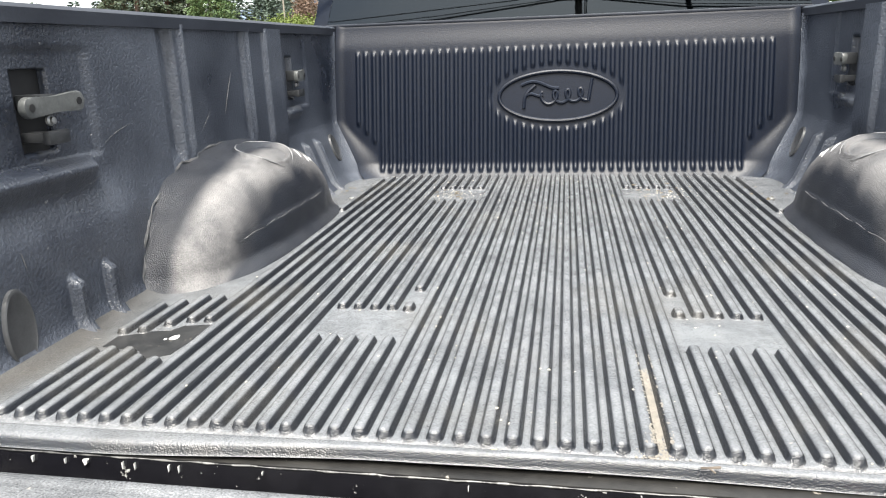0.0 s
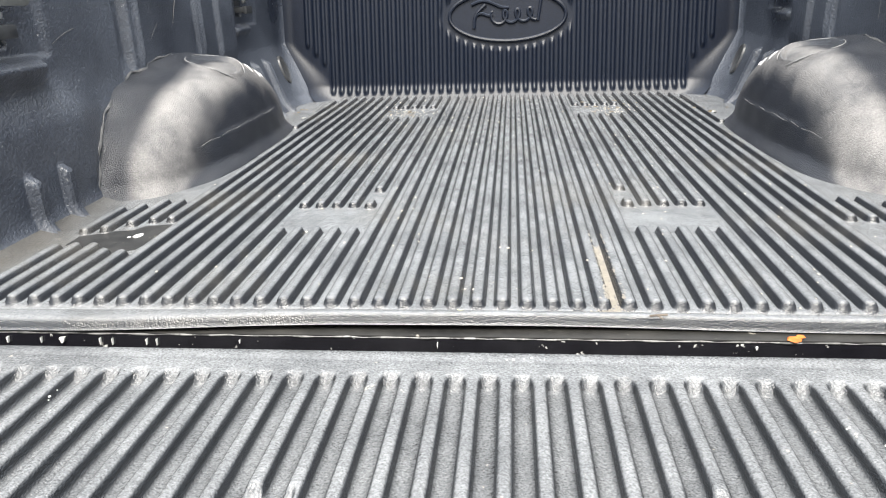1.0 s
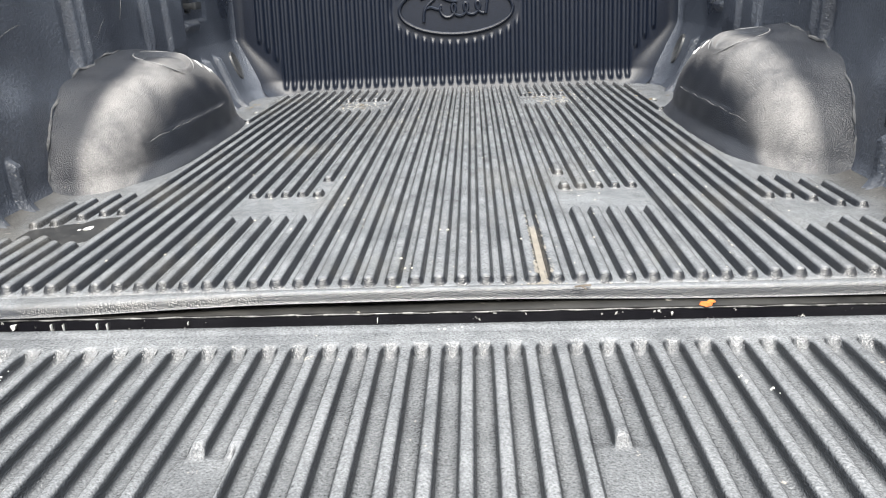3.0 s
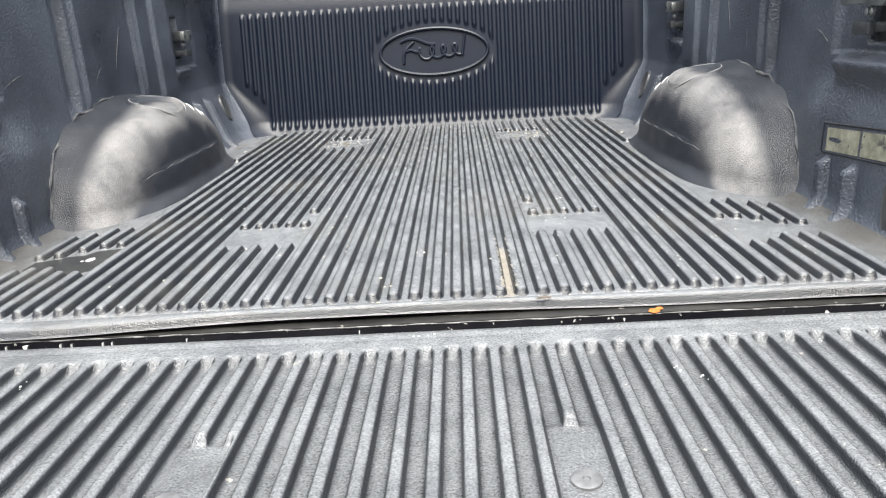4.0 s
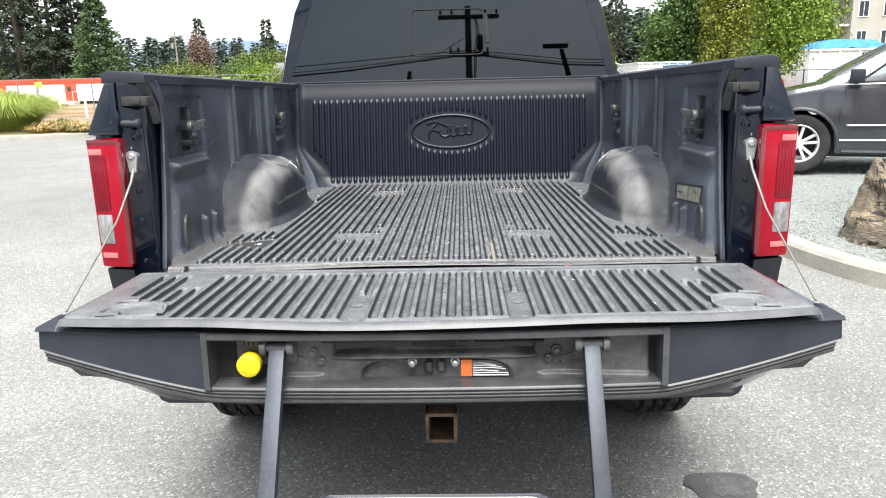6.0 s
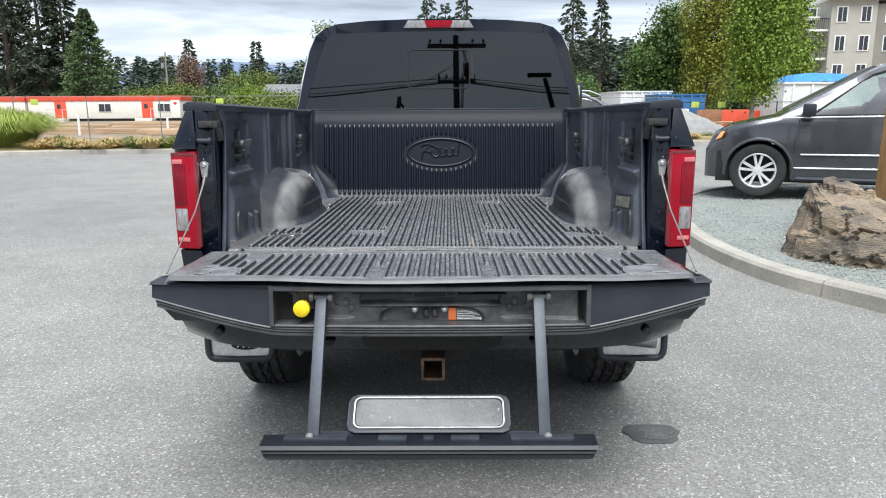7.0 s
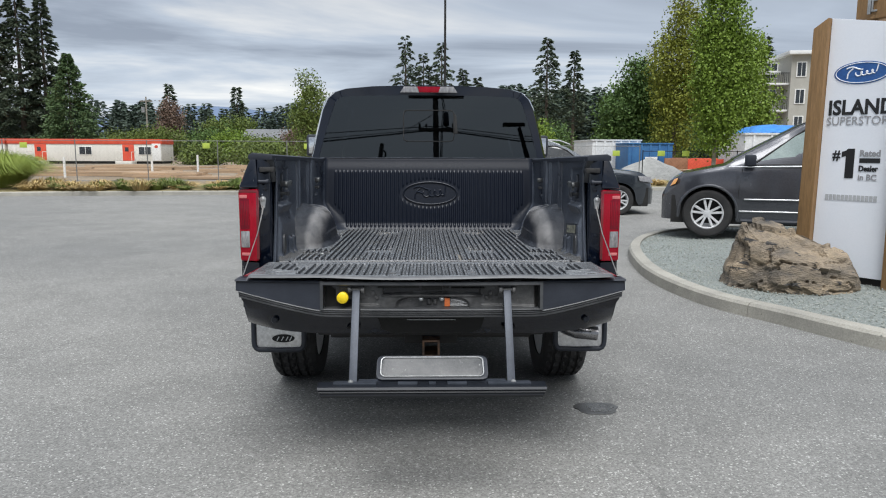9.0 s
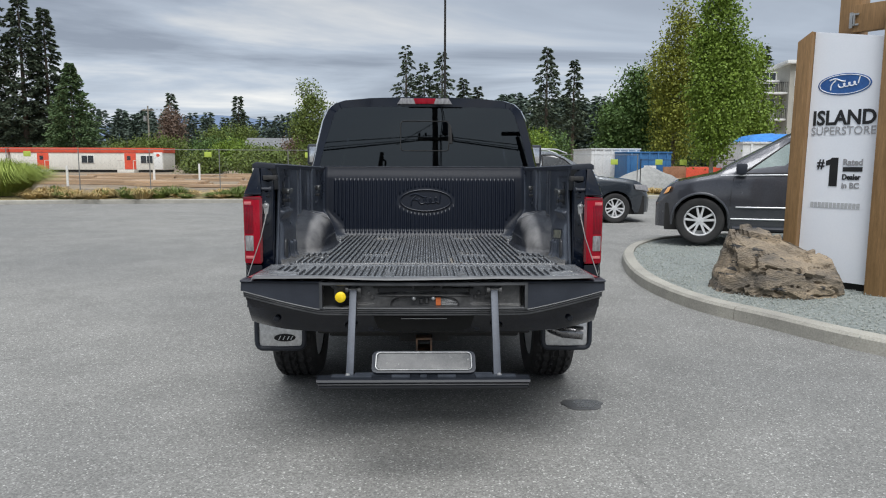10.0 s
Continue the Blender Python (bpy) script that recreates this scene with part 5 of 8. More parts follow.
X, Zz = np.meshgrid(np.linspace(-0.348, 0.456, 280), np.linspace(0.755, 0.866, 64), indexing="ij")
sheet("bay_pressing", X, -0.596 - bay_out(X, Zz), Zz, GRIME, tailgate, "dusty black pressed metal plate", flip=True)
for x0, x1, z0, z1 in ((-0.235, -0.055, 0.846, 0.858), (-0.045, 0.045, 0.838, 0.857), (0.052, 0.075, 0.844, 0.860), (0.09, 0.135, 0.850, 0.856), (0.085, 0.23, 0.843, 0.848)):
    bm = bmesh.new()
    box(bm, x0, x1, -0.630, -0.586, z0, z1, 0.003)
    part("bay_rod", bm, DARK, tailgate)
for s in (-1, 1):
    bm = bmesh.new()
    box(bm, s * 0.290, s * 0.360, -0.618, -0.59, 0.800, 0.858, 0.004)
    lathe(bm, [(0.004, 0), (0.017, 0.0), (0.017, 0.012), (0.010, 0.013), (0.010, 0.056), (0.017, 0.057), (0.017, 0.070), (0.004, 0.07)], Matrix.Translation((s * 0.361, -0.634, 0.840)) @ pose(0, 0, 0, 0, -90 * s), 18)
    # lobed bracket beside the arm
    prism(bm, [(s * x, z) for x, z in ((0.292, 0.856), (0.240, 0.858), (0.222, 0.840), (0.228, 0.815), (0.240, 0.792), (0.256, 0.782), (0.268, 0.790), (0.262, 0.808), (0.292, 0.812))], "y", -0.612, -0.592, 0.003)
    lathe(bm, [(0.0105, 0), (0.0105, 0.008), (0.006, 0.010), (0.006, 0.016), (0.003, 0.017)], Matrix.Translation((s * 0.256, -0.612, 0.822)) @ pose(0, 0, 0, 90), 14)
    lathe(bm, [(0.009, 0), (0.009, 0.006), (0.005, 0.008), (0.005, 0.012)], Matrix.Translation((s * 0.240, -0.612, 0.802)) @ pose(0, 0, 0, 90), 14)
    bracket = part("hinge_bracket", bm, GRIME, tailgate, "dusty black hinge bracket")
    for x, z, r, m in ((0.392, 0.822, 0.0055, GALV), (0.385, 0.850, 0.004, GRIME), (0.408, 0.838, 0.003, GALV), (0.278, 0.850, 0.004, GRIME)):
        if s < 0 and x > 0.38:
            continue
        bm = bmesh.new()
        lathe(bm, [(r * 1.4, 0), (r * 1.4, 0.004), (r, 0.005), (r, 0.012), (r * 0.5, 0.013)], Matrix.Translation((s * x, -0.596, z)) @ pose(0, 0, 0, 90), 12)
        part("bolt", bm, m, bracket)
for x, z in ((-0.047, 0.795), (0.044, 0.795)):
    bm = bmesh.new()
    lathe(bm, [(0.010, 0.0), (0.010, 0.005), (0.007, 0.006), (0.007, 0.011), (0.004, 0.012)], Matrix.Translation((x, -0.600, z)) @ pose(0, 0, 0, 90) @ Matrix.Diagonal((1, 1, 2.2, 1)), 14)
    part("bolt", bm, GALV, tailgate)
bm = bmesh.new()
box(bm, -0.416, -0.350, -0.625, -0.59, 0.800, 0.862, 0.005)
for k in range(6):
    box(bm, -0.405 + 0.010 * k, -0.399 + 0.010 * k, -0.629, -0.62, 0.843, 0.853, 0.001)
knob = part("release_housing", bm, GRIME, tailgate)
bm = bmesh.new()
lathe(bm, [(0.002, 0.036), (0.024, 0.036), (0.030, 0.031), (0.030, 0.008), (0.026, 0.0)], Matrix.Translation((-0.384, -0.630, 0.808)) @ pose(0, 0, 0, 90) @ Matrix.Scale(0.82, 4), 32)
part("yellow_button", bm, YELLOW, knob, "round yellow push button")
bm = bmesh.new()
box(bm, 0.056, 0.079, -0.6115, -0.600, 0.762, 0.799)
part("orange_label", bm, ORANGE, tailgate, smooth=False)
bm = bmesh.new()
prism(bm, [(0.079, 0.762), (0.158, 0.762), (0.157, 0.774), (0.150, 0.785), (0.136, 0.793), (0.118, 0.797), (0.079, 0.797)], "y", -0.6105, -0.600)
part("label_ground", bm, GRIME, tailgate, smooth=False)
for k, x1 in enumerate((0.157, 0.156, 0.135, 0.151, 0.142, 0.130)):
    bm = bmesh.new()
    z = 0.7640 + 0.0056 * k
    tube(bm, [(0.082, -0.6110, z), (x1 - 0.03, -0.6110, z), (x1, -0.6110, z - 0.0012 * k)], 0.0013, 6)
    part("text_bar", bm, SILVERP, tailgate)

# folding step with its two arms
for s in (-1, 1):
    bm = bmesh.new()
    a, b = Vector((s * 0.326, -0.632, 0.836)), Vector((s * 0.322, -0.855, 0.497))
    d = (b - a).normalized()
    q = Vector((0, d.z, -d.y))
    w, h = Vector((0.0165, 0, 0)), q * 0.012
    hexa(bm, [a - w - h, a + w - h, a + w + h, a - w + h, b - w - h, b + w - h, b + w + h, b - w + h], 0.003)
    arm = part("step_arm", bm, STEEL, tailgate, "grey steel step arm")
    bm = bmesh.new()
    lathe(bm, [(0.011, -0.002), (0.011, 0.006), (0.006, 0.009)], Matrix.Translation((s * 0.330, -0.868, 0.502)) @ pose(0, 0, 0, 100), 12)
    part("pivot_bolt", bm, GALV, arm)
bm = bmesh.new()
prof = [(-0.842, 0.496), (-0.905, 0.492), (-0.914, 0.484), (-0.905, 0.477), (-0.909, 0.471), (-0.901, 0.464), (-0.903, 0.458), (-0.893, 0.446), (-0.842, 0.456)]
lo, hi = [bm.verts.new((-0.462 + 0.3 * (0.494 - z), y, z)) for y, z in prof], [bm.verts.new((0.462 - 0.3 * (0.494 - z), y, z)) for y, z in prof]
bm.faces.new(lo)
bm.faces.new(hi[::-1])
for i in range(len(prof)):
    bm.faces.new([lo[i], hi[i], hi[(i + 1) % len(prof)], lo[(i + 1) % len(prof)]])
board = part("step_board", bm, LINER_EDGE, tailgate, "black ribbed step board", smooth=False)
bm = bmesh.new()
for x0, x1 in ((-0.40, -0.225), (-0.14, -0.06), (-0.015, 0.015), (0.06, 0.14), (0.225, 0.40)):
    box(bm, x0, x1, -0.885, -0.850, 0.492, 0.504, 0.003)
box(bm, -0.30, 0.30, -0.856, -0.848, 0.490, 0.510, 0.002)
part("step_bracket", bm, STEEL, board)
tilt = Matrix.Translation((0, -0.862, 0.508)) @ pose(0, 0, 0, 40)
bm = bmesh.new()
pr = rounded(-0.228, 0.228, 0.0, 0.115, 0.022)
prism(bm, pr, "z", -0.008, 0.006, 0.003)
bmesh.ops.transform(bm, matrix=tilt, verts=bm.verts)
tread = part("step_tread", bm, TRIM, board, "black framed step tread")
bm = bmesh.new()
prism(bm, rounded(-0.205, 0.205, 0.018, 0.100, 0.016), "z", 0.005, 0.0085, 0.001)
bmesh.ops.transform(bm, matrix=tilt, verts=bm.verts)
part("tread_plate", bm, PLATE, board, "grey grip plate")
bm = bmesh.new()
tube(bm, [tilt @ Vector((x, y, 0.009)) for x, y in rounded(-0.210, 0.210, 0.013, 0.105, 0.019) + [(0.210, 0.086)]], 0.003, 6)
part("tread_trim", bm, GALV, board)

# ---- bumper, hitch, flaps, wheels ----
def bumper_y(x):
    return -0.362 + 0.11 * max(0.0, (abs(x) - 0.66) / 0.26) ** 1.9


bm = bmesh.new()
sect = ((0.800, 0.10), (0.805, 0.03), (0.795, 0.004), (0.70, 0.0), (0.618, 0.010), (0.572, 0.040), (0.556, 0.10))
lines = []
for x in np.linspace(-0.92, 0.92, 47):
    cut = 0.034 * max(0.0, (abs(x) - 0.50) / 0.42) ** 1.4
    lines.append([bm.verts.new((x * (1 - 0.02 * (0.8 - z) / 0.2), bumper_y(x) + dy, z + cut * (z < 0.63))) for z, dy in sect])
for a, b in zip(lines, lines[1:]):
    for k in range(len(sect) - 1):
        bm.faces.new([a[k], b[k], b[k + 1], a[k + 1]])
bumper = part("rear_bumper", bm, PAINT, truck, "black rear bumper")
bm = bmesh.new()
prism(bm, [(-0.255, 0.662), (0.255, 0.662), (0.235, 0.600), (0.19, 0.583), (-0.19, 0.583), (-0.235, 0.600)], "y", -0.366, -0.33, 0.006)
part("plate_recess", bm, DARK, bumper, "black number plate recess")
bm = bmesh.new()
box(bm, -0.115, 0.115, -0.372, -0.366, 0.648, 0.6505)
part("plate_trim", bm, SILVERP, bumper)
bm = bmesh.new()
box(bm, -0.55, 0.55, -0.300, -0.22, 0.556, 0.60, 0.015)
part("bumper_valance", bm, DARK, bumper, "black plastic lower valance")
for x in (-0.742, -0.27, 0.27, 0.742):
    bm = bmesh.new()
    lathe(bm, [(0.002, 0.006), (0.012, 0.006), (0.016, 0.002), (0.016, -0.02)], Matrix.Translation((x, bumper_y(x) + (0.0 if abs(x) > 0.5 else 0.03), 0.645 if abs(x) > 0.5 else 0.595)) @ pose(0, 0, 0, 90), 18)
    part("parking_sensor", bm, TRIM, bumper)
for s in (-1, 1):
    bm = bmesh.new()
    prism(bm, [(s * 0.335, 0.618), (s * 0.385, 0.622), (s * 0.40, 0.606), (s * 0.345, 0.598)], "y", -0.368, -0.345, 0.003)
    part("bumper_notch", bm, DARK, bumper)
bm = bmesh.new()
box(bm, -0.13, 0.13, -0.235, -0.225, 0.50, 0.56, 0.004)
tube(bm, [(-0.50, -0.10, 0.53), (0.50, -0.10, 0.53)], 0.032, 12)
part("hitch_beam", bm, DARK, truck, "black tow hitch beam")
bm = bmesh.new()
for x0, x1, z0, z1 in ((-0.042, -0.032, 0.452, 0.536), (0.032, 0.042, 0.452, 0.536), (-0.042, 0.042, 0.526, 0.536), (-0.042, 0.042, 0.452, 0.462)):
    box(bm, x0, x1, -0.315, -0.14, z0, z1, 0.002)
part("tow_receiver", bm, surface("rusty_receiver", (0.05, 0.038, 0.03), (0.24, 0.135, 0.08), 22, (0.6, 0.8), bump=0.3), truck, "rusty square tow receiver")
for s in (-1, 1):
    bm = bmesh.new()
    prism(bm, rounded(s * 0.84 - 0.135, s * 0.84 + 0.135, 0.360, 0.56, 0.03), "y", 0.205, 0.217, 0.003)
    flap = part("mud_flap", bm, SILVERP, truck, "pale metal mud flap with black frame")
    bm = bmesh.new()
    fr = [(s * 0.84 + e * 0.138, z) for e, z in ((-1, 0.56), (-1, 0.400), (-0.98, 0.378), (-0.92, 0.362), (-0.80, 0.354), (0, 0.352), (0.80, 0.354), (0.92, 0.362), (0.98, 0.378), (1, 0.400), (1, 0.56))]
    tube(bm, [(x, 0.205, z) for x, z in fr], 0.0145, 12)
    part("flap_frame", bm, TRIM, flap, "black tubular flap frame")
    if s < 0:
        bm = bmesh.new()
        prism(bm, oval(-0.815, 0.418, 0.062, 0.022), "y", 0.198, 0.205)
        badge = part("flap_emblem", bm, DARK, flap, "black oval emblem")
        for x in (-0.85, -0.825, -0.80, -0.78):
            bm = bmesh.new()
            tube(bm, [(x, 0.197, 0.407), (x + 0.012, 0.197, 0.429)], 0.003, 6)
            part("flap_stroke", bm, SILVERP, flap)
    bm = bmesh.new()
    box(bm, s * 0.62, s * 0.72, 0.18, 0.24, 0.50, 0.55, 0.008)
    part("flap_bracket", bm, TRIM, flap)
bm = bmesh.new()
tube(bm, [(0.70, 0.30, 0.480), (0.76, 0.20, 0.470), (0.81, 0.165, 0.463), (0.925, 0.150, 0.455)], [0.028, 0.034, 0.040, 0.040], 20, ends=False)
part("exhaust_tip", bm, SOOTY, truck, "tarnished chrome exhaust tip")


def wheel(parent, x, y, z, r=0.40, w=0.275, face=1, spokes=6, rim_mat=ALLOY):
    """Tyre with tread grooves and a spoked rim; the axle runs along x, the outside looks to face."""
    hub = new("wheel")
    hub.parent = parent
    hub.matrix_basis = Matrix.Translation((x, y, z)) @ pose(0, 0, 0, 0, 90 * face)
    bm = bmesh.new()
    h = w / 2
    prof = [(r * 0.66, -h * 0.86), (r * 0.80, -h), (r * 0.93, -h * 0.96), (r * 0.985, -h * 0.80)]
    for c in (-0.52, -0.17, 0.17, 0.52):
        prof += [(r, h * (c - 0.13)), (r, h * (c - 0.055)), (r * 0.968, h * (c - 0.045)), (r * 0.968, h * (c + 0.045)), (r, h * (c + 0.055)), (r, h * (c + 0.13))]
    prof += [(r * 0.985, h * 0.80), (r * 0.93, h * 0.96), (r * 0.80, h), (r * 0.66, h * 0.86)]
    n_ = 120 if r > 0.39 else 56
    lathe(bm, prof, Matrix(), n_, True)
    if r > 0.39:
        for v in bm.verts:
            q = math.hypot(v.co.x, v.co.y)
            k = round(math.atan2(v.co.y, v.co.x) / (2 * math.pi) * n_ + 3 * math.sin(v.co.z * 40)) % 4
            if q > r * 0.96 and k == 0:
                v.co.x, v.co.y = v.co.x * r * 0.955 / q, v.co.y * r * 0.955 / q
    part("tyre", bm, RUBBER, hub, "black rubber tyre", angle=30)
    bm = bmesh.new()
    lathe(bm, [(r * 0.67, -h * 0.8), (r * 0.67, h * 0.80), (r * 0.63, h * 0.86), (r * 0.60, h * 0.72), (r * 0.58, -h * 0.5), (r * 0.1, -h * 0.5), (r * 0.1, -h * 0.8)], Matrix(), 40, True)
    for k in range(spokes):
        for off in (-0.10, 0.10):
            m = pose(0, 0, 0, 0, 0, 90 + 360 * k / spokes + 13 * (1 if off > 0 else -1))
            hexa(bm, [m @ Vector(p) for p in ((r * 0.12, -r * 0.05, h * 0.35), (r * 0.62, -r * 0.055, h * 0.5), (r * 0.62, r * 0.055, h * 0.5), (r * 0.12, r * 0.05, h * 0.35),
                                             (r * 0.12, -r * 0.04, h * 0.62), (r * 0.62, -r * 0.04, h * 0.74), (r * 0.62, r * 0.04, h * 0.74), (r * 0.12, r * 0.04, h * 0.62))])
    lathe(bm, [(r * 0.17, h * 0.3), (r * 0.17, h * 0.62), (r * 0.09, h * 0.68)], Matrix(), 20)
    part("rim", bm, rim_mat, hub, "silver alloy rim")
    return hub


for s in (-1, 1):
    wheel(truck, s * 0.825, 0.86, 0.418, face=s)
    wheel(truck, s * 0.825, 4.55, 0.495, face=s)

# ---- cab ----
half = [(0.925, 1.40), (0.905, 1.47), (0.878, 1.62), (0.838, 1.80), (0.800, 1.890), (0.745, 1.945), (0.66, 1.972), (0.45, 1.992), (0.2, 2.0), (0.0, 2.002)]
outer = half + [(-x, z) for x, z in half[-2::-1]]
ghalf = [(0.852, 1.40), (0.842, 1.445), (0.800, 1.62), (0.748, 1.80), (0.725, 1.862), (0.700, 1.893), (0.655, 1.906), (0.45, 1.914), (0.2, 1.918), (0.0, 1.919)]
inner = ghalf + [(-x, z) for x, z in ghalf[-2::-1]]


def rear_y(z):
    return 1.835 + (z - 1.42) * 0.25


bm = bmesh.new()
r0 = [bm.verts.new((x, rear_y(z) + 0.004, z)) for x, z in inner]
r1 = [bm.verts.new((x * 0.975, rear_y(z) - 0.012, z - 0.006 * (z > 1.9))) for x, z in outer]
r2 = [bm.verts.new((x, rear_y(z) + 0.05, z)) for x, z in outer]
r3 = [bm.verts.new((x, 2.9, z)) for x, z in outer]
r4 = [bm.verts.new((x, 3.32 + (1.97 - z) * 1.6 * (z > 1.5) + 0.75 * (z <= 1.5), z - 0.02)) for x, z in outer]
for a, b in ((r0, r1), (r1, r2), (r2, r3), (r3, r4)):
    for k in range(len(a) - 1):
        bm.faces.new([a[k], a[k + 1], b[k + 1], b[k]])
cab = part("cab", bm, PAINT, truck, "black painted crew cab", angle=50)
bm = bmesh.new()
for y0, y1, z0, z1, w in ((1.82, 4.3, 0.50, 1.42, 0.965), (4.3, 5.55, 0.62, 1.32, 0.94)):
    box(bm, -w, w, y0, y1, z0, z1, 0.05)
part("cab_body", bm, PAINT, cab, "black painted lower cab and bonnet")
bm = bmesh.new()
fr = [bm.verts.new((x * 0.998, rear_y(z) + 0.002, z)) for x, z in inner]
bm.faces.new(fr)
bk = [bm.verts.new((x * 0.998, rear_y(z) + 0.007, z)) for x, z in inner]
bm.faces.new(bk[::-1])
nn = len(fr)
for k in range(nn):
    bm.faces.new([fr[k], fr[(k + 1) % nn], bk[(k + 1) % nn], bk[k]])
rear_glass = part("rear_window", bm, GLASS, cab, "dark tinted rear window with a sliding pane", smooth=False)
rear_glass.visible_shadow = False


def slider(pts, r, m):
    bm_ = bmesh.new()
    tube(bm_, [(x, rear_y(z) - 0.001, z) for x, z in pts], r, 6)
    return part("slider_frame", bm_, m, rear_glass)


slider([(x, z) for x, z in rounded(-0.195, 0.195, 1.56, 1.80, 0.03)] + [(0.195, 1.77)], 0.0035, DARK)
bm = bmesh.new()
hexa(bm, [(0.20, rear_y(1.62) - 0.004, 1.62), (0.225, rear_y(1.62) - 0.004, 1.62), (0.225, rear_y(1.62) + 0.03, 1.62), (0.20, rear_y(1.62) + 0.03, 1.62),
          (0.20, rear_y(1.78) - 0.004, 1.78), (0.215, rear_y(1.76) - 0.004, 1.76), (0.215, rear_y(1.76) + 0.03, 1.76), (0.20, rear_y(1.78) + 0.03, 1.78)], 0.003)
part("slider_latch", bm, DARK, rear_glass)
# high brake lamp
bm = bmesh.new()
prism(bm, [(-0.225, 1.937), (0.225, 1.937), (0.195, 1.985), (-0.195, 1.985)], "y", 1.942, 2.04, 0.008)
high = part("high_brake_lamp", bm, CLEARLENS, cab, "clear and red high brake lamp")
bm = bmesh.new()
prism(bm, [(-0.075, 1.939), (0.075, 1.939), (0.09, 1.983), (-0.09, 1.983)], "y", 1.938, 1.98, 0.003)
part("brake_lens", bm, RED, high, "red brake lens")
# dark box added inside the cab; its front wall keeps windscreen light out
bm = bmesh.new()
box(bm, -0.84, 0.84, 1.90, 3.60, 1.05, 1.42)
hexa(bm, [(-0.83, 3.3, 1.40), (0.83, 3.3, 1.40), (0.83, 3.5, 1.40), (-0.83, 3.5, 1.40), (-0.70, 3.2, 1.94), (0.70, 3.2, 1.94), (0.70, 3.4, 1.94), (-0.70, 3.4, 1.94)])
for s in (-1, 1):
    hexa(bm, [(s * 0.89, 1.93, 1.40), (s * 0.885, 1.93, 1.40), (s * 0.885, 3.5, 1.40), (s * 0.89, 3.5, 1.40), (s * 0.73, 2.03, 1.93), (s * 0.725, 2.03, 1.93), (s * 0.725, 3.3, 1.93), (s * 0.73, 3.3, 1.93)])
box(bm, -0.74, 0.74, 2.02, 3.4, 1.925, 1.94)
part("cabin_lining", bm, DARK, cab, "dark box closing the cabin", smooth=False)
# windscreen, side glass, inner fittings
bm = bmesh.new()
hexa(bm, [(-0.80, 4.06, 1.45), (0.80, 4.06, 1.45), (0.80, 4.065, 1.45), (-0.80, 4.065, 1.45), (-0.66, 3.40, 1.93), (0.66, 3.40, 1.93), (0.66, 3.405, 1.93), (-0.66, 3.405, 1.93)])
ws = part("windscreen", bm, CARGLASS, cab, smooth=False)
ws.visible_shadow = False
for s in (-1, 1):
    for y0, y1 in ((2.08, 2.85), (2.93, 3.55)):
        bm = bmesh.new()
        hexa(bm, [(s * 0.915, y0, 1.46), (s * 0.922, y0, 1.46), (s * 0.922, y1, 1.46), (s * 0.915, y1, 1.46), (s * 0.828, y0 + 0.06, 1.86), (s * 0.835, y0 + 0.06, 1.86), (s * 0.835, y1 - 0.12, 1.86), (s * 0.828, y1 - 0.12, 1.86)])
        part("side_window", bm, DARK, cab, smooth=False)
    bm = bmesh.new()
    box(bm, s * 0.20, s * 0.70, 2.95, 3.10, 1.0, 1.55, 0.05)
    box(bm, s * 0.32, s * 0.58, 2.98, 3.07, 1.53, 1.74, 0.03)
    part("seat", bm, surface("dark_seat_cloth", (0.02, 0.02, 0.022), (0.035, 0.035, 0.036), 8, (0.8, 0.9)), cab)
    bm = bmesh.new()
    box(bm, s * 1.03, s * 1.22, 3.52, 3.64, 1.46, 1.68, 0.03)
    tube(bm, [(s * 0.94, 3.6, 1.45), (s * 1.08, 3.58, 1.50)], 0.03, 8)
    mirror = part("door_mirror", bm, TRIM, cab, "black door mirror")
    bm = bmesh.new()
    box(bm, s * 1.055, s * 1.195, 3.514, 3.522, 1.49, 1.65, 0.003)
    part("mirror_glass", bm, CHROME, mirror)


# ---- ground, kerbs, island ----
bm = bmesh.new()
g = np.concatenate([[-900, -300, -120], np.arange(-60, 61, 6), [120, 300, 900]])
gv = {(i, j): bm.verts.new((float(x), float(y) + 30, 0.0)) for i, x in enumerate(g) for j, y in enumerate(g)}
for i in range(len(g) - 1):
    for j in range(len(g) - 1):
        bm.faces.new([gv[i, j], gv[i + 1, j], gv[i + 1, j + 1], gv[i, j + 1]])
ground = tagged(part("ground", bm, ASPHALT), "grey worn asphalt car park", "ground", kind="structure")


def bowed(points, n=10):
    """A smooth line through points (Catmull-Rom)."""
    P = [Vector(p) for p in points]
    P = [P[0] * 2 - P[1]] + P + [P[-1] * 2 - P[-2]]
    res = []
    for a, b, c, d in zip(P, P[1:], P[2:], P[3:]):
        for k in range(n):
            t = k / n
            res.append(0.5 * ((2 * b) + (c - a) * t + (2 * a - 5 * b + 4 * c - d) * t * t + (3 * b - a - 3 * c + d) * t ** 3))
    return res + [P[-2]]


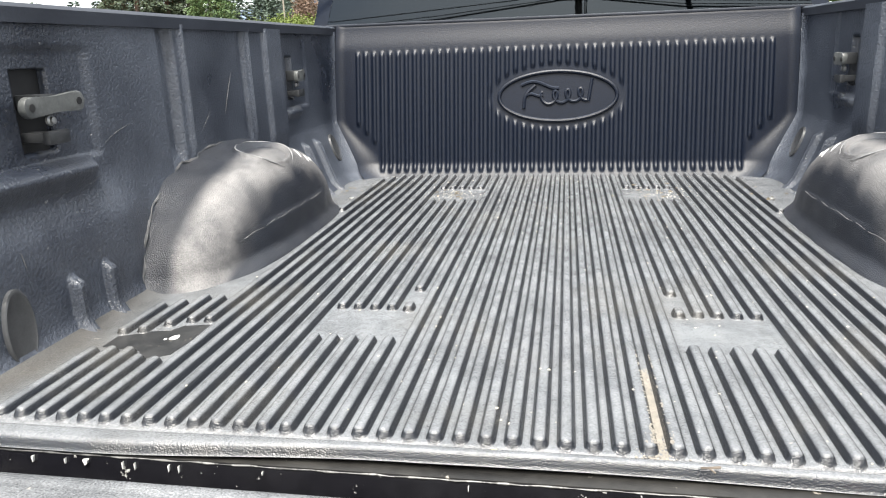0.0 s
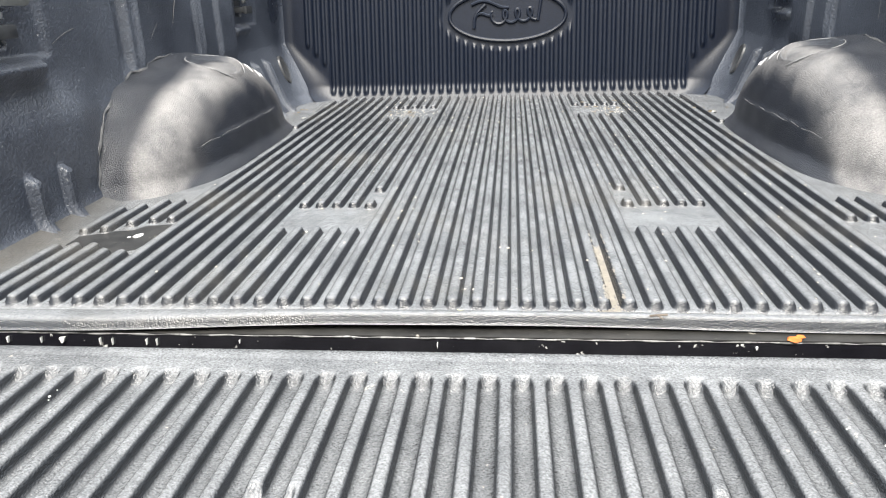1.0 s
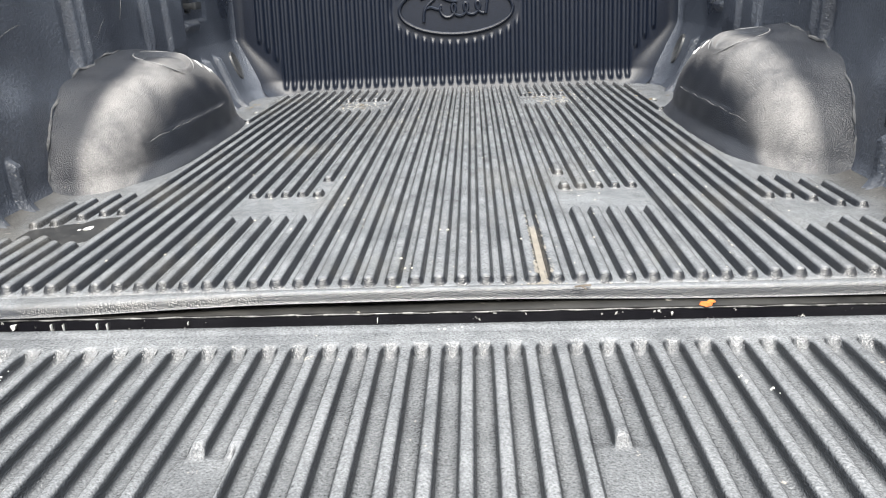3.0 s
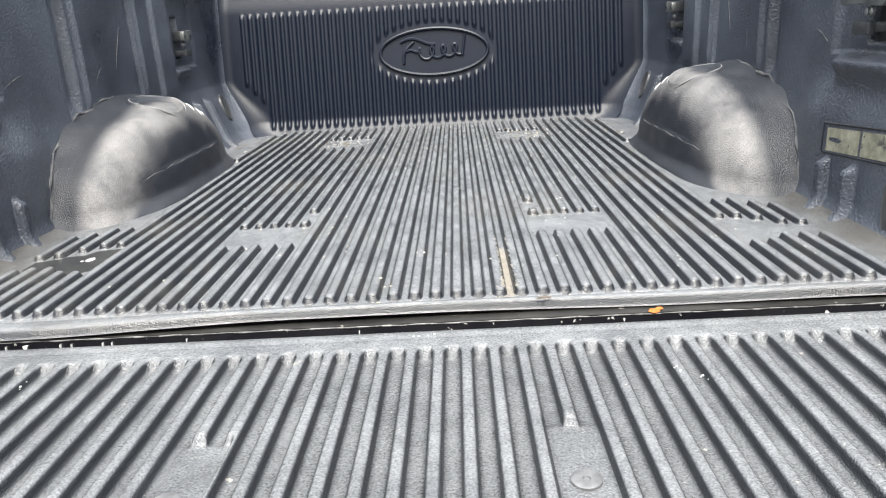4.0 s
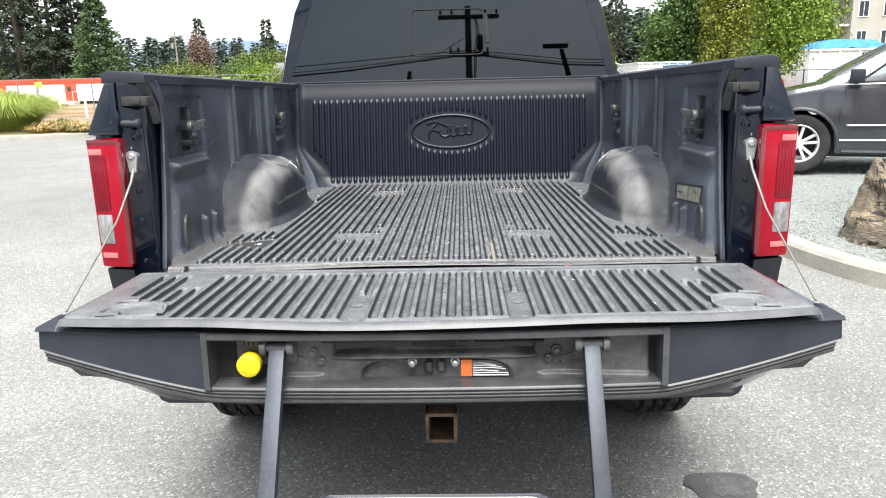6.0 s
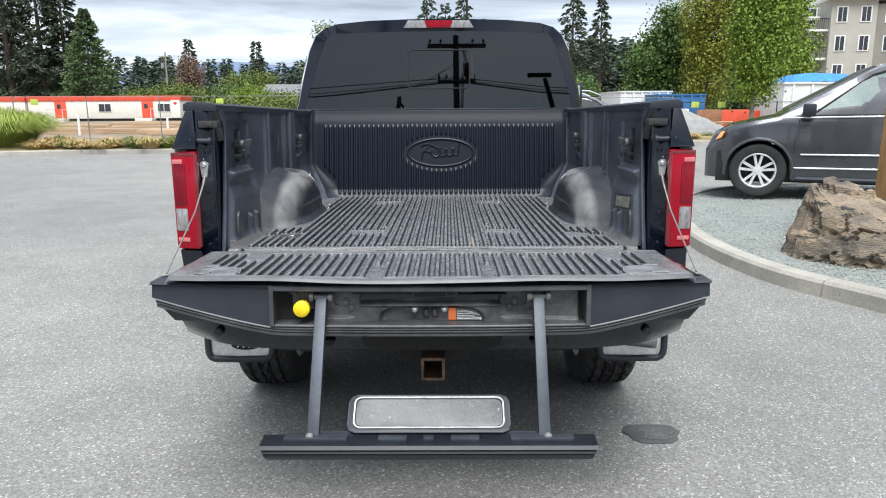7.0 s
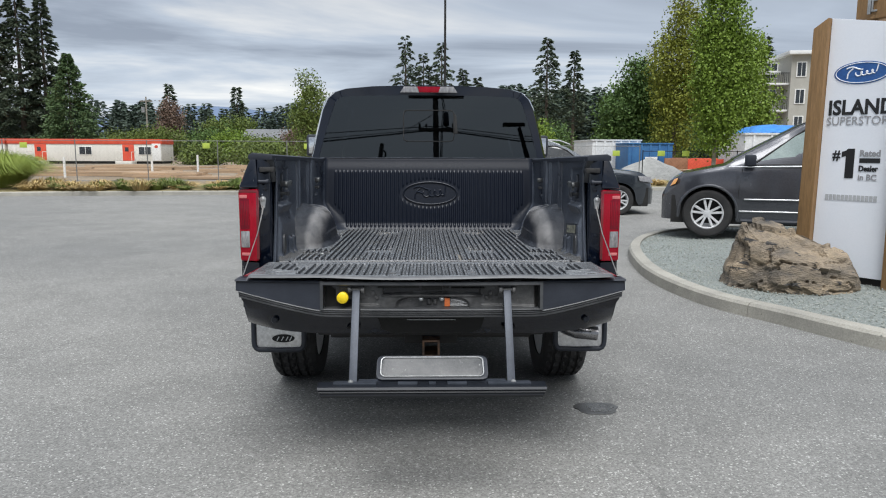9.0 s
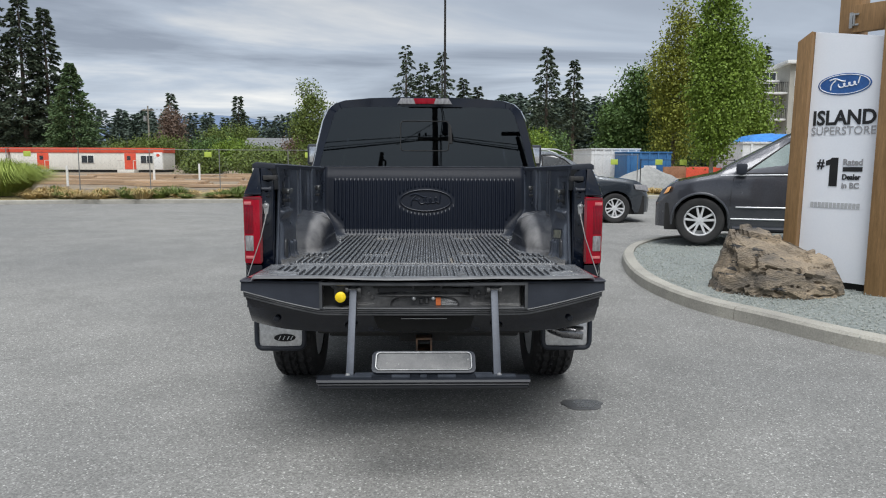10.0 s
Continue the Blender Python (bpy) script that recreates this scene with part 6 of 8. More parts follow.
def kerb_run(line, height, width, piece, label, side=1):
    """Concrete kerb stones along a line; the line is their outer foot, side says where the top lies."""
    kerb = tagged(new("kerb"), label, "kerb", kind="structure")
    length, cuts, cur = 0.0, [], [line[0]]
    for a, b in zip(line, line[1:]):
        cur.append(b)
        length += (b - a).length
        if length > piece:
            cuts.append(cur)
            cur, length = [b], 0.0
    if len(cur) > 1:
        cuts.append(cur)
    prof = [(0.0, -0.02), (0.012, height * 0.8), (0.035, height), (width, height + 0.004), (width, -0.02)]
    for seg in cuts:
        bm = bmesh.new()
        rings = []
        for i, p in enumerate(seg):
            d = (seg[min(i + 1, len(seg) - 1)] - seg[max(i - 1, 0)]).normalized()
            nrm = Vector((-d.y, d.x, 0)) * side
            e = d * (0.004 if i == 0 else -0.004 if i == len(seg) - 1 else 0)
            rings.append([bm.verts.new(p + e + nrm * u + Vector((0, 0, z))) for u, z in prof])
        for a, b in zip(rings, rings[1:]):
            for k in range(len(prof) - 1):
                bm.faces.new([a[k], a[k + 1], b[k + 1], b[k]])
        bm.faces.new(rings[0])
        bm.faces.new(rings[-1][::-1])
        part("kerb_stone", bm, CONCRETE, kerb, angle=35)
    return kerb


isle = bowed([(9.0, -4.2, 0), (6.2, -2.0, 0), (4.45, 0.0, 0), (3.45, 1.20, 0), (2.97, 2.13, 0), (2.63, 2.88, 0), (2.50, 3.9, 0), (2.60, 5.04, 0), (2.92, 6.40, 0), (3.45, 7.55, 0), (4.3, 8.45, 0), (6.0, 9.1, 0), (10, 9.6, 0), (20, 10.0, 0)], 8)
kerb_run(isle, 0.125, 0.16, 2.2, "weathered concrete kerb round the gravel island", side=-1)
bm = bmesh.new()
inner_line = []
for i, p in enumerate(isle):
    d = (isle[min(i + 1, len(isle) - 1)] - isle[max(i - 1, 0)]).normalized()
    inner_line.append(p + Vector((d.y, -d.x, 0)) * 0.155)
core = Vector((9.0, 4.0, 0.115))
rings = []
for f in np.linspace(0, 1, 26):
    rings.append([bm.verts.new((q.x + (core.x - q.x) * f, q.y + (core.y - q.y) * f, 0.100 + 0.062 * min(1, f * 3) + 0.012 * noise.noise(Vector((q.x * 3 + f * 9, q.y * 3, f * 20))))) for q in inner_line])
for a, b in zip(rings, rings[1:]):
    for k in range(len(a) - 1):
        bm.faces.new([a[k], a[k + 1], b[k + 1], b[k]])
tagged(part("gravel_bed", bm, GRAVEL), "greenish grey crushed gravel on the island", "gravel", kind="structure")

# loose stones on the gravel near the kerb and rock
rng = np.random.default_rng(5)
vs, fs = [], []
octa = np.array([(1, 0, 0), (-1, 0, 0), (0, 1, 0), (0, -1, 0), (0, 0, 1), (0, 0, -1)], float)
of = [(0, 2, 4), (2, 1, 4), (1, 3, 4), (3, 0, 4), (2, 0, 5), (1, 2, 5), (3, 1, 5), (0, 3, 5)]
line2 = [(q.x, q.y) for q in inner_line]
for k in range(14000):
    i = rng.integers(10, len(line2) - 14)
    f = rng.random() ** 1.4 * 0.55
    x = line2[i][0] + (core.x - line2[i][0]) * f + rng.normal(0, 0.08)
    y = line2[i][1] + (core.y - line2[i][1]) * f + rng.normal(0, 0.12)
    near = min((x - a) ** 2 + (y - b) ** 2 for a, b in line2[max(0, i - 6):i + 7])
    if near < 0.0009 or f < 0.004:
        continue
    sz = rng.uniform(0.005, 0.013)
    M = octa * (sz * rng.uniform(0.6, 1.2, 3)) @ np.array(Euler(rng.uniform(0, 6, 3)).to_matrix()).T + (x, y, 0.106 + 0.062 * min(1, f * 3))
    fs += [[len(vs) + j for j in t] for t in of]
    vs += M.tolist()
me = bpy.data.meshes.new("gravel_stones")
me.from_pydata(vs, [], fs)
me.materials.append(foliage("loose_gravel", (0.20, 0.225, 0.21), (0.42, 0.43, 0.39), 3))
tagged(new("gravel_stones", me), "loose greenish grey gravel stones", "gravel", kind="stuff")

# damp patch on the asphalt
bm = bmesh.new()
prism(bm, [(0.945 + (0.118 + 0.015 * math.sin(3 * a) + 0.008 * math.sin(11 * a)) * math.cos(a), 0.200 + (0.110 + 0.02 * math.cos(2 * a)) * math.sin(a)) for a in np.linspace(0, 2 * math.pi, 36)[:-1]], "z", -0.01, 0.004)
damp = tagged(part("damp_patch", bm, WET, smooth=False), "dark damp patch with shallow water on the asphalt", "puddle", kind="structure")
bm = bmesh.new()
prism(bm, [(0.962 + (0.072 + 0.010 * math.sin(3 * a + 1) + 0.006 * math.sin(9 * a)) * math.cos(a), 0.200 + (0.072 + 0.012 * math.cos(2 * a) + 0.005 * math.sin(8 * a)) * math.sin(a)) for a in np.linspace(0, 2 * math.pi, 48)[:-1]], "z", -0.01, 0.0055)
part("water_film", bm, surface("standing_water", (0.045, 0.045, 0.044), (0.10, 0.10, 0.095), 30, (0.14, 0.40), bump=0.7, bscale=95, depth=0.004, fleck=((0.15, 0.15, 0.14), 0.10, 95), spec=0.6), damp, "shallow standing water", smooth=False)

# ---- rock ----
bm = bmesh.new()
for p in ((-0.54, -0.20, -0.1), (-0.20, -0.36, -0.1), (0.30, -0.38, -0.1), (0.60, -0.14, -0.1), (-0.66, 0.10, -0.1), (-0.3, 0.40, -0.1), (0.3, 0.36, -0.1), (0.62, 0.14, -0.1),
          (-0.36, -0.17, 0.43), (-0.11, -0.31, 0.36), (0.26, -0.34, 0.29), (0.60, -0.14, 0.20), (-0.45, 0.06, 0.66), (-0.27, 0.13, 0.69), (0.13, 0.18, 0.56), (0.50, 0.14, 0.37), (0.64, 0.0, 0.10), (-0.02, -0.42, 0.06)):
    bm.verts.new(p)
bmesh.ops.convex_hull(bm, input=bm.verts)
bmesh.ops.subdivide_edges(bm, edges=bm.edges[:], cuts=5, use_grid_fill=True)
bmesh.ops.triangulate(bm, faces=bm.faces[:])
bmesh.ops.subdivide_edges(bm, edges=bm.edges[:], cuts=2, use_grid_fill=True)
bm.normal_update()
moves = []
for v in bm.verts:
    w = v.co
    n1 = noise.noise(w * 2.6 + Vector((3, 1, 7)))
    lay = w.z + 0.28 * w.x + 0.10 * n1
    crack = abs(noise.noise(Vector((w.x * 2.2 + 4, w.y * 2.2, lay * 7))))
    chip = noise.cell(Vector((w.x * 3 + n1, w.y * 3, lay * 9)))
    fine = noise.noise(w * 22)
    moves.append(v.normal * (0.016 * n1 - 0.045 * max(0, 0.06 - crack) / 0.06 + 0.030 * (chip - 0.5) + 0.007 * fine))
for v, d in zip(bm.verts, moves):
    v.co += d
rock = part("boulder", bm, ROCK, angle=16)
rock.matrix_basis = pose(3.56, 3.17, 0.10, 0, 0, -28)
tagged(rock, "brown and grey layered boulder on the gravel", "rock")

# ---- dealer sign ----
sign = tagged(new("roadside_sign"), "tall white sign board between stained timber posts", "sign")
sign.matrix_basis = pose(4.01, 3.55, 0.0, 0, 0, -54)
SW = 0.705
bm = bmesh.new()
prism(bm, [(0.0, 0.22), (SW, 0.22), (SW + 0.012, 2.635), (0.028, 2.765)], "y", -0.012, 0.012, 0.002)
part("board", bm, WHITE, sign, "white printed board", smooth=False)
bm = bmesh.new()
prism(bm, [(-0.145, 0.0), (-0.006, 0.0), (0.024, 2.765), (-0.115, 2.675)], "y", -0.085, 0.085, 0.005)
part("post", bm, TIMBER, sign, "brown stained timber post")
bm = bmesh.new()
hexa(bm, [(SW + 0.003, -0.10, 0.0), (SW + 0.20, -0.10, 0.0), (SW + 0.20, 0.10, 0.0), (SW + 0.003, 0.10, 0.0), (SW + 0.003, -0.10, 2.9), (SW + 0.20, -0.10, 2.9), (SW + 0.20, 0.10, 2.9), (SW + 0.003, 0.10, 2.9)], 0.006)
part("post", bm, TIMBER, sign, "brown stained timber post")
bm = bmesh.new()
box(bm, 0.20, 0.40, 0.10, 0.30, 0.0, 4.2, 0.006)
part("post", bm, TIMBER, sign, "brown stained timber post")
bm = bmesh.new()
box(bm, 0.36, 0.90, 0.03, 0.12, 2.72, 2.98, 0.006)
part("beam", bm, TIMBER, sign)
bm = bmesh.new()
for z in (2.78, 2.88):
    box(bm, 0.335, 0.42, 0.012, 0.028, z, z + 0.018, 0.002)
box(bm, 0.335, 0.365, 0.008, 0.028, 2.76, 2.91, 0.002)
box(bm, 0.372, 0.386, 0.004, 0.028, 2.78, 2.90, 0.002)
part("bracket", bm, GALV, sign, "galvanised bracket")
# dark strip added below the board, drawn for the shadow there
bm = bmesh.new()
box(bm, 0.03, SW - 0.01, 0.02, 0.06, 0.05, 0.22)
part("shadow_board", bm, DARK, sign)
bm = bmesh.new()
prism(bm, oval(0.345, 2.215, 0.255, 0.108, 48), "y", -0.0165, -0.011)
part("emblem", bm, BLUEINK, sign, "blue oval emblem", smooth=False)
for pts, r in ((oval(0.345, 2.215, 0.238, 0.095, 48) + [(0.345 + 0.238, 2.215)], 0.004),
               ([(0.295 + 0.17 * u - 0.016 * math.sin(7 * math.pi * u), 2.200 + 0.018 * math.cos(7 * math.pi * u) + 0.02 * u) for u in np.linspace(0, 1, 64)], 0.0065),
               ([(0.205 + 0.15 * u, 2.258 + 0.014 * math.sin(5 * u)) for u in np.linspace(0, 1, 14)], 0.007),
               ([(0.265 - 0.06 * u - 0.014 * math.sin(4 * u), 2.258 - 0.095 * u) for u in np.linspace(0, 1, 14)], 0.007),
               ([(0.490 - 0.014 * u, 2.285 - 0.07 * u) for u in np.linspace(0, 1, 8)], 0.0065)):
    bm = bmesh.new()
    tube(bm, [(x, -0.0175, z) for x, z in pts], r, 6)
    part("emblem_stroke", bm, WHITE, sign)


def line_of(text, x, z, w, size, mat, bold=0.0):
    return writing(text, size, Matrix.Translation((x, -0.0165, z)) @ pose(0, 0, 0, 90), mat, sign, bold, w)


line_of("ISLAND", 0.065, 1.820, 0.60, 0.20, BLACKINK, 0.006)
line_of("SUPERSTORE", 0.055, 1.718, 0.615, 0.115, GREYINK)
line_of("#", 0.135, 1.378, 0.075, 0.14, BLACKINK, 0.003)
bm = bmesh.new()
prism(bm, [(0.262, 1.195), (0.342, 1.195), (0.342, 1.485), (0.278, 1.485), (0.262, 1.468), (0.222, 1.453), (0.222, 1.401), (0.262, 1.413)], "y", -0.0165, -0.012)
part("numeral_one", bm, BLACKINK, sign, "bold black figure 1", smooth=False)
line_of("Rated", 0.390, 1.412, 0.185, 0.085, GREYINK, 0.003)
line_of("Dealer", 0.390, 1.267, 0.175, 0.075, BLACKINK, 0.003)
line_of("in BC", 0.390, 1.180, 0.165, 0.080, GREYINK, 0.002)
bm = bmesh.new()
box(bm, 0.390, 0.575, -0.0165, -0.012, 1.347, 1.392, 0.0)
part("text_bar", bm, BLACKINK, sign, smooth=False)
bm = bmesh.new()
for k in range(13):
    box(bm, 0.095 + 0.0375 * k, 0.125 + 0.0375 * k, -0.0165, -0.012, 0.972, 1.028)
part("text_bar", bm, surface("light_grey_ink", (0.42, 0.43, 0.44), (0.50, 0.51, 0.52), 4, (0.4, 0.5), bump=0), sign, smooth=False)


# ---- cars ----
# opaque panes; daylight seen through the glass is put into their pale colour
CABGLASS = surface("daylit_car_window", (0.16, 0.205, 0.195), (0.31, 0.37, 0.35), 2.2, (0.04, 0.08), bump=0.0, coat=1.0)

def lerp(tab, v):
    return float(np.interp(v, [a for a, _ in tab], [b for _, b in tab]))


def car(name, label, length, half_w, top, belt, arches, r_arch, paint, side_glass, wheel_r, glass_mat=WINDOW, rails=False, trim=True):
    """A car whose nose is at x = 0 and whose body runs to +x."""
    thing = tagged(new(name), label, "car")
    bm = bmesh.new()
    sts = sorted(set(np.round(np.concatenate([np.linspace(0, length, 60)] + [np.linspace(a - r_arch, a + r_arch, 25) for a in arches]), 3)))
    sects = []
    for x in sts:
        zt, zb = lerp(top, x), 0.24
        for a in arches:
            if abs(x - a) < r_arch:
                zb = max(zb, wheel_r + math.sqrt(r_arch ** 2 - (x - a) ** 2) * 1.0)
        end = min(x, length - x)
        pinch = 0.30 * max(0, 1 - end / 0.62) ** 2.0
        z_b = min(lerp(belt, x), zt - 0.01)
        pts = []
        for w in (0.0, 0.15, 0.35, 0.6, 0.85, 1.0):
            z = zb + (z_b - zb) * w
            pts.append((half_w * (1 - 0.05 * abs((z - 0.72) / 0.45) ** 2) - pinch, z))
        yb = pts[-1][0]
        rise = zt - z_b
        lean = min(1.0, rise / 0.55) * 0.24
        for w in (0.5, 0.85, 0.97):
            pts.append((yb - 0.02 - lean * w, z_b + rise * w))
        pts.append((max(0.25, yb - lean - 0.12), zt + 0.004))
        pts.append((0.0, zt + 0.02))
        ring_ = [bm.verts.new((x, -y, z)) for y, z in pts] + [bm.verts.new((x, y, z)) for y, z in pts[-2::-1]]
        sects.append(ring_)
    for a, b in zip(sects, sects[1:]):
        for k in range(len(a) - 1):
            bm.faces.new([a[k], a[k + 1], b[k + 1], b[k]])
    bm.faces.new(sects[0])
    bm.faces.new(sects[-1][::-1])
    body = part("body", bm, paint, thing, "glossy painted body", angle=55)
    bm = bmesh.new()
    box(bm, 0.15, length - 0.15, -half_w + 0.14, half_w - 0.14, 0.20, 0.62)
    part("underbody", bm, DARK, thing)

    def wall_y(x, z):
        zt, z_b = lerp(top, x), lerp(belt, x)
        yb = half_w * (1 - 0.05 * abs((z_b - 0.72) / 0.45) ** 2)
        if z <= z_b:
            return half_w * (1 - 0.05 * abs((z - 0.72) / 0.45) ** 2)
        rise = zt - z_b
        return yb - 0.02 - min(1.0, rise / 0.55) * 0.24 * (z - z_b) / rise

    for s in (-1, 1):
        for poly in side_glass:
            bm = bmesh.new()
            a = [bm.verts.new((x, s * (wall_y(x, z) + 0.006), z)) for x, z in poly]
            b = [bm.verts.new((x, s * (wall_y(x, z) - 0.02), z)) for x, z in poly]
            bm.faces.new(a)
            bm.faces.new(b[::-1])
            for k in range(len(a)):
                bm.faces.new([a[k], a[(k + 1) % len(a)], b[(k + 1) % len(a)], b[k]])
            pane = part("side_window", bm, glass_mat, thing, smooth=False)
            bm = bmesh.new()
            loop_ = list(poly) + [poly[0]]
            for (xa, za), (xb, zb) in zip(loop_, loop_[1:]):
                tube(bm, [(x, s * (wall_y(x, z) + 0.006), z) for x, z in [(xa + (xb - xa) * k / 6, za + (zb - za) * k / 6) for k in range(7)]], 0.016, 6)
            part("window_gasket", bm, DARK, pane)
        for a in arches:
            w = wheel(thing, a, s * (half_w - 0.115), wheel_r, wheel_r, 0.215, 1, 5)
            w.matrix_basis = Matrix.Translation((a, s * (half_w - 0.115), wheel_r)) @ pose(0, 0, 0, -90 * s)
        lines = []
        if trim:
            for z0, z1, x0, x1 in trim:
                bm = bmesh.new()
                tube(bm, [(x, s * (wall_y(x, z0 + (z1 - z0) * (x - x0) / (x1 - x0)) + 0.006), z0 + (z1 - z0) * (x - x0) / (x1 - x0)) for x in np.linspace(x0, x1, 8)], 0.011, 6)
                part("side_moulding", bm, SILVERP, thing, "bright side moulding")
    return thing, wall_y


def car_bits(thing, wall_y, handles, mirror_at, head, tail, lamp_mat, seams):
    for s in (-1, 1):
        for x, z in handles:
            bm = bmesh.new()
            y = wall_y(x, z)
            tube(bm, [(x - 0.10, s * (y + 0.0), z), (x - 0.08, s * (y + 0.022), z), (x + 0.08, s * (y + 0.022), z + 0.004), (x + 0.10, s * y, z + 0.004)], 0.012, 6)
            part("door_handle", bm, TRIM, thing, "dark door handle")
        x, z = mirror_at
        bm = bmesh.new()
        y = wall_y(x, z)
        box(bm, x - 0.08, x + 0.07, s * (y + 0.05), s * (y + 0.22), z, z + 0.16, 0.03)
        tube(bm, [(x, s * (y - 0.02), z + 0.02), (x, s * (y + 0.08), z + 0.04)], 0.025, 6)
        part("door_mirror", bm, TRIM, thing, "dark door mirror")
        x0, x1, z0, z1 = head
        bm = bmesh.new()
        hexa(bm, [(x0, s * 0.60, z0), (x0 + 0.04, s * 0.82, z0 + 0.02), (x1, s * 0.93, z0 + 0.06), (x1, s * 0.6, z0 + 0.06), (x0 + 0.06, s * 0.60, z1 - 0.03), (x0 + 0.1, s * 0.80, z1 - 0.02), (x1 + 0.04, s * 0.91, z1), (x1, s * 0.6, z1)], 0.01)
        part("headlamp", bm, lamp_mat, thing, "headlamp lens")
        x0, x1, z0, z1 = tail
        bm = bmesh.new()
        box(bm, x0, x1, s * 0.66, s * 0.905, z0, z1, 0.02)
        part("rear_lamp", bm, RED, thing, "red rear lamp")
        for pts in seams:
            bm = bmesh.new()
            tube(bm, [(x, s * (wall_y(x, z) + 0.0005), z) for x, z in pts], 0.005, 5)
            part("door_seam", bm, DARK, thing)


van, wy = car("minivan", "dark grey minivan parked on the gravel island", 5.14, 1.0,
              [(0, 0.62), (0.06, 0.80), (0.30, 0.955), (0.90, 1.085), (1.00, 1.15), (1.98, 1.70), (2.30, 1.775), (3.4, 1.82), (4.5, 1.78), (4.85, 1.60), (5.05, 1.15), (5.14, 0.6)],
              [(0, 0.60), (0.30, 0.92), (1.0, 1.05), (1.6, 1.075), (3.5, 1.12), (4.9, 1.16), (5.14, 0.6)], (0.68, 3.76), 0.41, GREYPAINT,
              [[(1.26, 1.085), (2.62, 1.115), (2.62, 1.68), (2.20, 1.68), (1.95, 1.60)], [(2.70, 1.16), (3.66, 1.18), (3.66, 1.63), (2.70, 1.61)], [(3.74, 1.185), (4.7, 1.20), (4.6, 1.60), (3.74, 1.63)]], 0.358, CABGLASS,
              trim=[(1.058, 1.135, 0.95, 4.75), (0.585, 0.60, 1.18, 3.55), (0.405, 0.42, 1.12, 3.55)])
car_bits(van, wy, [(2.45, 0.93), (2.95, 0.94)], (1.24, 1.085), (0.08, 0.20, 0.735, 0.885), (4.93, 5.10, 0.85, 1.25), AMBER,
         [[(1.12, 0.34), (1.10, 0.7), (1.14, 1.04)], [(2.66, 0.34), (2.66, 1.14)]])
for s in (-1, 1):
    for a_ in (0.68, 3.76):
        bm = bmesh.new()
        arc = [(a_ + 0.425 * math.cos(radians(q)), 0.358 + 0.425 * math.sin(radians(q))) for q in range(-12, 193, 8)]
        tube(bm, [(x, s * (wy(x, z) - 0.004), z) for x, z in arc], 0.022, 8)
        part("arch_lip", bm, GREYPAINT, van)
    bm = bmesh.new()
    tube(bm, [(x, s * 0.955, 0.262) for x in np.linspace(1.15, 3.30, 6)], 0.035, 8)
    part("sill_cladding", bm, TRIM, van, "black plastic sill cladding")
    bm = bmesh.new()
    tube(bm, [(1.02 + 0.98 * u, s * (0.80 - 0.16 * u), 1.155 + 0.57 * u - 0.03 * u * u) for u in np.linspace(0, 1, 9)], 0.024, 8)
    part("roof_pillar", bm, GREYPAINT, van)
bm = bmesh.new()
hexa(bm, [(1.03, -0.78, 1.175), (1.03, 0.78, 1.175), (1.05, 0.78, 1.165), (1.05, -0.78, 1.165), (1.97, -0.62, 1.722), (1.97, 0.62, 1.722), (1.99, 0.62, 1.712), (1.99, -0.62, 1.712)])
part("windscreen", bm, surface("dim_windscreen", (0.012, 0.014, 0.016), (0.024, 0.027, 0.030), 3, (0.25, 0.35), bump=0.0, spec=0.15), van, "dark windscreen", smooth=False)
van.matrix_basis = pose(3.98, 8.06, 0.165, 0, 0, -22)

suv, wy = car("suv", "blue grey sport utility vehicle on the asphalt", 4.55, 0.92,
              [(0, 0.60), (0.05, 0.82), (0.35, 0.98), (1.25, 1.08), (2.0, 1.52), (2.35, 1.64), (3.2, 1.67), (3.95, 1.60), (4.35, 1.20), (4.5, 0.95), (4.55, 0.6)],
              [(0, 0.58), (0.4, 0.92), (1.3, 1.02), (3.0, 1.10), (4.2, 1.16), (4.55, 0.6)], (0.86, 3.56), 0.40, SUVPAINT,
              [[(1.55, 1.07), (2.55, 1.10), (2.55, 1.56), (2.28, 1.56), (2.05, 1.47)], [(2.63, 1.105), (3.40, 1.13), (3.40, 1.56), (2.63, 1.57)], [(3.47, 1.14), (4.0, 1.18), (3.75, 1.48), (3.47, 1.55)]], 0.345,
              trim=[(0.36, 0.36, 1.35, 3.05)])
car_bits(suv, wy, [(2.42, 0.92), (3.25, 0.95)], (1.62, 1.06), (0.02, 0.40, 0.72, 0.90), (4.15, 4.50, 0.92, 1.10), CLEARLENS,
         [[(1.40, 0.36), (1.40, 1.04)], [(2.59, 0.36), (2.59, 1.09)], [(3.30, 0.5), (3.44, 1.1)]])
for s in (-1, 1):
    bm = bmesh.new()
    tube(bm, [(1.95, s * 0.60, 1.60), (2.2, s * 0.62, 1.69), (3.0, s * 0.62, 1.72), (3.75, s * 0.60, 1.66)], 0.016, 6)
    part("roof_rail", bm, SILVERP, suv, "silver roof rail")
suv.matrix_basis = pose(5.25, 13.2, 0.0, 0, 0, 180)


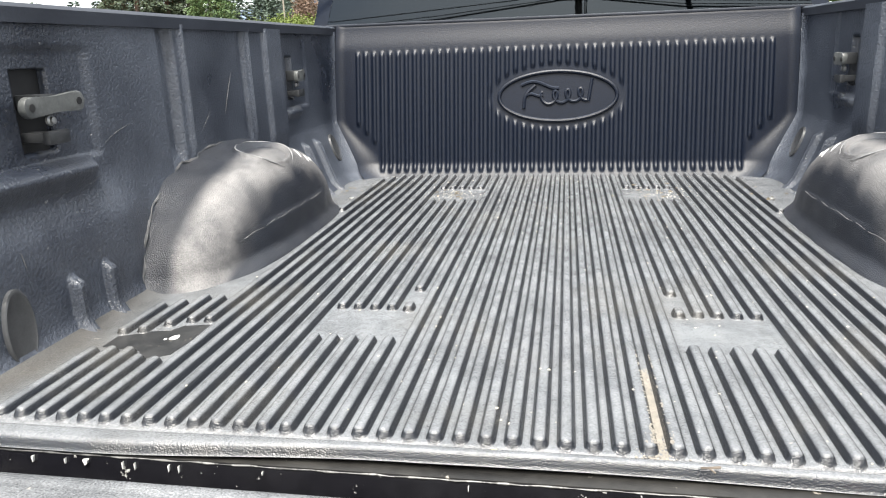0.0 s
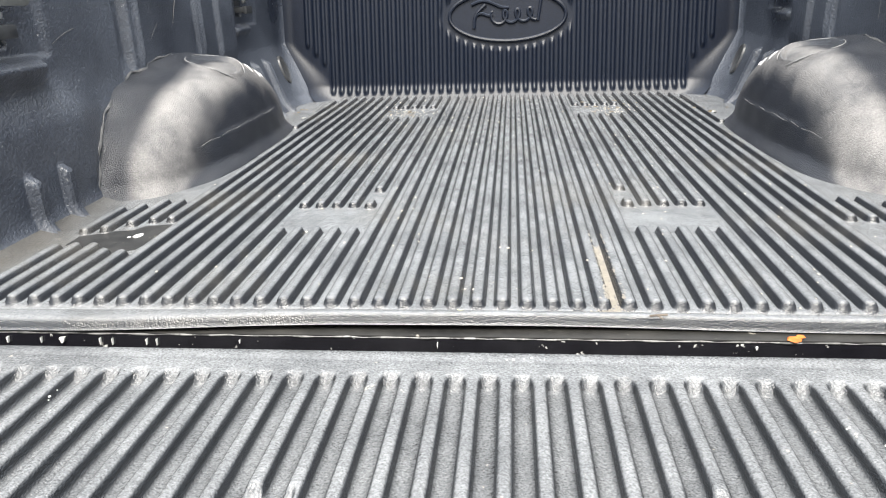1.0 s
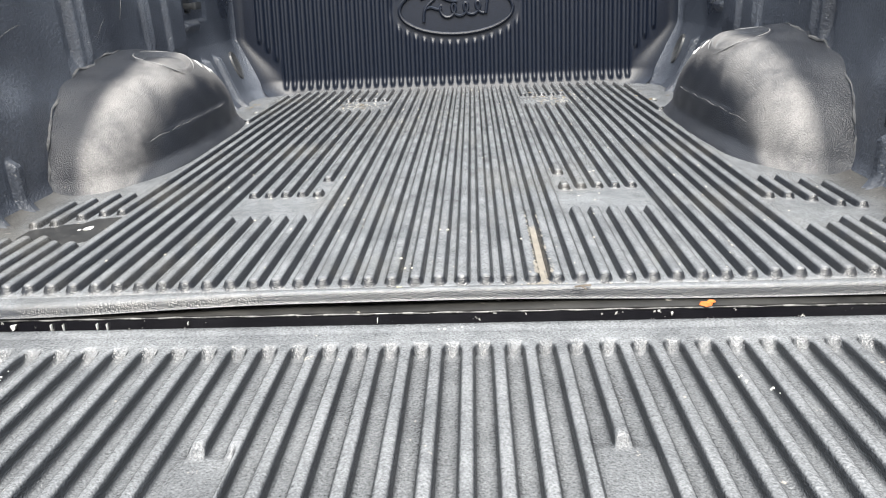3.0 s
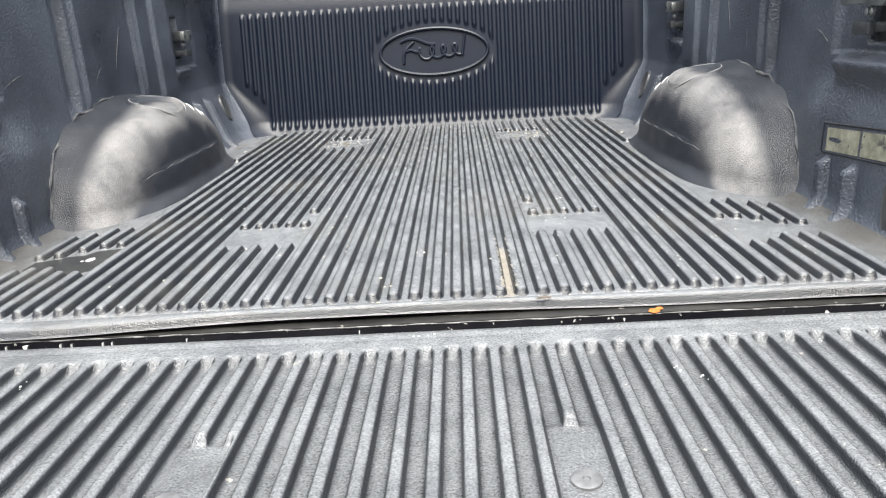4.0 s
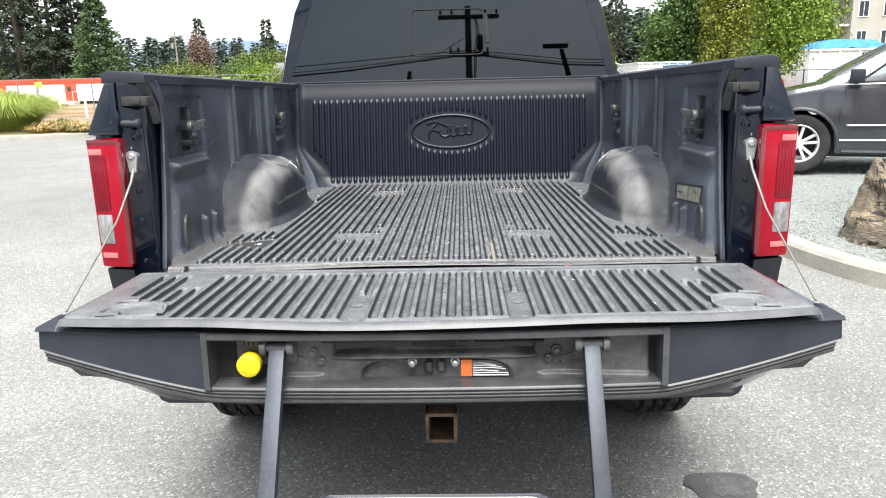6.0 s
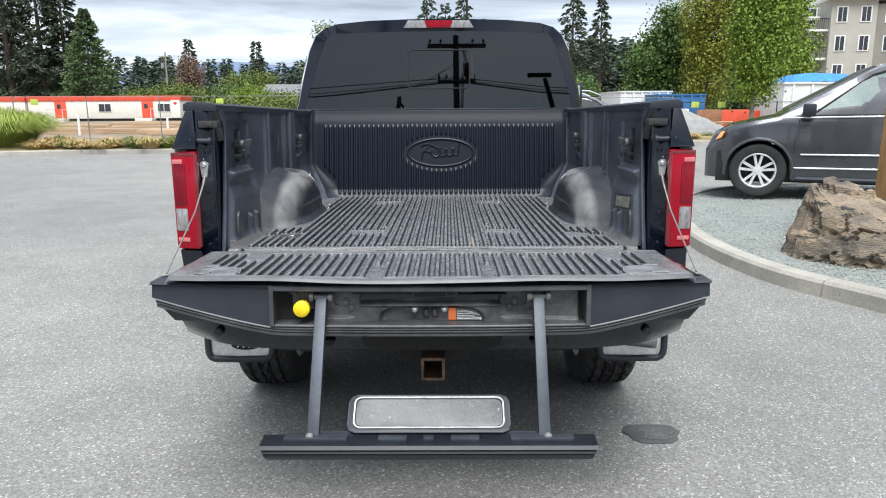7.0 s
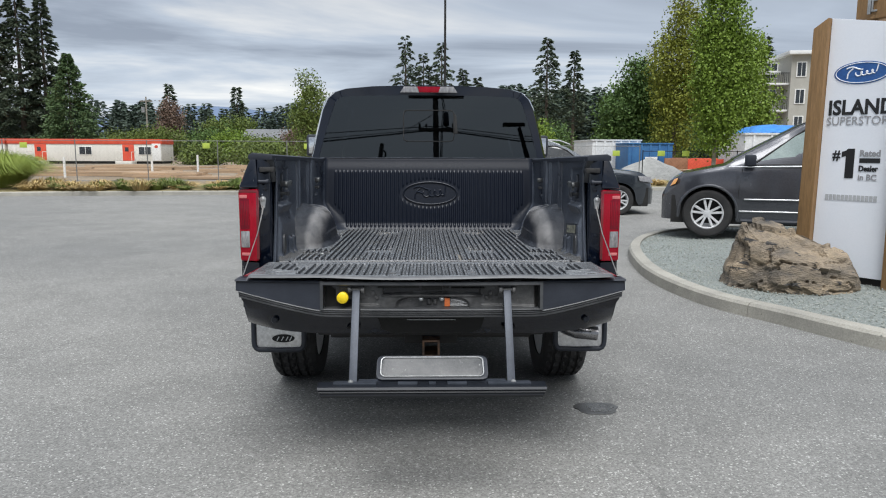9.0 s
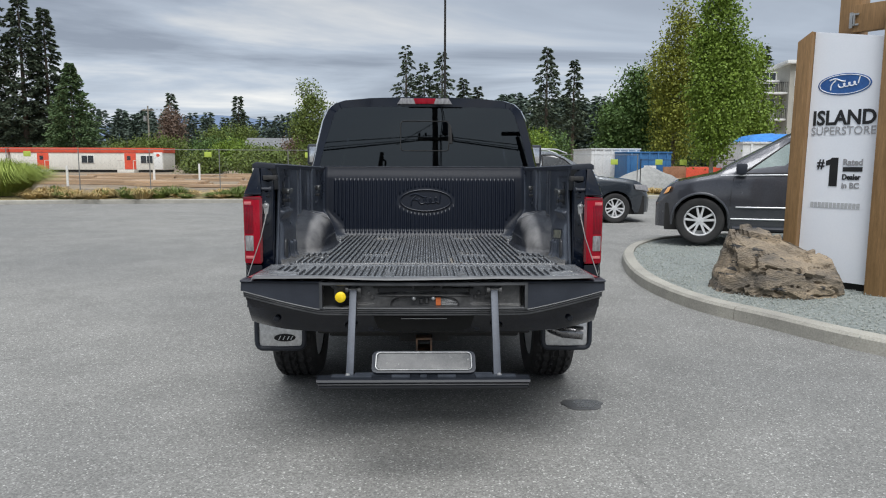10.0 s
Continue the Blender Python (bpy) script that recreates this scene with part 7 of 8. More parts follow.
# ---- plants ----
def blades(rng_, centres, dirs, length, width):
    """Small bent leaves: a quad each, from a root along a direction."""
    n_ = len(centres)
    d = dirs / np.linalg.norm(dirs, axis=1, keepdims=True)
    r = rng_.normal(size=(n_, 3))
    s = np.cross(d, r)
    s /= np.linalg.norm(s, axis=1, keepdims=True) + 1e-9
    L = length * rng_.uniform(0.6, 1.25, (n_, 1))
    W = width * rng_.uniform(0.6, 1.25, (n_, 1))
    a, tip = centres, centres + d * L
    m_ = centres + d * L * 0.5
    v = np.stack([a, m_ + s * W, tip, m_ - s * W], 1).reshape(-1, 3)
    f = np.arange(n_ * 4).reshape(-1, 4)
    return v, f


def mesh_of(name, v, f, mat):
    me = bpy.data.meshes.new(name)
    me.vertices.add(len(v))
    me.vertices.foreach_set("co", np.asarray(v, np.float32).ravel())
    k = f.shape[1]
    me.loops.add(f.size)
    me.loops.foreach_set("vertex_index", f.ravel().astype(np.int32))
    me.polygons.add(len(f))
    me.polygons.foreach_set("loop_start", np.arange(0, f.size, k, dtype=np.int32))
    me.update(calc_edges=True)
    me.validate()
    me.materials.append(mat)
    return me


def conifer_blades(seed, h, r, bare=0.08, droop=0.35, branches=90, tufts=26, leaf=0.4, fan=0.26, thin=0.0, slim=0.8):
    """Separate limbs that leave the trunk in turns, each a flat drooping spray of short tufts, with gaps between."""
    rg = np.random.default_rng(seed)
    C, D = [], []
    for k in range(branches):
        t = bare + (0.99 - bare) * ((k + rg.uniform(0, 0.9)) / branches) ** 0.92
        if rg.random() < thin * (1 - 0.5 * t):
            continue
        a = 2.4 * k + rg.normal(0, 0.35)
        R = (r * (1 - t) ** slim * rg.uniform(0.55, 1.15) * (0.65 + 0.35 * min(1, (t - bare) * 5 + 0.2)) + 0.012 * h)
        n_ = max(7, int(tufts * (0.45 + 0.55 * R / r)))
        s = rg.uniform(0.10, 1.0, n_) ** 0.75
        q = rg.uniform(-1, 1, n_) * fan * R * (1.15 - 0.8 * s)
        ca, sa = math.cos(a), math.sin(a)
        z = t * h + 0.10 * R * s - droop * R * s ** 1.7 - 0.35 * np.abs(q) + rg.normal(0, 0.03 * R + 0.04 * leaf, n_)
        C.append(np.stack([ca * R * s - sa * q, sa * R * s + ca * q, z], 1))
        sd = np.sign(q) * rg.uniform(0.2, 1.1, n_)
        D.append(np.stack([ca - sd * sa, sa + sd * ca, rg.uniform(-0.85, 0.05, n_)], 1))
    return blades(rg, np.concatenate(C), np.concatenate(D), leaf, leaf * 0.24)


def conifer(name, label, x, y, h, r, seed, mat=NEEDLES, **kw):
    tree = tagged(new(name), label, "tree")
    tree.matrix_basis = pose(x, y, 0)
    v, f = conifer_blades(seed, h, r, **kw)
    crown = new("crown", mesh_of("crown", v, f, mat))
    crown.parent = tree
    bm = bmesh.new()
    tube(bm, [(0, 0, -0.1), (0.02 * h * 0.1, 0, h * 0.4), (0, 0, h * 0.97)], [h * 0.016 + 0.06, h * 0.011 + 0.03, 0.02], 8)
    part("trunk", bm, BARK, tree)
    return tree


def broadleaf(name, label, x, y, h, lumps, seed, mat, count=7000, leaf=0.22, trunk=0.12, bark=BARK, bare=0.2):
    """Trunk with limbs to each lump of the crown; lumps are (x, y, z, rx, rz) in metres."""
    rg = np.random.default_rng(seed)
    tree = tagged(new(name), label, "tree")
    tree.matrix_basis = pose(x, y, 0)
    bm = bmesh.new()
    tube(bm, [(0, 0, -0.1), (0.04, 0.02, h * bare), (0.0, 0.05, h * 0.55), (0, 0, h * 0.9)], [trunk, trunk * 0.8, trunk * 0.45, 0.02], 9)
    C, D = [], []
    vol = np.array([rx * rx * rz for *_, rx, rz in lumps])
    for (lx, ly, lz, rx, rz), share in zip(lumps, vol / vol.sum()):
        for _ in range(3):
            e = (lx + rg.uniform(-0.5, 0.5) * rx, ly + rg.uniform(-0.5, 0.5) * rx, lz + rg.uniform(-0.3, 0.5) * rz)
            z0 = max(h * bare * 0.8, lz - rz * 1.1)
            tube(bm, [(0, 0.02, z0), (e[0] * 0.5, e[1] * 0.5, (z0 + e[2]) / 2 + 0.05 * h), e], [trunk * 0.35, trunk * 0.22, 0.012], 5)
        n_ = int(count * share)
        twigs = max(6, n_ // 28)
        q = rg.normal(size=(twigs, 3))
        q /= np.linalg.norm(q, axis=1, keepdims=True)
        q *= rg.uniform(0.25, 1.08, (twigs, 1)) ** 0.5
        q = q * (rx, rx, rz) + (lx, ly, lz)
        k = rg.integers(0, twigs, n_)
        c = q[k] + rg.normal(0, leaf * 1.5, (n_, 3))
        C.append(c)
        D.append(rg.normal(size=(n_, 3)) + (0, 0, -0.5))
    part("trunk", bm, bark, tree)
    v, f = blades(rg, np.concatenate(C), np.concatenate(D), leaf, leaf * 0.36)
    crown = new("crown", mesh_of("crown", v, f, mat))
    crown.parent = tree
    return tree


# ---- verge, fence, yard beyond the lane ----
verge = bowed([(-60, 8, 0), (-24, 15.0, 0), (-14, 18.1, 0), (-10, 18.9, 0), (-6.5, 19.3, 0), (0, 20.4, 0), (7, 22.4, 0), (12, 22.5, 0), (30, 21.5, 0), (70, 19, 0)], 6)
kerb_run(verge, 0.13, 0.16, 2.6, "pale concrete kerb along the verge", side=1)
bm = bmesh.new()
vr = []
for off, z in ((0.155, 0.12), (1.5, 0.20), (4.0, 0.14), (6.0, 0.10)):
    vr.append([bm.verts.new(p + Vector((0, off * 1.02, z + 0.04 * noise.noise(p * 0.7 + Vector((0, off, 0)))))) for p in verge])
for a, b in zip(vr, vr[1:]):
    for k in range(len(a) - 1):
        bm.faces.new([a[k], a[k + 1], b[k + 1], b[k]])
tagged(part("verge", bm, TURF), "dry weedy planting strip behind the kerb", "verge", kind="structure")
bm = bmesh.new()
yard = []
for y, z in ((24, 0.06), (30, 0.05), (40, 0.08), (62, 0.05), (110, 0.05), (300, 0.05)):
    yard.append([bm.verts.new((x, y + (1.5 if x > 0 else 0), z + 0.03 * noise.noise(Vector((x * 0.2, y * 0.2, 1))))) for x in np.linspace(-140, 140, 41)])
for a, b in zip(yard, yard[1:]):
    for k in range(len(a) - 1):
        bm.faces.new([a[k], a[k + 1], b[k + 1], b[k]])
tagged(part("yard_soil", bm, DIRT), "bare soil of a building yard", "soil", kind="structure")


def tuft(name, label, x, y, r, h, n_, seed, mat, category="grass", lean=1.0, width=0.02, kind=""):
    rg = np.random.default_rng(seed)
    vv, ff = [], []
    for k in range(n_):
        a, q = rg.uniform(0, 2 * math.pi), rg.random() ** 0.6
        base_ = np.array([math.cos(a) * r * 0.45 * q, math.sin(a) * r * 0.45 * q, 0.0])
        hh, out_ = h * rg.uniform(0.6, 1.1) * (1 - 0.25 * q), r * (0.25 + 0.75 * q) * rg.uniform(0.5, 1.1) * lean
        d = np.array([math.cos(a), math.sin(a), 0])
        s = np.array([-math.sin(a), math.cos(a), 0]) * width
        p1, p2, p3 = base_ + d * out_ * 0.25 + (0, 0, hh * 0.62), base_ + d * out_ * 0.62 + (0, 0, hh), base_ + d * out_ + (0, 0, hh * 0.72)
        i = len(vv)
        vv += [base_ - s, base_ + s, p1 + s, p1 - s, p2 + s * 0.7, p2 - s * 0.7, p3]
        ff += [(i, i + 1, i + 2, i + 3), (i + 3, i + 2, i + 4, i + 5), (i + 5, i + 4, i + 6, i + 6)]
    me = bpy.data.meshes.new(name)
    me.from_pydata([tuple(p) for p in vv], [], [f if f[2] != f[3] else f[:3] for f in ff])
    me.materials.append(mat)
    ob = new(name, me)
    ob.matrix_basis = pose(x, y, 0.14)
    return tagged(ob, label, category, kind=kind)


tuft("ornamental_grass", "large clump of green ornamental grass on the verge", -14.3, 20.2, 1.75, 1.25, 5200, 3, GRASS, "plant", 1.0, 0.008)
rg = np.random.default_rng(11)
for k in range(44):
    x = rg.uniform(-19, -3) if k < 34 else rg.uniform(6, 12)
    y = np.interp(x, [-24, -14, -10, -6.5, 0, 7, 12], [15, 18.1, 18.9, 19.3, 20.4, 22.4, 22.5]) + rg.uniform(0.5, 3.0)
    if abs(x + 14.3) < 1.6:
        continue
    tuft("weed_clump", "dry straw-coloured weeds on the verge" if k % 3 else "low green weeds on the verge", x, y, rg.uniform(0.35, 0.8), rg.uniform(0.12, 0.34), 170, 100 + k, DRYGRASS if k % 3 else LEAF_OLIVE, "weeds", 1.0, 0.016)


FENCEGREY = surface("weathered_galvanised", (0.16, 0.165, 0.165), (0.24, 0.245, 0.245), 5, (0.5, 0.65), metal=0.4, bump=0.1)


def fence(name, label, x0, y0, x1, y1, h, span, post_mat, lattice):
    """Mesh fence panels: posts, rails and a wire net of its own."""
    thing = tagged(new(name), label, "fence")
    n_ = max(1, round(math.hypot(x1 - x0, y1 - y0) / span))
    P = [Vector((x0 + (x1 - x0) * k / n_, y0 + (y1 - y0) * k / n_, 0)) for k in range(n_ + 1)]
    for p in P:
        bm = bmesh.new()
        tube(bm, [p + Vector((0, 0, -0.05)), p + Vector((0, 0, h))], 0.021, 8)
        part("post", bm, post_mat, thing)
    for z in (0.15, h - 0.04):
        bm = bmesh.new()
        tube(bm, [P[0] + Vector((0, 0, z)), P[-1] + Vector((0, 0, z))], 0.013, 6)
        part("rail", bm, post_mat, thing)
    bm = bmesh.new()
    L, d = (P[-1] - P[0]).length, (P[-1] - P[0]).normalized()
    wide = Vector((0, 0, 0.0012))
    for sgn in (-1, 1):
        for u in np.arange(-h, L + h, lattice):
            a, b = (u, 0.15), (u + sgn * (h - 0.19), h - 0.04)
            if min(a[0], b[0]) < 0 or max(a[0], b[0]) > L:
                continue
            pa, pb = P[0] + d * a[0] + Vector((0, 0, a[1])), P[0] + d * b[0] + Vector((0, 0, b[1]))
            bm.faces.new([bm.verts.new(pa - wide), bm.verts.new(pa + wide), bm.verts.new(pb + wide), bm.verts.new(pb - wide)])
    tagged(part("wire_net", bm, post_mat, thing, smooth=False), kind="stuff")
    return thing


fence("site_fence", "galvanised temporary mesh fence panels", -26, 25.5, -3.0, 26.8, 1.85, 3.0, FENCEGREY, 0.16)
fence("site_fence", "galvanised mesh fence beside the gravel heap", 2.0, 25.5, 8.8, 25.3, 1.7, 2.8, FENCEGREY, 0.16)
fence("yard_fence", "black mesh fence with slim posts", 8.9, 25.2, 24.0, 24.0, 1.5, 3.5, DARK, 0.16)
LIME = surface("lime_notice", (0.33, 0.44, 0.06), (0.42, 0.52, 0.09), 5, (0.5, 0.6), bump=0)
for x, y, dz in ((-9.2, 26.45, 0.0), (-5.0, 26.65, 0.0), (-16.5, 26.0, 0.0), (7.82, 25.33, -0.24), (9.62, 25.14, -0.24), (10.6, 25.06, -0.24)):
    bm = bmesh.new()
    box(bm, -0.15, 0.15, -0.055, -0.045, 1.50, 1.72, 0.005)
    ob = part("notice", bm, LIME, None)
    ob.matrix_basis = pose(x, y, dz)
    tagged(ob, "lime yellow notice fixed to the mesh fence", "notice")

# lumber stacks and forms in the yard
rg = np.random.default_rng(21)
bm = bmesh.new()
box(bm, -0.5, 0.5, -0.5, 0.5, 0.0, 1.0)
plank_mesh = bpy.data.meshes.new("plank")
bm.to_mesh(plank_mesh)
bm.free()
plank_mesh.materials.append(PLANK)
for k in range(46):
    x, y = rg.uniform(-34, -5), rg.uniform(30, 56)
    L, W, Hh = rg.uniform(2.5, 6.0), rg.uniform(0.5, 1.2), rg.uniform(0.12, 0.36)
    stack = tagged(new("lumber_stack"), "stack of pale sawn lumber on the soil", "lumber", "lumber in the yard")
    stack.matrix_basis = pose(x, y, 0.08, 0, 0, rg.uniform(-25, 25))
    for i in range(max(1, int(Hh / 0.12))):
        for j in range(max(2, int(W / 0.26))):
            p = new("plank", plank_mesh)
            p.parent = stack
            p.matrix_basis = Matrix.Translation((rg.uniform(-0.1, 0.1), -W / 2 + 0.26 * j, 0.12 * i)) @ Matrix.Diagonal((L * rg.uniform(0.92, 1.0), 0.24, 0.11, 1))
for k in range(14):
    x, y = rg.uniform(-30, -4), rg.uniform(29, 50)
    bm = bmesh.new()
    tube(bm, [(0, 0, 0), (0, 0, rg.uniform(0.7, 1.1))], 0.06, 8)
    ob = part("marker_post", bm, TRIMWHITE, None)
    ob.matrix_basis = pose(x, y, 0.05)
    tagged(ob, "short white marker post in the yard", "post", "marker posts")


def trailer(x0, x1, y, doors, windows):
    t = tagged(new("site_office"), "long cream site office trailer with red roof band", "trailer")
    bm = bmesh.new()
    box(bm, x0, x1, y, y + 3.2, 0.30, 1.95, 0.02)
    part("wall", bm, SIDING, t)
    bm = bmesh.new()
    box(bm, x0 - 0.05, x1 + 0.05, y - 0.06, y + 3.26, 1.95, 2.43, 0.03)
    part("roof_band", bm, REDP, t, "red roof band")
    bm = bmesh.new()
    box(bm, x0 + 0.1, x1 - 0.1, y + 0.1, y + 3.1, 0.0, 0.30)
    part("skirt", bm, DARK, t)
    for x in doors:
        bm = bmesh.new()
        box(bm, x - 0.55, x + 0.55, y - 0.05, y + 0.02, 0.35, 1.92, 0.02)
        d = part("door", bm, REDP, t, "orange red door")
        bm = bmesh.new()
        box(bm, x - 0.3, x + 0.05, y - 0.06, y - 0.045, 1.25, 1.65)
        part("door_light", bm, WINDOW, d)
        bm = bmesh.new()
        box(bm, x - 0.8, x + 0.8, y - 1.2, y - 0.1, 0.0, 0.32, 0.02)
        for e in (-0.75, 0.75):
            tube(bm, [(x + e, y - 1.15, 0.3), (x + e, y - 1.15, 1.2), (x + e, y - 0.1, 1.2)], 0.03, 6)
        part("door_steps", bm, SIDING, t)
    for x in windows:
        bm = bmesh.new()
        box(bm, x - 0.62, x + 0.62, y - 0.04, y + 0.02, 0.92, 1.72, 0.01)
        w = part("window_frame", bm, TRIMWHITE, t)
        for e in (-0.3, 0.3):
            bm = bmesh.new()
            box(bm, x + e - 0.27, x + e + 0.27, y - 0.055, y - 0.03, 0.97, 1.67)
            part("pane", bm, WINDOW, w)
    return t


t_ = trailer(-60.0, -40.6, 66, [-50, -44], [-47])
t_ = trailer(-40.3, -25.6, 66, [-37.2, -28.8], [-32.9, -27.2])
bm = bmesh.new()
box(bm, -26.5, -25.65, 65.90, 65.95, 0.35, 2.0, 0.01)
board_ = tagged(part("site_board", bm, TRIMWHITE), "white notice board with a red mark on the site office", "board")
bm = bmesh.new()
prism(bm, oval(-26.07, 1.72, 0.17, 0.14, 20), "y", 65.885, 65.90)
part("red_mark", bm, REDP, board_, "round red mark", smooth=False)

# containers, bin, gravel heap, barriers on the other side
def crate(name, label, x, y, w, d, h, mat, ribs=0):
    t = tagged(new(name), label, "container")
    t.matrix_basis = pose(x, y, 0.05)
    bm = bmesh.new()
    box(bm, -w / 2, w / 2, 0, d, 0.0, h, 0.03)
    part("body", bm, mat, t)
    for k in range(ribs):
        bm = bmesh.new()
        xx = -w / 2 + w * (k + 0.5) / ribs
        box(bm, xx - 0.05, xx + 0.05, -0.05, 0.02, 0.1, h - 0.1, 0.01)
        part("rib", bm, mat, t)
    bm = bmesh.new()
    box(bm, -w / 2 - 0.04, w / 2 + 0.04, -0.06, d + 0.04, h - 0.10, h, 0.01)
    part("top_rail", bm, mat, t)
    return t


crate("storage_container", "white storage container in the yard", 13.2, 45, 3.4, 6, 2.2, BOXWHITE, 6)
b_ = crate("waste_bin", "blue steel waste bin behind the fence", 14.6, 42.0, 2.9, 5, 1.95, BINBLUE, 5)
bm = bmesh.new()
box(bm, -0.35, 0.45, -0.07, -0.06, 0.75, 1.05)
part("bin_label", bm, TRIMWHITE, b_, smooth=False)
w_ = crate("white_shed", "white boxed load with a barred label", 18.0, 32.0, 3.6, 3.2, 2.35, BOXWHITE, 4)
bm = bmesh.new()
for k in range(7):
    box(bm, 0.55 + 0.12 * k, 0.63 + 0.12 * k, -0.075, -0.062, 1.95, 2.15)
part("label_bar", bm, DARK, w_, smooth=False)
bm = bmesh.new()
bmesh.ops.create_grid(bm, x_segments=40, y_segments=24, size=1.0)
for v in bm.verts:
    x, y = v.co.x, v.co.y
    z = 0.42 * max(0, 1 - abs(x) ** 4) * max(0, 1 - abs(y) ** 4) + 0.08 * noise.noise(Vector((x * 4, y * 3, 2)))
    v.co = (x * 1.75, y * 1.5 + 1.6, z)
tp = part("tarpaulin", bm, TARP)
tp.matrix_basis = pose(18.4, 32.0, 2.42)
tagged(tp, "crumpled blue tarpaulin over the white load", "tarpaulin")
bm = bmesh.new()
bmesh.ops.create_grid(bm, x_segments=50, y_segments=50, size=1.0)
for v in bm.verts:
    x, y = v.co.x, v.co.y
    r_ = math.hypot(x, y)
    v.co = (x * 2.4, y * 2.0, 1.15 * max(0, 1 - r_) ** 0.9 + 0.06 * noise.noise(Vector((x * 6, y * 6, 1))) * (r_ < 1))
hp = part("gravel_mound", bm, surface("grey_heap", (0.26, 0.26, 0.25), (0.36, 0.36, 0.34), 4, (0.8, 0.9), bump=0.8, bscale=30, depth=0.02))
hp.matrix_basis = pose(10.6, 29.5, 0.05)
tagged(hp, "heap of pale grey gravel behind the fence", "gravel heap")
rg = np.random.default_rng(31)
for k in range(9):
    bm = bmesh.new()
    L = rg.uniform(1.2, 2.6)
    box(bm, -L / 2, L / 2, -0.05, 0.05, 0.0, 1.0, 0.01)
    ob = part("site_barrier", bm, REDP if k % 2 else surface("rust_brown", (0.22, 0.10, 0.05), (0.32, 0.16, 0.09), 3), None)
    ob.matrix_basis = pose(rg.uniform(15, 26), rg.uniform(34, 46), 0.05, 0, 0, rg.uniform(-15, 15))
    tagged(ob, "red brown barrier panel in the yard", "barrier", "yard barriers")
for k in range(10):
    bm = bmesh.new()
    a = rg.uniform(0.5, 2.0)
    tube(bm, [(-a, 0, 0.0), (0, 0.2, 0.45), (a, 0, rg.uniform(0.3, 0.8))], 0.05, 6)
    tube(bm, [(-a * 0.6, 0.4, 0.1), (a * 0.7, 0.5, 0.5)], 0.045, 6)
    ob = part("broken_timber", bm, PLANK, None)
    ob.matrix_basis = pose(rg.uniform(12.5, 18), rg.uniform(27.5, 32), 0.05, 0, 0, rg.uniform(-60, 60))
    tagged(ob, "heap of broken timber on the soil", "timber", "broken timber")

# ---- trees ----
for x, y, h, r, sd, th in ((-48.4, 77, 21.5, 5.4, 1, 0.28), (-45.8, 79, 20.5, 4.2, 2, 0.28), (-43.6, 80, 18.6, 3.6, 3, 0.3), (-52, 80, 20, 5.4, 4, 0.2)):
    conifer("tall_fir", "tall dark ragged fir behind the site offices", x, y, h, r, sd, NEEDLES, bare=0.10, branches=170, tufts=130, leaf=0.42, thin=th)
conifer("cedar", "broad green cedar behind the site offices", -39.0, 76, 11.9, 4.4, 5, CEDAR, bare=0.02, branches=340, tufts=75, leaf=0.32, fan=0.42, droop=0.15, slim=0.9)
for x, y, h, r, sd in ((-2.6, 92, 16.6, 4.9, 7), (-0.2, 94, 14.6, 4.2, 8), (2.2, 92, 15.8, 4.2, 9), (5.2, 95, 12.8, 3.6, 10), (7.4, 97, 11.8, 3.3, 12), (15.9, 90, 16.4, 4.0, 14), (19.9, 92, 14.9, 3.6, 15)):
    conifer("fir", "dark fir with drooping limbs", x, y, h, r, sd, NEEDLES, bare=0.3 if x > 10 else 0.15, branches=95, tufts=62, leaf=0.45, thin=0.15)
conifer("fir", "small lone dark fir in the distance", -32.5, 121, 12.4, 2.6, 16, NEEDLES, bare=0.2, branches=60, tufts=24, leaf=0.75)
conifer("fir", "dark fir above the far wood", -43, 118, 12.6, 2.6, 17, NEEDLES, bare=0.2, branches=60, tufts=24, leaf=0.75)
conifer("fir", "dark fir behind the apartment building", 45.5, 92, 17, 3.2, 18, NEEDLES, bare=0.2, branches=70, tufts=26, leaf=0.7)

broadleaf("street_tree", "slender green street tree by the lane", 11.45, 24.3, 8.0,
          [(0.0, 0, 2.2, 0.75, 0.8), (0.15, 0, 3.2, 0.95, 1.1), (-0.1, 0, 4.4, 0.92, 1.2), (0.1, 0, 5.6, 0.85, 1.2), (0.15, 0, 6.8, 0.75, 1.2), (0.0, 0, 8.0, 0.6, 1.1), (0.95, 0.2, 4.4, 0.60, 1.7), (-0.6, 0.1, 5.9, 0.4, 0.8)],
          41, LEAF_LIGHT, 27000, 0.120, 0.10, PALEBARK, 0.16)
broadleaf("maple", "large dark green maple behind the yard", 17.5, 56, 9.6,
          [(0, 0, 3.0, 2.4, 2.0), (-0.9, 0, 4.9, 2.0, 1.8), (1.0, 0, 5.6, 2.2, 2.2), (0.4, 0, 7.6, 1.7, 1.6), (-1.8, 0, 2.4, 1.4, 1.4), (2.3, 0.5, 3.6, 1.6, 2.0)],
          42, LEAF_DARK, 22000, 0.27, 0.25)
broadleaf("alder", "yellowish green alder behind the yard", 18.9, 50, 13.4,
          [(0, 0, 3.4, 1.6, 2.2), (0.3, 0, 5.8, 1.9, 2.0), (-0.4, 0, 8.2, 1.8, 1.9), (0.5, 0, 10.4, 1.5, 1.6), (0.2, 0, 12.2, 0.9, 1.2), (1.8, 0.4, 6.4, 1.3, 2.4), (1.6, 0, 9.4, 1.2, 1.6)],
          43, LEAF_YELLOW, 19000, 0.21, 0.2)
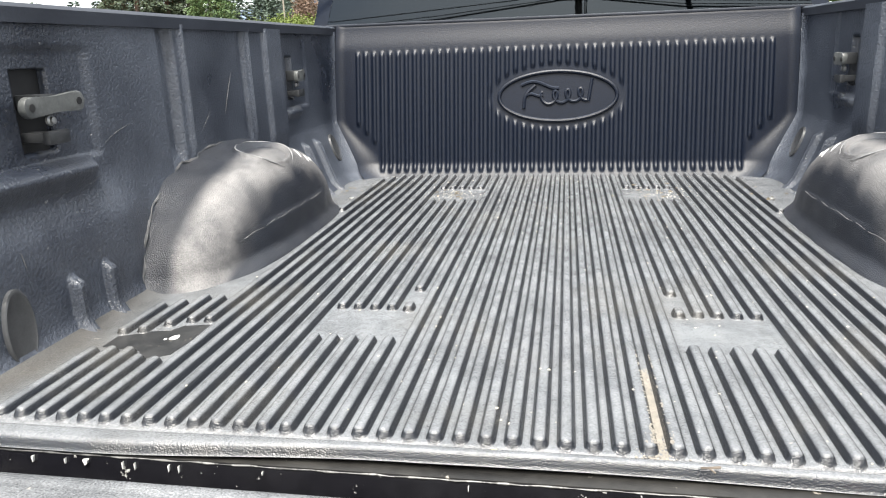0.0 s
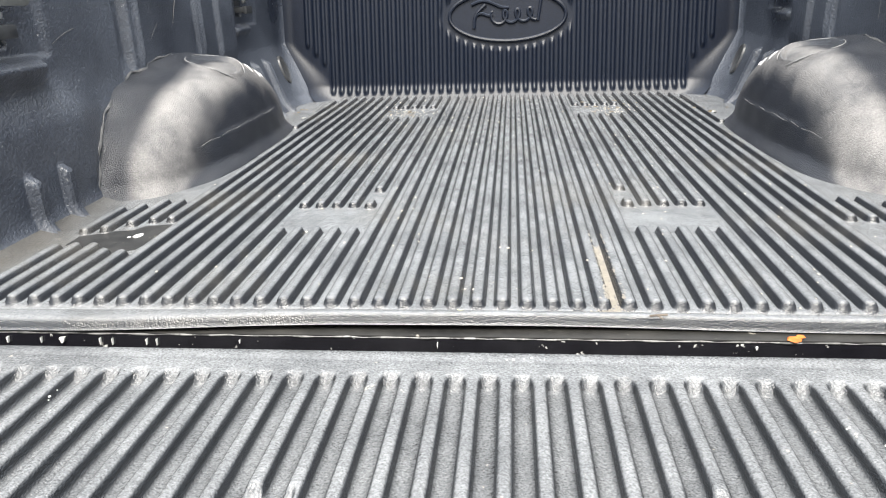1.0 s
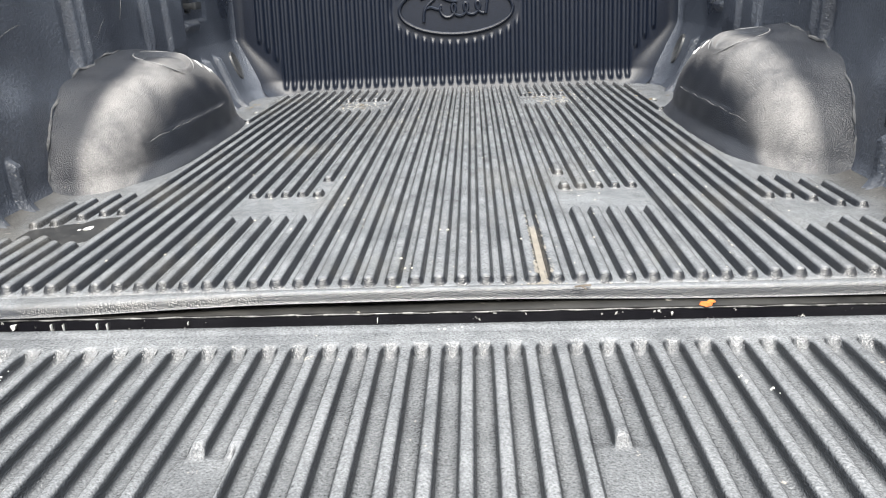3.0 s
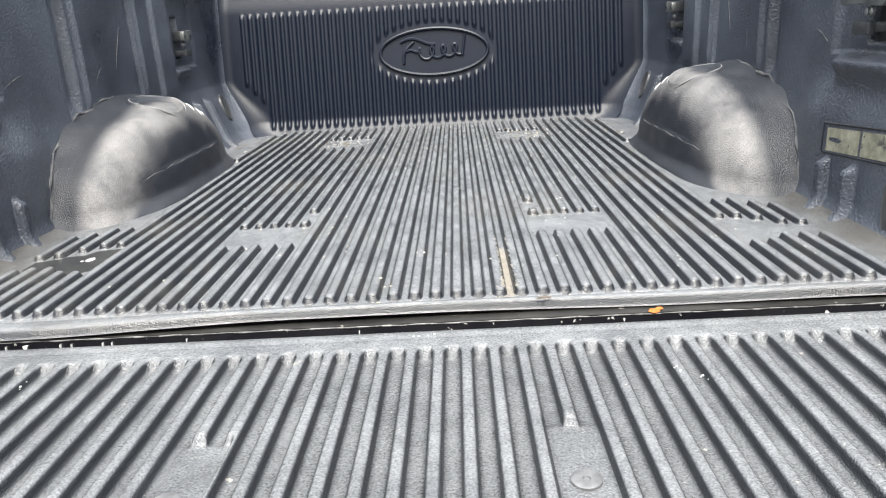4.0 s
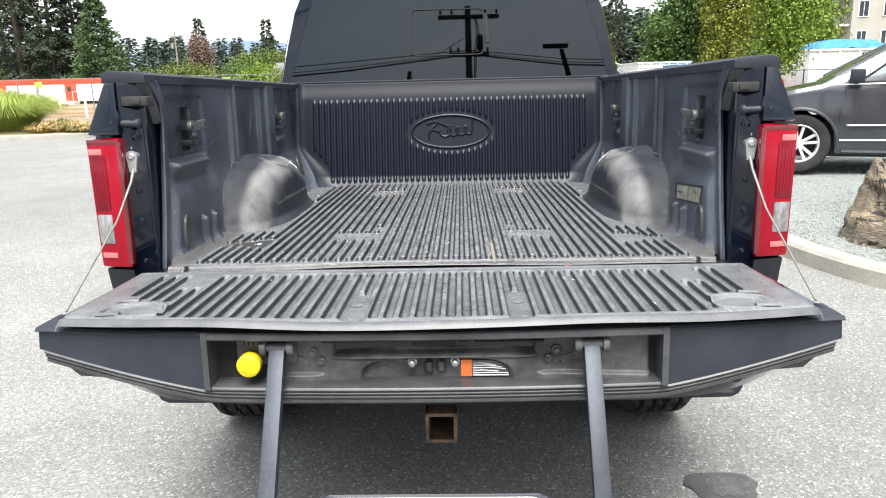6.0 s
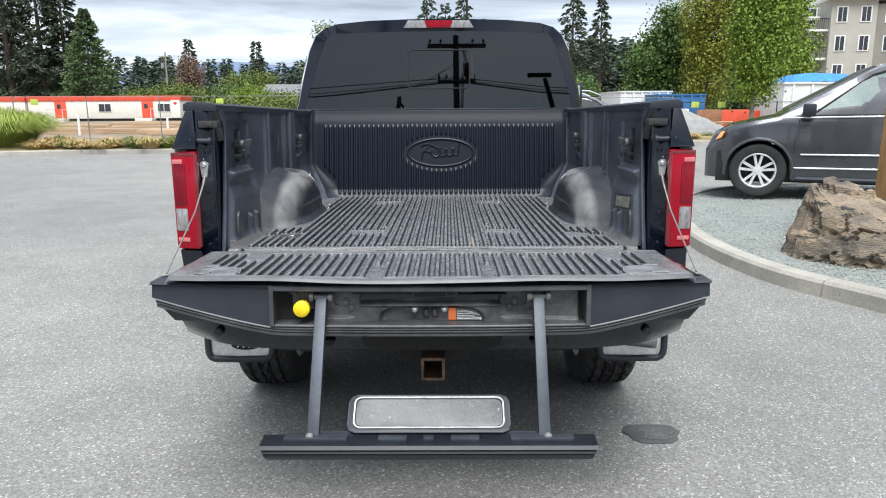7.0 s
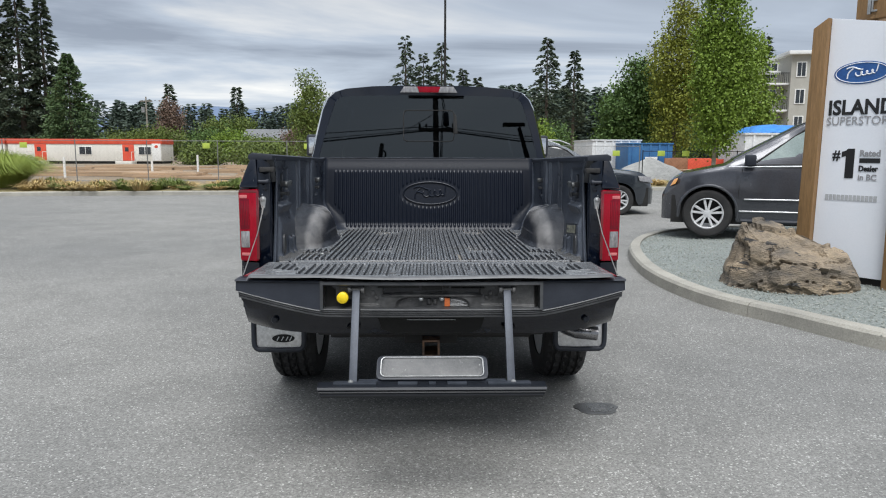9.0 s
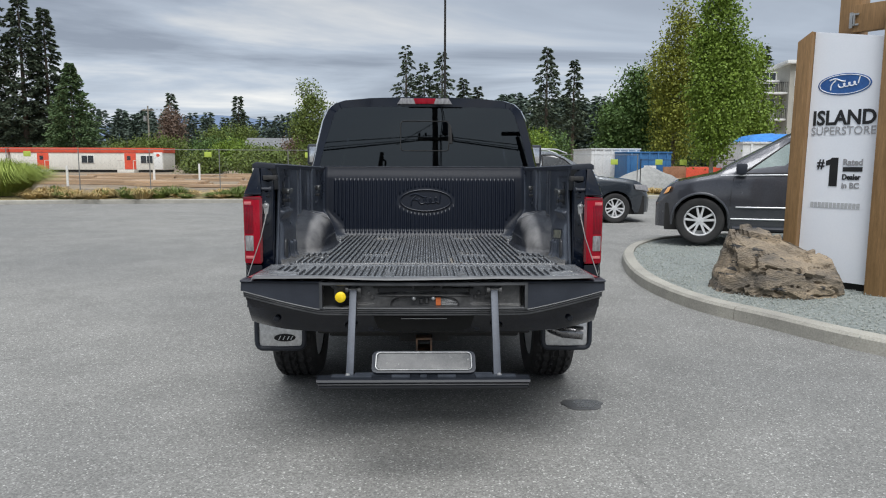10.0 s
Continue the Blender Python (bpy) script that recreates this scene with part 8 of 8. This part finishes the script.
broadleaf("alder", "tall olive alder in front of the apartments", 26.0, 54, 11.0,
          [(0, 0, 3.2, 2.2, 2.4), (0.3, 0, 5.8, 2.1, 2.2), (-0.6, 0, 8.4, 1.9, 2.0), (0.6, 0, 9.8, 1.2, 1.2)],
          44, LEAF_LIGHT, 17000, 0.25, 0.2)
broadleaf("young_tree", "sparse yellow green tree behind the cab", -7.7, 45, 6.7,
          [(0, 0, 2.6, 1.3, 1.4), (0.1, 0, 4.3, 1.2, 1.3), (-0.2, 0, 5.8, 0.8, 0.8), (-0.8, 0, 3.4, 0.8, 0.8)], 45, LEAF_OLIVE, 8000, 0.16, 0.09)
broadleaf("bushy_tree", "round light green tree in front of the far wood", -31.5, 112, 8.2,
          [(0, 0, 3.4, 3.6, 2.6), (2.0, 0, 4.4, 2.4, 2.2), (-2.2, 0, 4.0, 2.4, 2.0)], 46, LEAF_OLIVE, 9000, 0.36, 0.2)
broadleaf("copper_tree", "reddish brown tree in front of the far wood", -36.0, 98, 8.6,
          [(0, 0, 3.4, 2.0, 2.2), (0.2, 0, 5.8, 1.6, 2.0), (0, 0, 7.6, 0.9, 1.0)], 47, LEAF_RUST, 8000, 0.26, 0.18)
broadleaf("copper_tree", "small reddish brown tree by the low roof", -15.5, 82, 4.2,
          [(0, 0, 2.2, 1.8, 1.5), (0.4, 0, 3.1, 1.2, 1.0)], 48, LEAF_RUST, 5000, 0.24, 0.12)
for k, (x, y, r_, h_, mt) in enumerate(((-36.5, 84, 3.0, 4.0, LEAF_OLIVE), (-31.5, 82, 2.6, 4.4, LEAF_OLIVE), (-26, 84, 3.2, 4.2, LEAF_DARK), (-22.5, 80, 2.4, 3.6, LEAF_LIGHT), (-18.5, 76, 2.2, 2.8, LEAF_OLIVE),
                                        (-11.0, 74, 2.6, 3.4, LEAF_OLIVE), (-20.5, 62, 1.7, 1.7, LEAF_OLIVE), (-14, 58, 2.6, 2.0, LEAF_OLIVE), (10.5, 70, 2.6, 4.6, LEAF_LIGHT), (13.5, 78, 3.2, 5.2, LEAF_DARK), (24, 66, 3.4, 5.0, LEAF_DARK), (31, 60, 3.0, 3.8, LEAF_OLIVE),
                                        (-52, 74, 3.4, 4.0, LEAF_DARK), (-3, 86, 3, 4, LEAF_DARK), (4, 84, 3, 4.5, LEAF_DARK))):
    broadleaf("shrub", "rounded green shrub before the trees", x, y, h_, [(0, 0, h_ * 0.45, r_, h_ * 0.45), (r_ * 0.5, 0, h_ * 0.6, r_ * 0.6, h_ * 0.35), (-r_ * 0.5, 0.3, h_ * 0.55, r_ * 0.6, h_ * 0.35)], 60 + k, mt, 6500, 0.24, 0.1, BARK, 0.1)

# far wood: one mass of firs
rg = np.random.default_rng(77)
temps = [conifer_blades(90 + k, 10.0, 2.2, bare=0.04, branches=70, tufts=17, leaf=0.62, fan=0.4) for k in range(3)]
VV, FF, off = [], [], 0
for k in range(480):
    x, y = (rg.uniform(-130, 120), rg.uniform(122, 190)) if k < 330 else (rg.uniform(4, 62), rg.uniform(112, 150))
    s = rg.uniform(0.7, 1.05) * (y / 140) * (1.3 if x < -55 else 1.25) * (1.35 if 8 < x < 70 else 1.0)
    v, f = temps[k % 3]
    a = rg.uniform(0, 6.28)
    R_ = np.array([[math.cos(a), -math.sin(a), 0], [math.sin(a), math.cos(a), 0], [0, 0, 1]])
    VV.append(v @ R_.T * (s * 1.25, s * 1.25, s * 0.82) + (x, y, 0))
    FF.append(f + off)
    off += len(v)
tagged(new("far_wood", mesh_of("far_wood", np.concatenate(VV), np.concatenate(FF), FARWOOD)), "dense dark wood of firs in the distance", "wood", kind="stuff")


def ridge(name, label, pts, y, depth, mat, seed):
    """A long hill with a rough crest through (x, height) pairs."""
    bm = bmesh.new()
    xs_ = np.linspace(pts[0][0], pts[-1][0], 160)
    rows_ = []
    for f_, hf in ((0, 0.0), (0.35, 0.55), (0.7, 0.9), (1.0, 1.0), (1.6, 0.3)):
        rows_.append([bm.verts.new((x, y + depth * f_, lerp(pts, x) * hf * (1 + 0.05 * noise.noise(Vector((x / depth * 3, f_ * 3, seed)))))) for x in xs_])
    for a, b in zip(rows_, rows_[1:]):
        for k in range(len(a) - 1):
            bm.faces.new([a[k], a[k + 1], b[k + 1], b[k]])
    return tagged(part(name, bm, mat), label, "hill", kind="structure")


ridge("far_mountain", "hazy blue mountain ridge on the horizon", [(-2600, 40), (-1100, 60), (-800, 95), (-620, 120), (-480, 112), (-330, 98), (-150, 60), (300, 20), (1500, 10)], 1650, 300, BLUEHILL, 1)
ridge("wooded_hill", "dark wooded hill behind the yard", [(-80, 0), (0, 12), (60, 24), (110, 33), (170, 38), (260, 44), (420, 40)], 380, 120, HILL, 2)

# ---- apartment building ----
apt = tagged(new("apartment_building"), "four storey grey beige apartment building with balconies", "building")
apt.matrix_basis = pose(37.9, 70, 0, 0, 0, -8)
bm = bmesh.new()
box(bm, 0, 4.2, 0, 14, 0, 11.4)
box(bm, 4.2, 7.6, 1.2, 14, 0, 11.0)
box(bm, 7.6, 26, 0, 14, 0, 11.4)
part("wall", bm, STUCCO, apt, smooth=False)
bm = bmesh.new()
box(bm, 4.25, 7.55, 1.10, 1.19, 0.1, 10.9)
part("cladding", bm, STUCCO_DARK, apt, smooth=False)
for x0, x1, y0 in ((-0.5, 4.7, -0.6), (4.7, 7.2, 0.6), (7.2, 26.5, -0.6), (-3.2, -0.5, 1.5)):
    bm = bmesh.new()
    z = 11.4 if x0 > -1 else 9.6
    box(bm, x0, x1, y0, 14.4, z, z + 0.35, 0.02)
    part("roof", bm, TRIMWHITE, apt, "white roof edge")
bm = bmesh.new()
box(bm, -2.8, 0, 2.0, 14, 0, 9.6)
part("wall", bm, STUCCO, apt, smooth=False)


def apt_window(x, z, w, h, y):
    bm = bmesh.new()
    box(bm, x - w / 2 - 0.09, x + w / 2 + 0.09, y - 0.06, y + 0.02, z - 0.09, z + h + 0.09)
    fr_ = part("window", bm, TRIMWHITE, apt, smooth=False)
    for e in (-1, 1):
        bm = bmesh.new()
        box(bm, x + e * w / 4 - w / 4 + 0.03, x + e * w / 4 + w / 4 - 0.03, y - 0.075, y - 0.05, z, z + h)
        part("pane", bm, WINDOW, fr_, smooth=False)


for fl in range(4):
    z = 1.0 + 2.75 * fl
    for x, y in ((1.0, 0), (3.2, 0), (5.9, 1.10), (9.0, 0), (12.5, 0), (16, 0), (19.5, 0)):
        apt_window(x, z, 0.85, 1.35, y)
    for bx, by in ((-2.6, 0.4), (7.8, -1.5)):
        if fl == 0:
            continue
        bm = bmesh.new()
        box(bm, bx, bx + 2.6, by, by + 1.5, z - 0.85, z - 0.65, 0.01)
        bal = part("balcony", bm, TRIMWHITE, apt, "balcony with black railing")
        bm = bmesh.new()
        for k in range(14):
            box(bm, bx + 0.05 + 0.19 * k, bx + 0.08 + 0.19 * k, by + 0.02, by + 0.05, z - 0.65, z + 0.35)
        box(bm, bx, bx + 2.6, by, by + 0.06, z + 0.33, z + 0.39)
        part("railing", bm, DARK, bal, smooth=False)
    apt_window(-1.4, z, 1.3, 1.5, 2.0)

# low house roof, poles
house = tagged(new("low_house"), "low house with a grey shingle roof behind shrubs", "building")
bm = bmesh.new()
box(bm, -24, -10, 92, 100, 0, 3.0)
part("wall", bm, STUCCO, house, smooth=False)
bm = bmesh.new()
hexa(bm, [(-24.8, 91.2, 2.6), (-9.2, 91.2, 2.6), (-9.2, 100.8, 2.6), (-24.8, 100.8, 2.6), (-24.8, 96, 4.3), (-9.2, 96, 4.3), (-9.2, 96.2, 4.3), (-24.8, 96.2, 4.3)])
part("roof", bm, ROOFGREY, house, "grey shingle roof", smooth=False)
bm = bmesh.new()
tube(bm, [(1.05, 35, 0), (1.05, 35, 11.0)], [0.075, 0.055], 10)
lp = part("pole", bm, DARK, tagged(new("street_lamp"), "tall slim dark lamp pole behind the truck", "lamp"))
bm = bmesh.new()
tube(bm, [(1.05, 35, 10.9), (1.5, 35, 11.2), (2.4, 35, 11.25)], 0.04, 6)
box(bm, 2.3, 2.9, 34.85, 35.15, 11.18, 11.28, 0.02)
part("lamp_head", bm, DARK, lp.parent)
up = tagged(new("utility_pole"), "wooden utility pole with a transformer among the trees", "pole")
bm = bmesh.new()
tube(bm, [(-41.5, 104, 0), (-41.5, 104, 9.2)], [0.16, 0.11], 8)
part("pole", bm, PALEBARK, up)
bm = bmesh.new()
box(bm, -42.4, -40.6, 103.9, 104.1, 8.5, 8.65)
part("cross_arm", bm, PALEBARK, up)
bm = bmesh.new()
tube(bm, [(-41.9, 103.8, 6.9), (-41.9, 103.8, 7.7)], 0.25, 10)
part("transformer", bm, GALV, up)
sl = tagged(new("street_lamp"), "curved grey street lamp among the trees", "lamp")
bm = bmesh.new()
tube(bm, [(-37.2, 100, 0), (-37.2, 100, 5.2), (-36.9, 100, 5.9), (-36.0, 100, 6.2), (-35.3, 100, 6.1)], 0.08, 8)
part("pole", bm, GALV, sl)


# ---- poles and wires across the car park, behind the truck ----
up = tagged(new("utility_pole"), "weathered wooden utility pole with cross-arms and insulators", "pole")
bm = bmesh.new()
tube(bm, [(0.33, -11.8, 0), (0.33, -11.8, 6.0), (0.30, -11.8, 11.75)], [0.13, 0.105, 0.085], 12)
part("pole", bm, BARK, up)
for z, w in ((11.35, 0.85), (10.15, 0.55)):
    bm = bmesh.new()
    box(bm, 0.32 - w, 0.32 + w, -11.72, -11.64, z - 0.05, z + 0.05, 0.006)
    arm = part("cross_arm", bm, BARK, up)
    for e in (-0.92, -0.55, 0.55, 0.92):
        bm = bmesh.new()
        lathe(bm, [(0.01, 0.0), (0.01, 0.06), (0.035, 0.07), (0.035, 0.10), (0.025, 0.11), (0.035, 0.125), (0.03, 0.16), (0.008, 0.17)], Matrix.Translation((0.32 + e * w, -11.68, z + 0.05)), 10)
        part("insulator", bm, BLACKINK, arm)
bm = bmesh.new()
lathe(bm, [(0.02, 0.0), (0.075, 0.0), (0.085, 0.03), (0.085, 0.40), (0.06, 0.44), (0.02, 0.45)], Matrix.Translation((0.62, -11.66, 10.30)), 18)
part("transformer", bm, TRIM, up, "dark pole-mounted transformer")
bm = bmesh.new()
for dx in (0.14, 0.18):
    tube(bm, [(0.33 + dx, -11.66, 11.4), (0.36 + dx * 1.3, -11.64, 10.9), (0.33 + dx, -11.66, 10.2), (0.30 + dx, -11.66, 9.2)], 0.014, 6)
part("riser_cable", bm, BLACKINK, up)
lamp_post = tagged(new("street_lamp"), "dark lamp post with a short arm over the car park", "lamp")
bm = bmesh.new()
tube(bm, [(3.10, -11.8, 0), (3.07, -11.8, 9.2), (2.86, -11.8, 10.3)], [0.10, 0.075, 0.06], 12)
part("pole", bm, DARK, lamp_post)
bm = bmesh.new()
box(bm, 2.36, 3.05, -11.86, -11.74, 10.38, 10.47, 0.02)
part("lamp_head", bm, DARK, lamp_post)
stub = tagged(new("service_pole"), "short wooden service pole with a bent top", "pole")
bm = bmesh.new()
tube(bm, [(-1.36, -11.8, 0), (-1.36, -11.8, 9.3), (-1.32, -11.8, 9.72)], [0.11, 0.07, 0.06], 10)
part("pole", bm, BARK, stub)
bm = bmesh.new()
tube(bm, [(-1.34, -11.8, 9.55), (-1.20, -11.8, 9.42), (-1.22, -11.8, 9.25)], 0.03, 6)
part("bracket", bm, DARK, stub)
for z0, z1, z2, r in ((9.62, 10.17, 9.62, 0.022), (9.90, 10.30, 9.80, 0.012), (9.72, 10.22, 9.70, 0.010)):
    bm = bmesh.new()
    tube(bm, [(-14, -12.2, z0 + 0.4), (-6, -11.8, z0 - 0.05), (-3.1, -11.75, z0 + 0.15), (0.32, -11.7, z1), (2.8, -11.75, z2 + 0.2), (6, -11.8, z2 + 0.05), (14, -12.2, z2 + 0.5)], r, 6)
    tagged(part("overhead_cable", bm, BLACKINK), "thin black overhead cable between the poles", "cable", "cables over the car park")
bm = bmesh.new()
tube(bm, [(-0.9, -11.7, 9.95), (-0.3, -11.7, 10.35), (0.30, -11.68, 10.75)], 0.010, 5)
tagged(part("overhead_cable", bm, BLACKINK), "thin black overhead cable between the poles", "cable", "cables over the car park")


# ---- dirt and litter in the bed ----
def flakes(name, label, category, mat, pieces, seed, kind=""):
    """Thin irregular crumbs (x, y, z, radius) lying on the truck, in its frame."""
    rg = np.random.default_rng(seed)
    bm = bmesh.new()
    for x, y, z, r in pieces:
        n_ = 7
        a0 = rg.uniform(0, 6)
        rim = [(x + r * rg.uniform(0.55, 1.15) * math.cos(a0 + k * 2 * math.pi / n_), y + r * rg.uniform(0.55, 1.15) * math.sin(a0 + k * 2 * math.pi / n_)) for k in range(n_)]
        lo_ = [bm.verts.new((p, q, z - 0.0006)) for p, q in rim]
        hi_ = [bm.verts.new((x + (p - x) * 0.8, y + (q - y) * 0.8, z + r * 0.10)) for p, q in rim]
        bm.faces.new(hi_)
        bm.faces.new(lo_[::-1])
        for k in range(n_):
            bm.faces.new([lo_[k], lo_[(k + 1) % n_], hi_[(k + 1) % n_], hi_[k]])
    ob = part(name, bm, mat, smooth=False)
    ob.matrix_basis = RAKE
    return tagged(ob, label, category, kind=kind)


def bed_z(x, y):
    """Height of the ribbed floor."""
    k = round((x / PITCH - 1) / 2) * 2 + 1
    on = abs(k) <= 45 and abs(x - k * PITCH) < 0.0072 and any(a + 0.005 < y < b - 0.005 for a, b in rib_runs(k))
    return 0.8948 + (0.0112 if on else 0.0)


rg = np.random.default_rng(21)
sand = []
for k in range(2600):
    y = rg.uniform(-0.105, 0.17)
    w = 0.009 if y > -0.03 else 0.009 + 0.22 * (-0.03 - y)
    x = 0.1525 - 0.02 * step(-0.03, -0.10, y) * 0.3 + rg.normal(0, w * 0.42)
    sand.append((x, y, bed_z(x, y), rg.uniform(0.0007, 0.0020)))
flakes("spilled_sand", "tan spilled sand along a groove of the bed floor", "sand", TAN, sand, 22, "stuff")
grit = []
for k in range(700):
    x, y = rg.uniform(-0.72, 0.72), rg.uniform(-0.1, 1.62)
    if rg.random() < 0.35:
        x, y = rg.choice([-0.31, 0.31]) + rg.normal(0, 0.05), 1.33 + rg.normal(0, 0.05)
    if abs(x) > 0.62 and 0.30 < y < 1.25 or abs(x) > 0.70:
        continue
    grit.append((x, y, bed_z(x, y), rg.uniform(0.0008, 0.0026)))
flakes("floor_grit", "scattered pale grit on the bed floor", "grit", surface("pale_grit", (0.22, 0.20, 0.16), (0.50, 0.47, 0.40), 30, (0.8, 0.9), bump=0.1), grit, 23, "stuff")
leaves = []
for k in range(60):
    x, y = rg.choice([-0.32, 0.30, 0.62, -0.66]) + rg.normal(0, 0.05), 1.36 + rg.normal(0, 0.07)
    if abs(x) < 0.69:
        leaves.append((x, y, bed_z(x, y), rg.uniform(0.003, 0.009)))
flakes("leaf_litter", "dark crumbled leaf litter at the front of the bed", "litter", surface("leaf_litter", (0.035, 0.028, 0.018), (0.12, 0.09, 0.05), 40, (0.8, 0.9), bump=0.2), leaves, 24, "stuff")
flakes("dried_leaf", "small curled orange dried leaf on the bed sill", "leaf", surface("orange_leaf", (0.46, 0.10, 0.015), (0.58, 0.17, 0.03), 60, (0.6, 0.7), bump=0.3), [(0.342, -0.134, 0.8815, 0.009), (0.350, -0.131, 0.883, 0.006)], 25)
flakes("paper_scrap", "tiny white paper scrap on the bed floor", "paper", TRIMWHITE, [(-0.587, 0.175, 0.8955, 0.011), (-0.600, 0.168, 0.8955, 0.004)], 26)
flakes("pollen_spot", "pale yellow spot of dried sap on the liner lip", "spot", surface("dried_sap", (0.42, 0.40, 0.20), (0.52, 0.50, 0.30), 60, (0.6, 0.7), bump=0.1), [(-0.034, -0.108, 0.8985, 0.008)], 27)
bm = bmesh.new()
tube(bm, [(0.186, -0.118, 0.900), (0.193, -0.122, 0.903), (0.206, -0.116, 0.901)], 0.0014, 5)
tube(bm, [(0.193, -0.122, 0.903), (0.199, -0.128, 0.901)], 0.001, 5)
twig = part("twig", bm, BARK)
twig.matrix_basis = RAKE
tagged(twig, "thin dark twig on the lip of the bed liner", "twig")
# pale scuffs on the tailgate liner, screws at the foot of the front corners
scuffs = []
for cx, cy, dx, dy, n_ in ((0.600, -0.585, 0.012, -0.05, 7), (0.470, -0.555, 0.004, -0.02, 4), (0.31, -0.34, 0.003, -0.015, 4), (0.33, -0.36, 0.002, -0.01, 3), (-0.42, -0.31, 0.002, -0.02, 3), (0.02, -0.232, 0.05, 0.001, 5)):
    for k in range(n_):
        scuffs.append((cx + dx * k / n_ + rg.normal(0, 0.002), cy + dy * k / n_ + rg.normal(0, 0.002), 0.9046, rg.uniform(0.0007, 0.0019)))
flakes("paint_scuffs", "pale dried paint marks on the tailgate liner", "paint", surface("dried_paint", (0.40, 0.40, 0.38), (0.60, 0.60, 0.56), 60, (0.6, 0.7), bump=0.1), scuffs, 28, "stuff")
for s in (-1, 1):
    bm = bmesh.new()
    lathe(bm, [(0.002, 0.004), (0.009, 0.003), (0.010, 0.0)], Matrix.Translation((s * 0.615, 1.27, 0.8965)), 14)
    part("floor_screw", bm, GALV, truck)

# ---- more weeds along the verge ----
rg = np.random.default_rng(31)
for k in range(46):
    x = rg.uniform(-13.0, -2.2)
    y = np.interp(x, [-24, -14, -10, -6.5, 0, 7, 12], [15, 18.1, 18.9, 19.3, 20.4, 22.4, 22.5]) + rg.uniform(0.35, 1.6)
    if abs(x + 14.3) < 1.6:
        continue
    dry = x < -8.6 and k % 4
    tuft("weed_clump", "dry straw-coloured weeds on the verge" if dry else "low green weeds on the verge", x, y, rg.uniform(0.3, 0.7), rg.uniform(0.12, 0.42), 170, 300 + k, DRYGRASS if dry else LEAF_OLIVE, "weeds", 1.0, 0.014)

# dark damp film on one plain pad
bm = bmesh.new()
ring_ = ((-0.685, 0.130), (-0.655, 0.122), (-0.612, 0.122), (-0.606, 0.102), (-0.578, 0.098), (-0.556, 0.11), (-0.554, 0.16), (-0.556, 0.232), (-0.60, 0.228), (-0.614, 0.205), (-0.645, 0.195), (-0.662, 0.182), (-0.690, 0.172))
prism(bm, [(x + 0.003 * math.sin(40 * y), y + 0.003 * math.sin(55 * x)) for x, y in ring_], "z", 0.8940, 0.8956)
film = part("damp_stain", bm, surface("damp_liner", (0.012, 0.013, 0.014), (0.035, 0.035, 0.035), 22, (0.3, 0.6), bump=0.4, bscale=240, depth=0.001, fleck=((0.16, 0.15, 0.13), 0.06, 90)), smooth=False)
film.matrix_basis = RAKE
tagged(film, "dark damp stain on a plain pad of the bed floor", "stain")
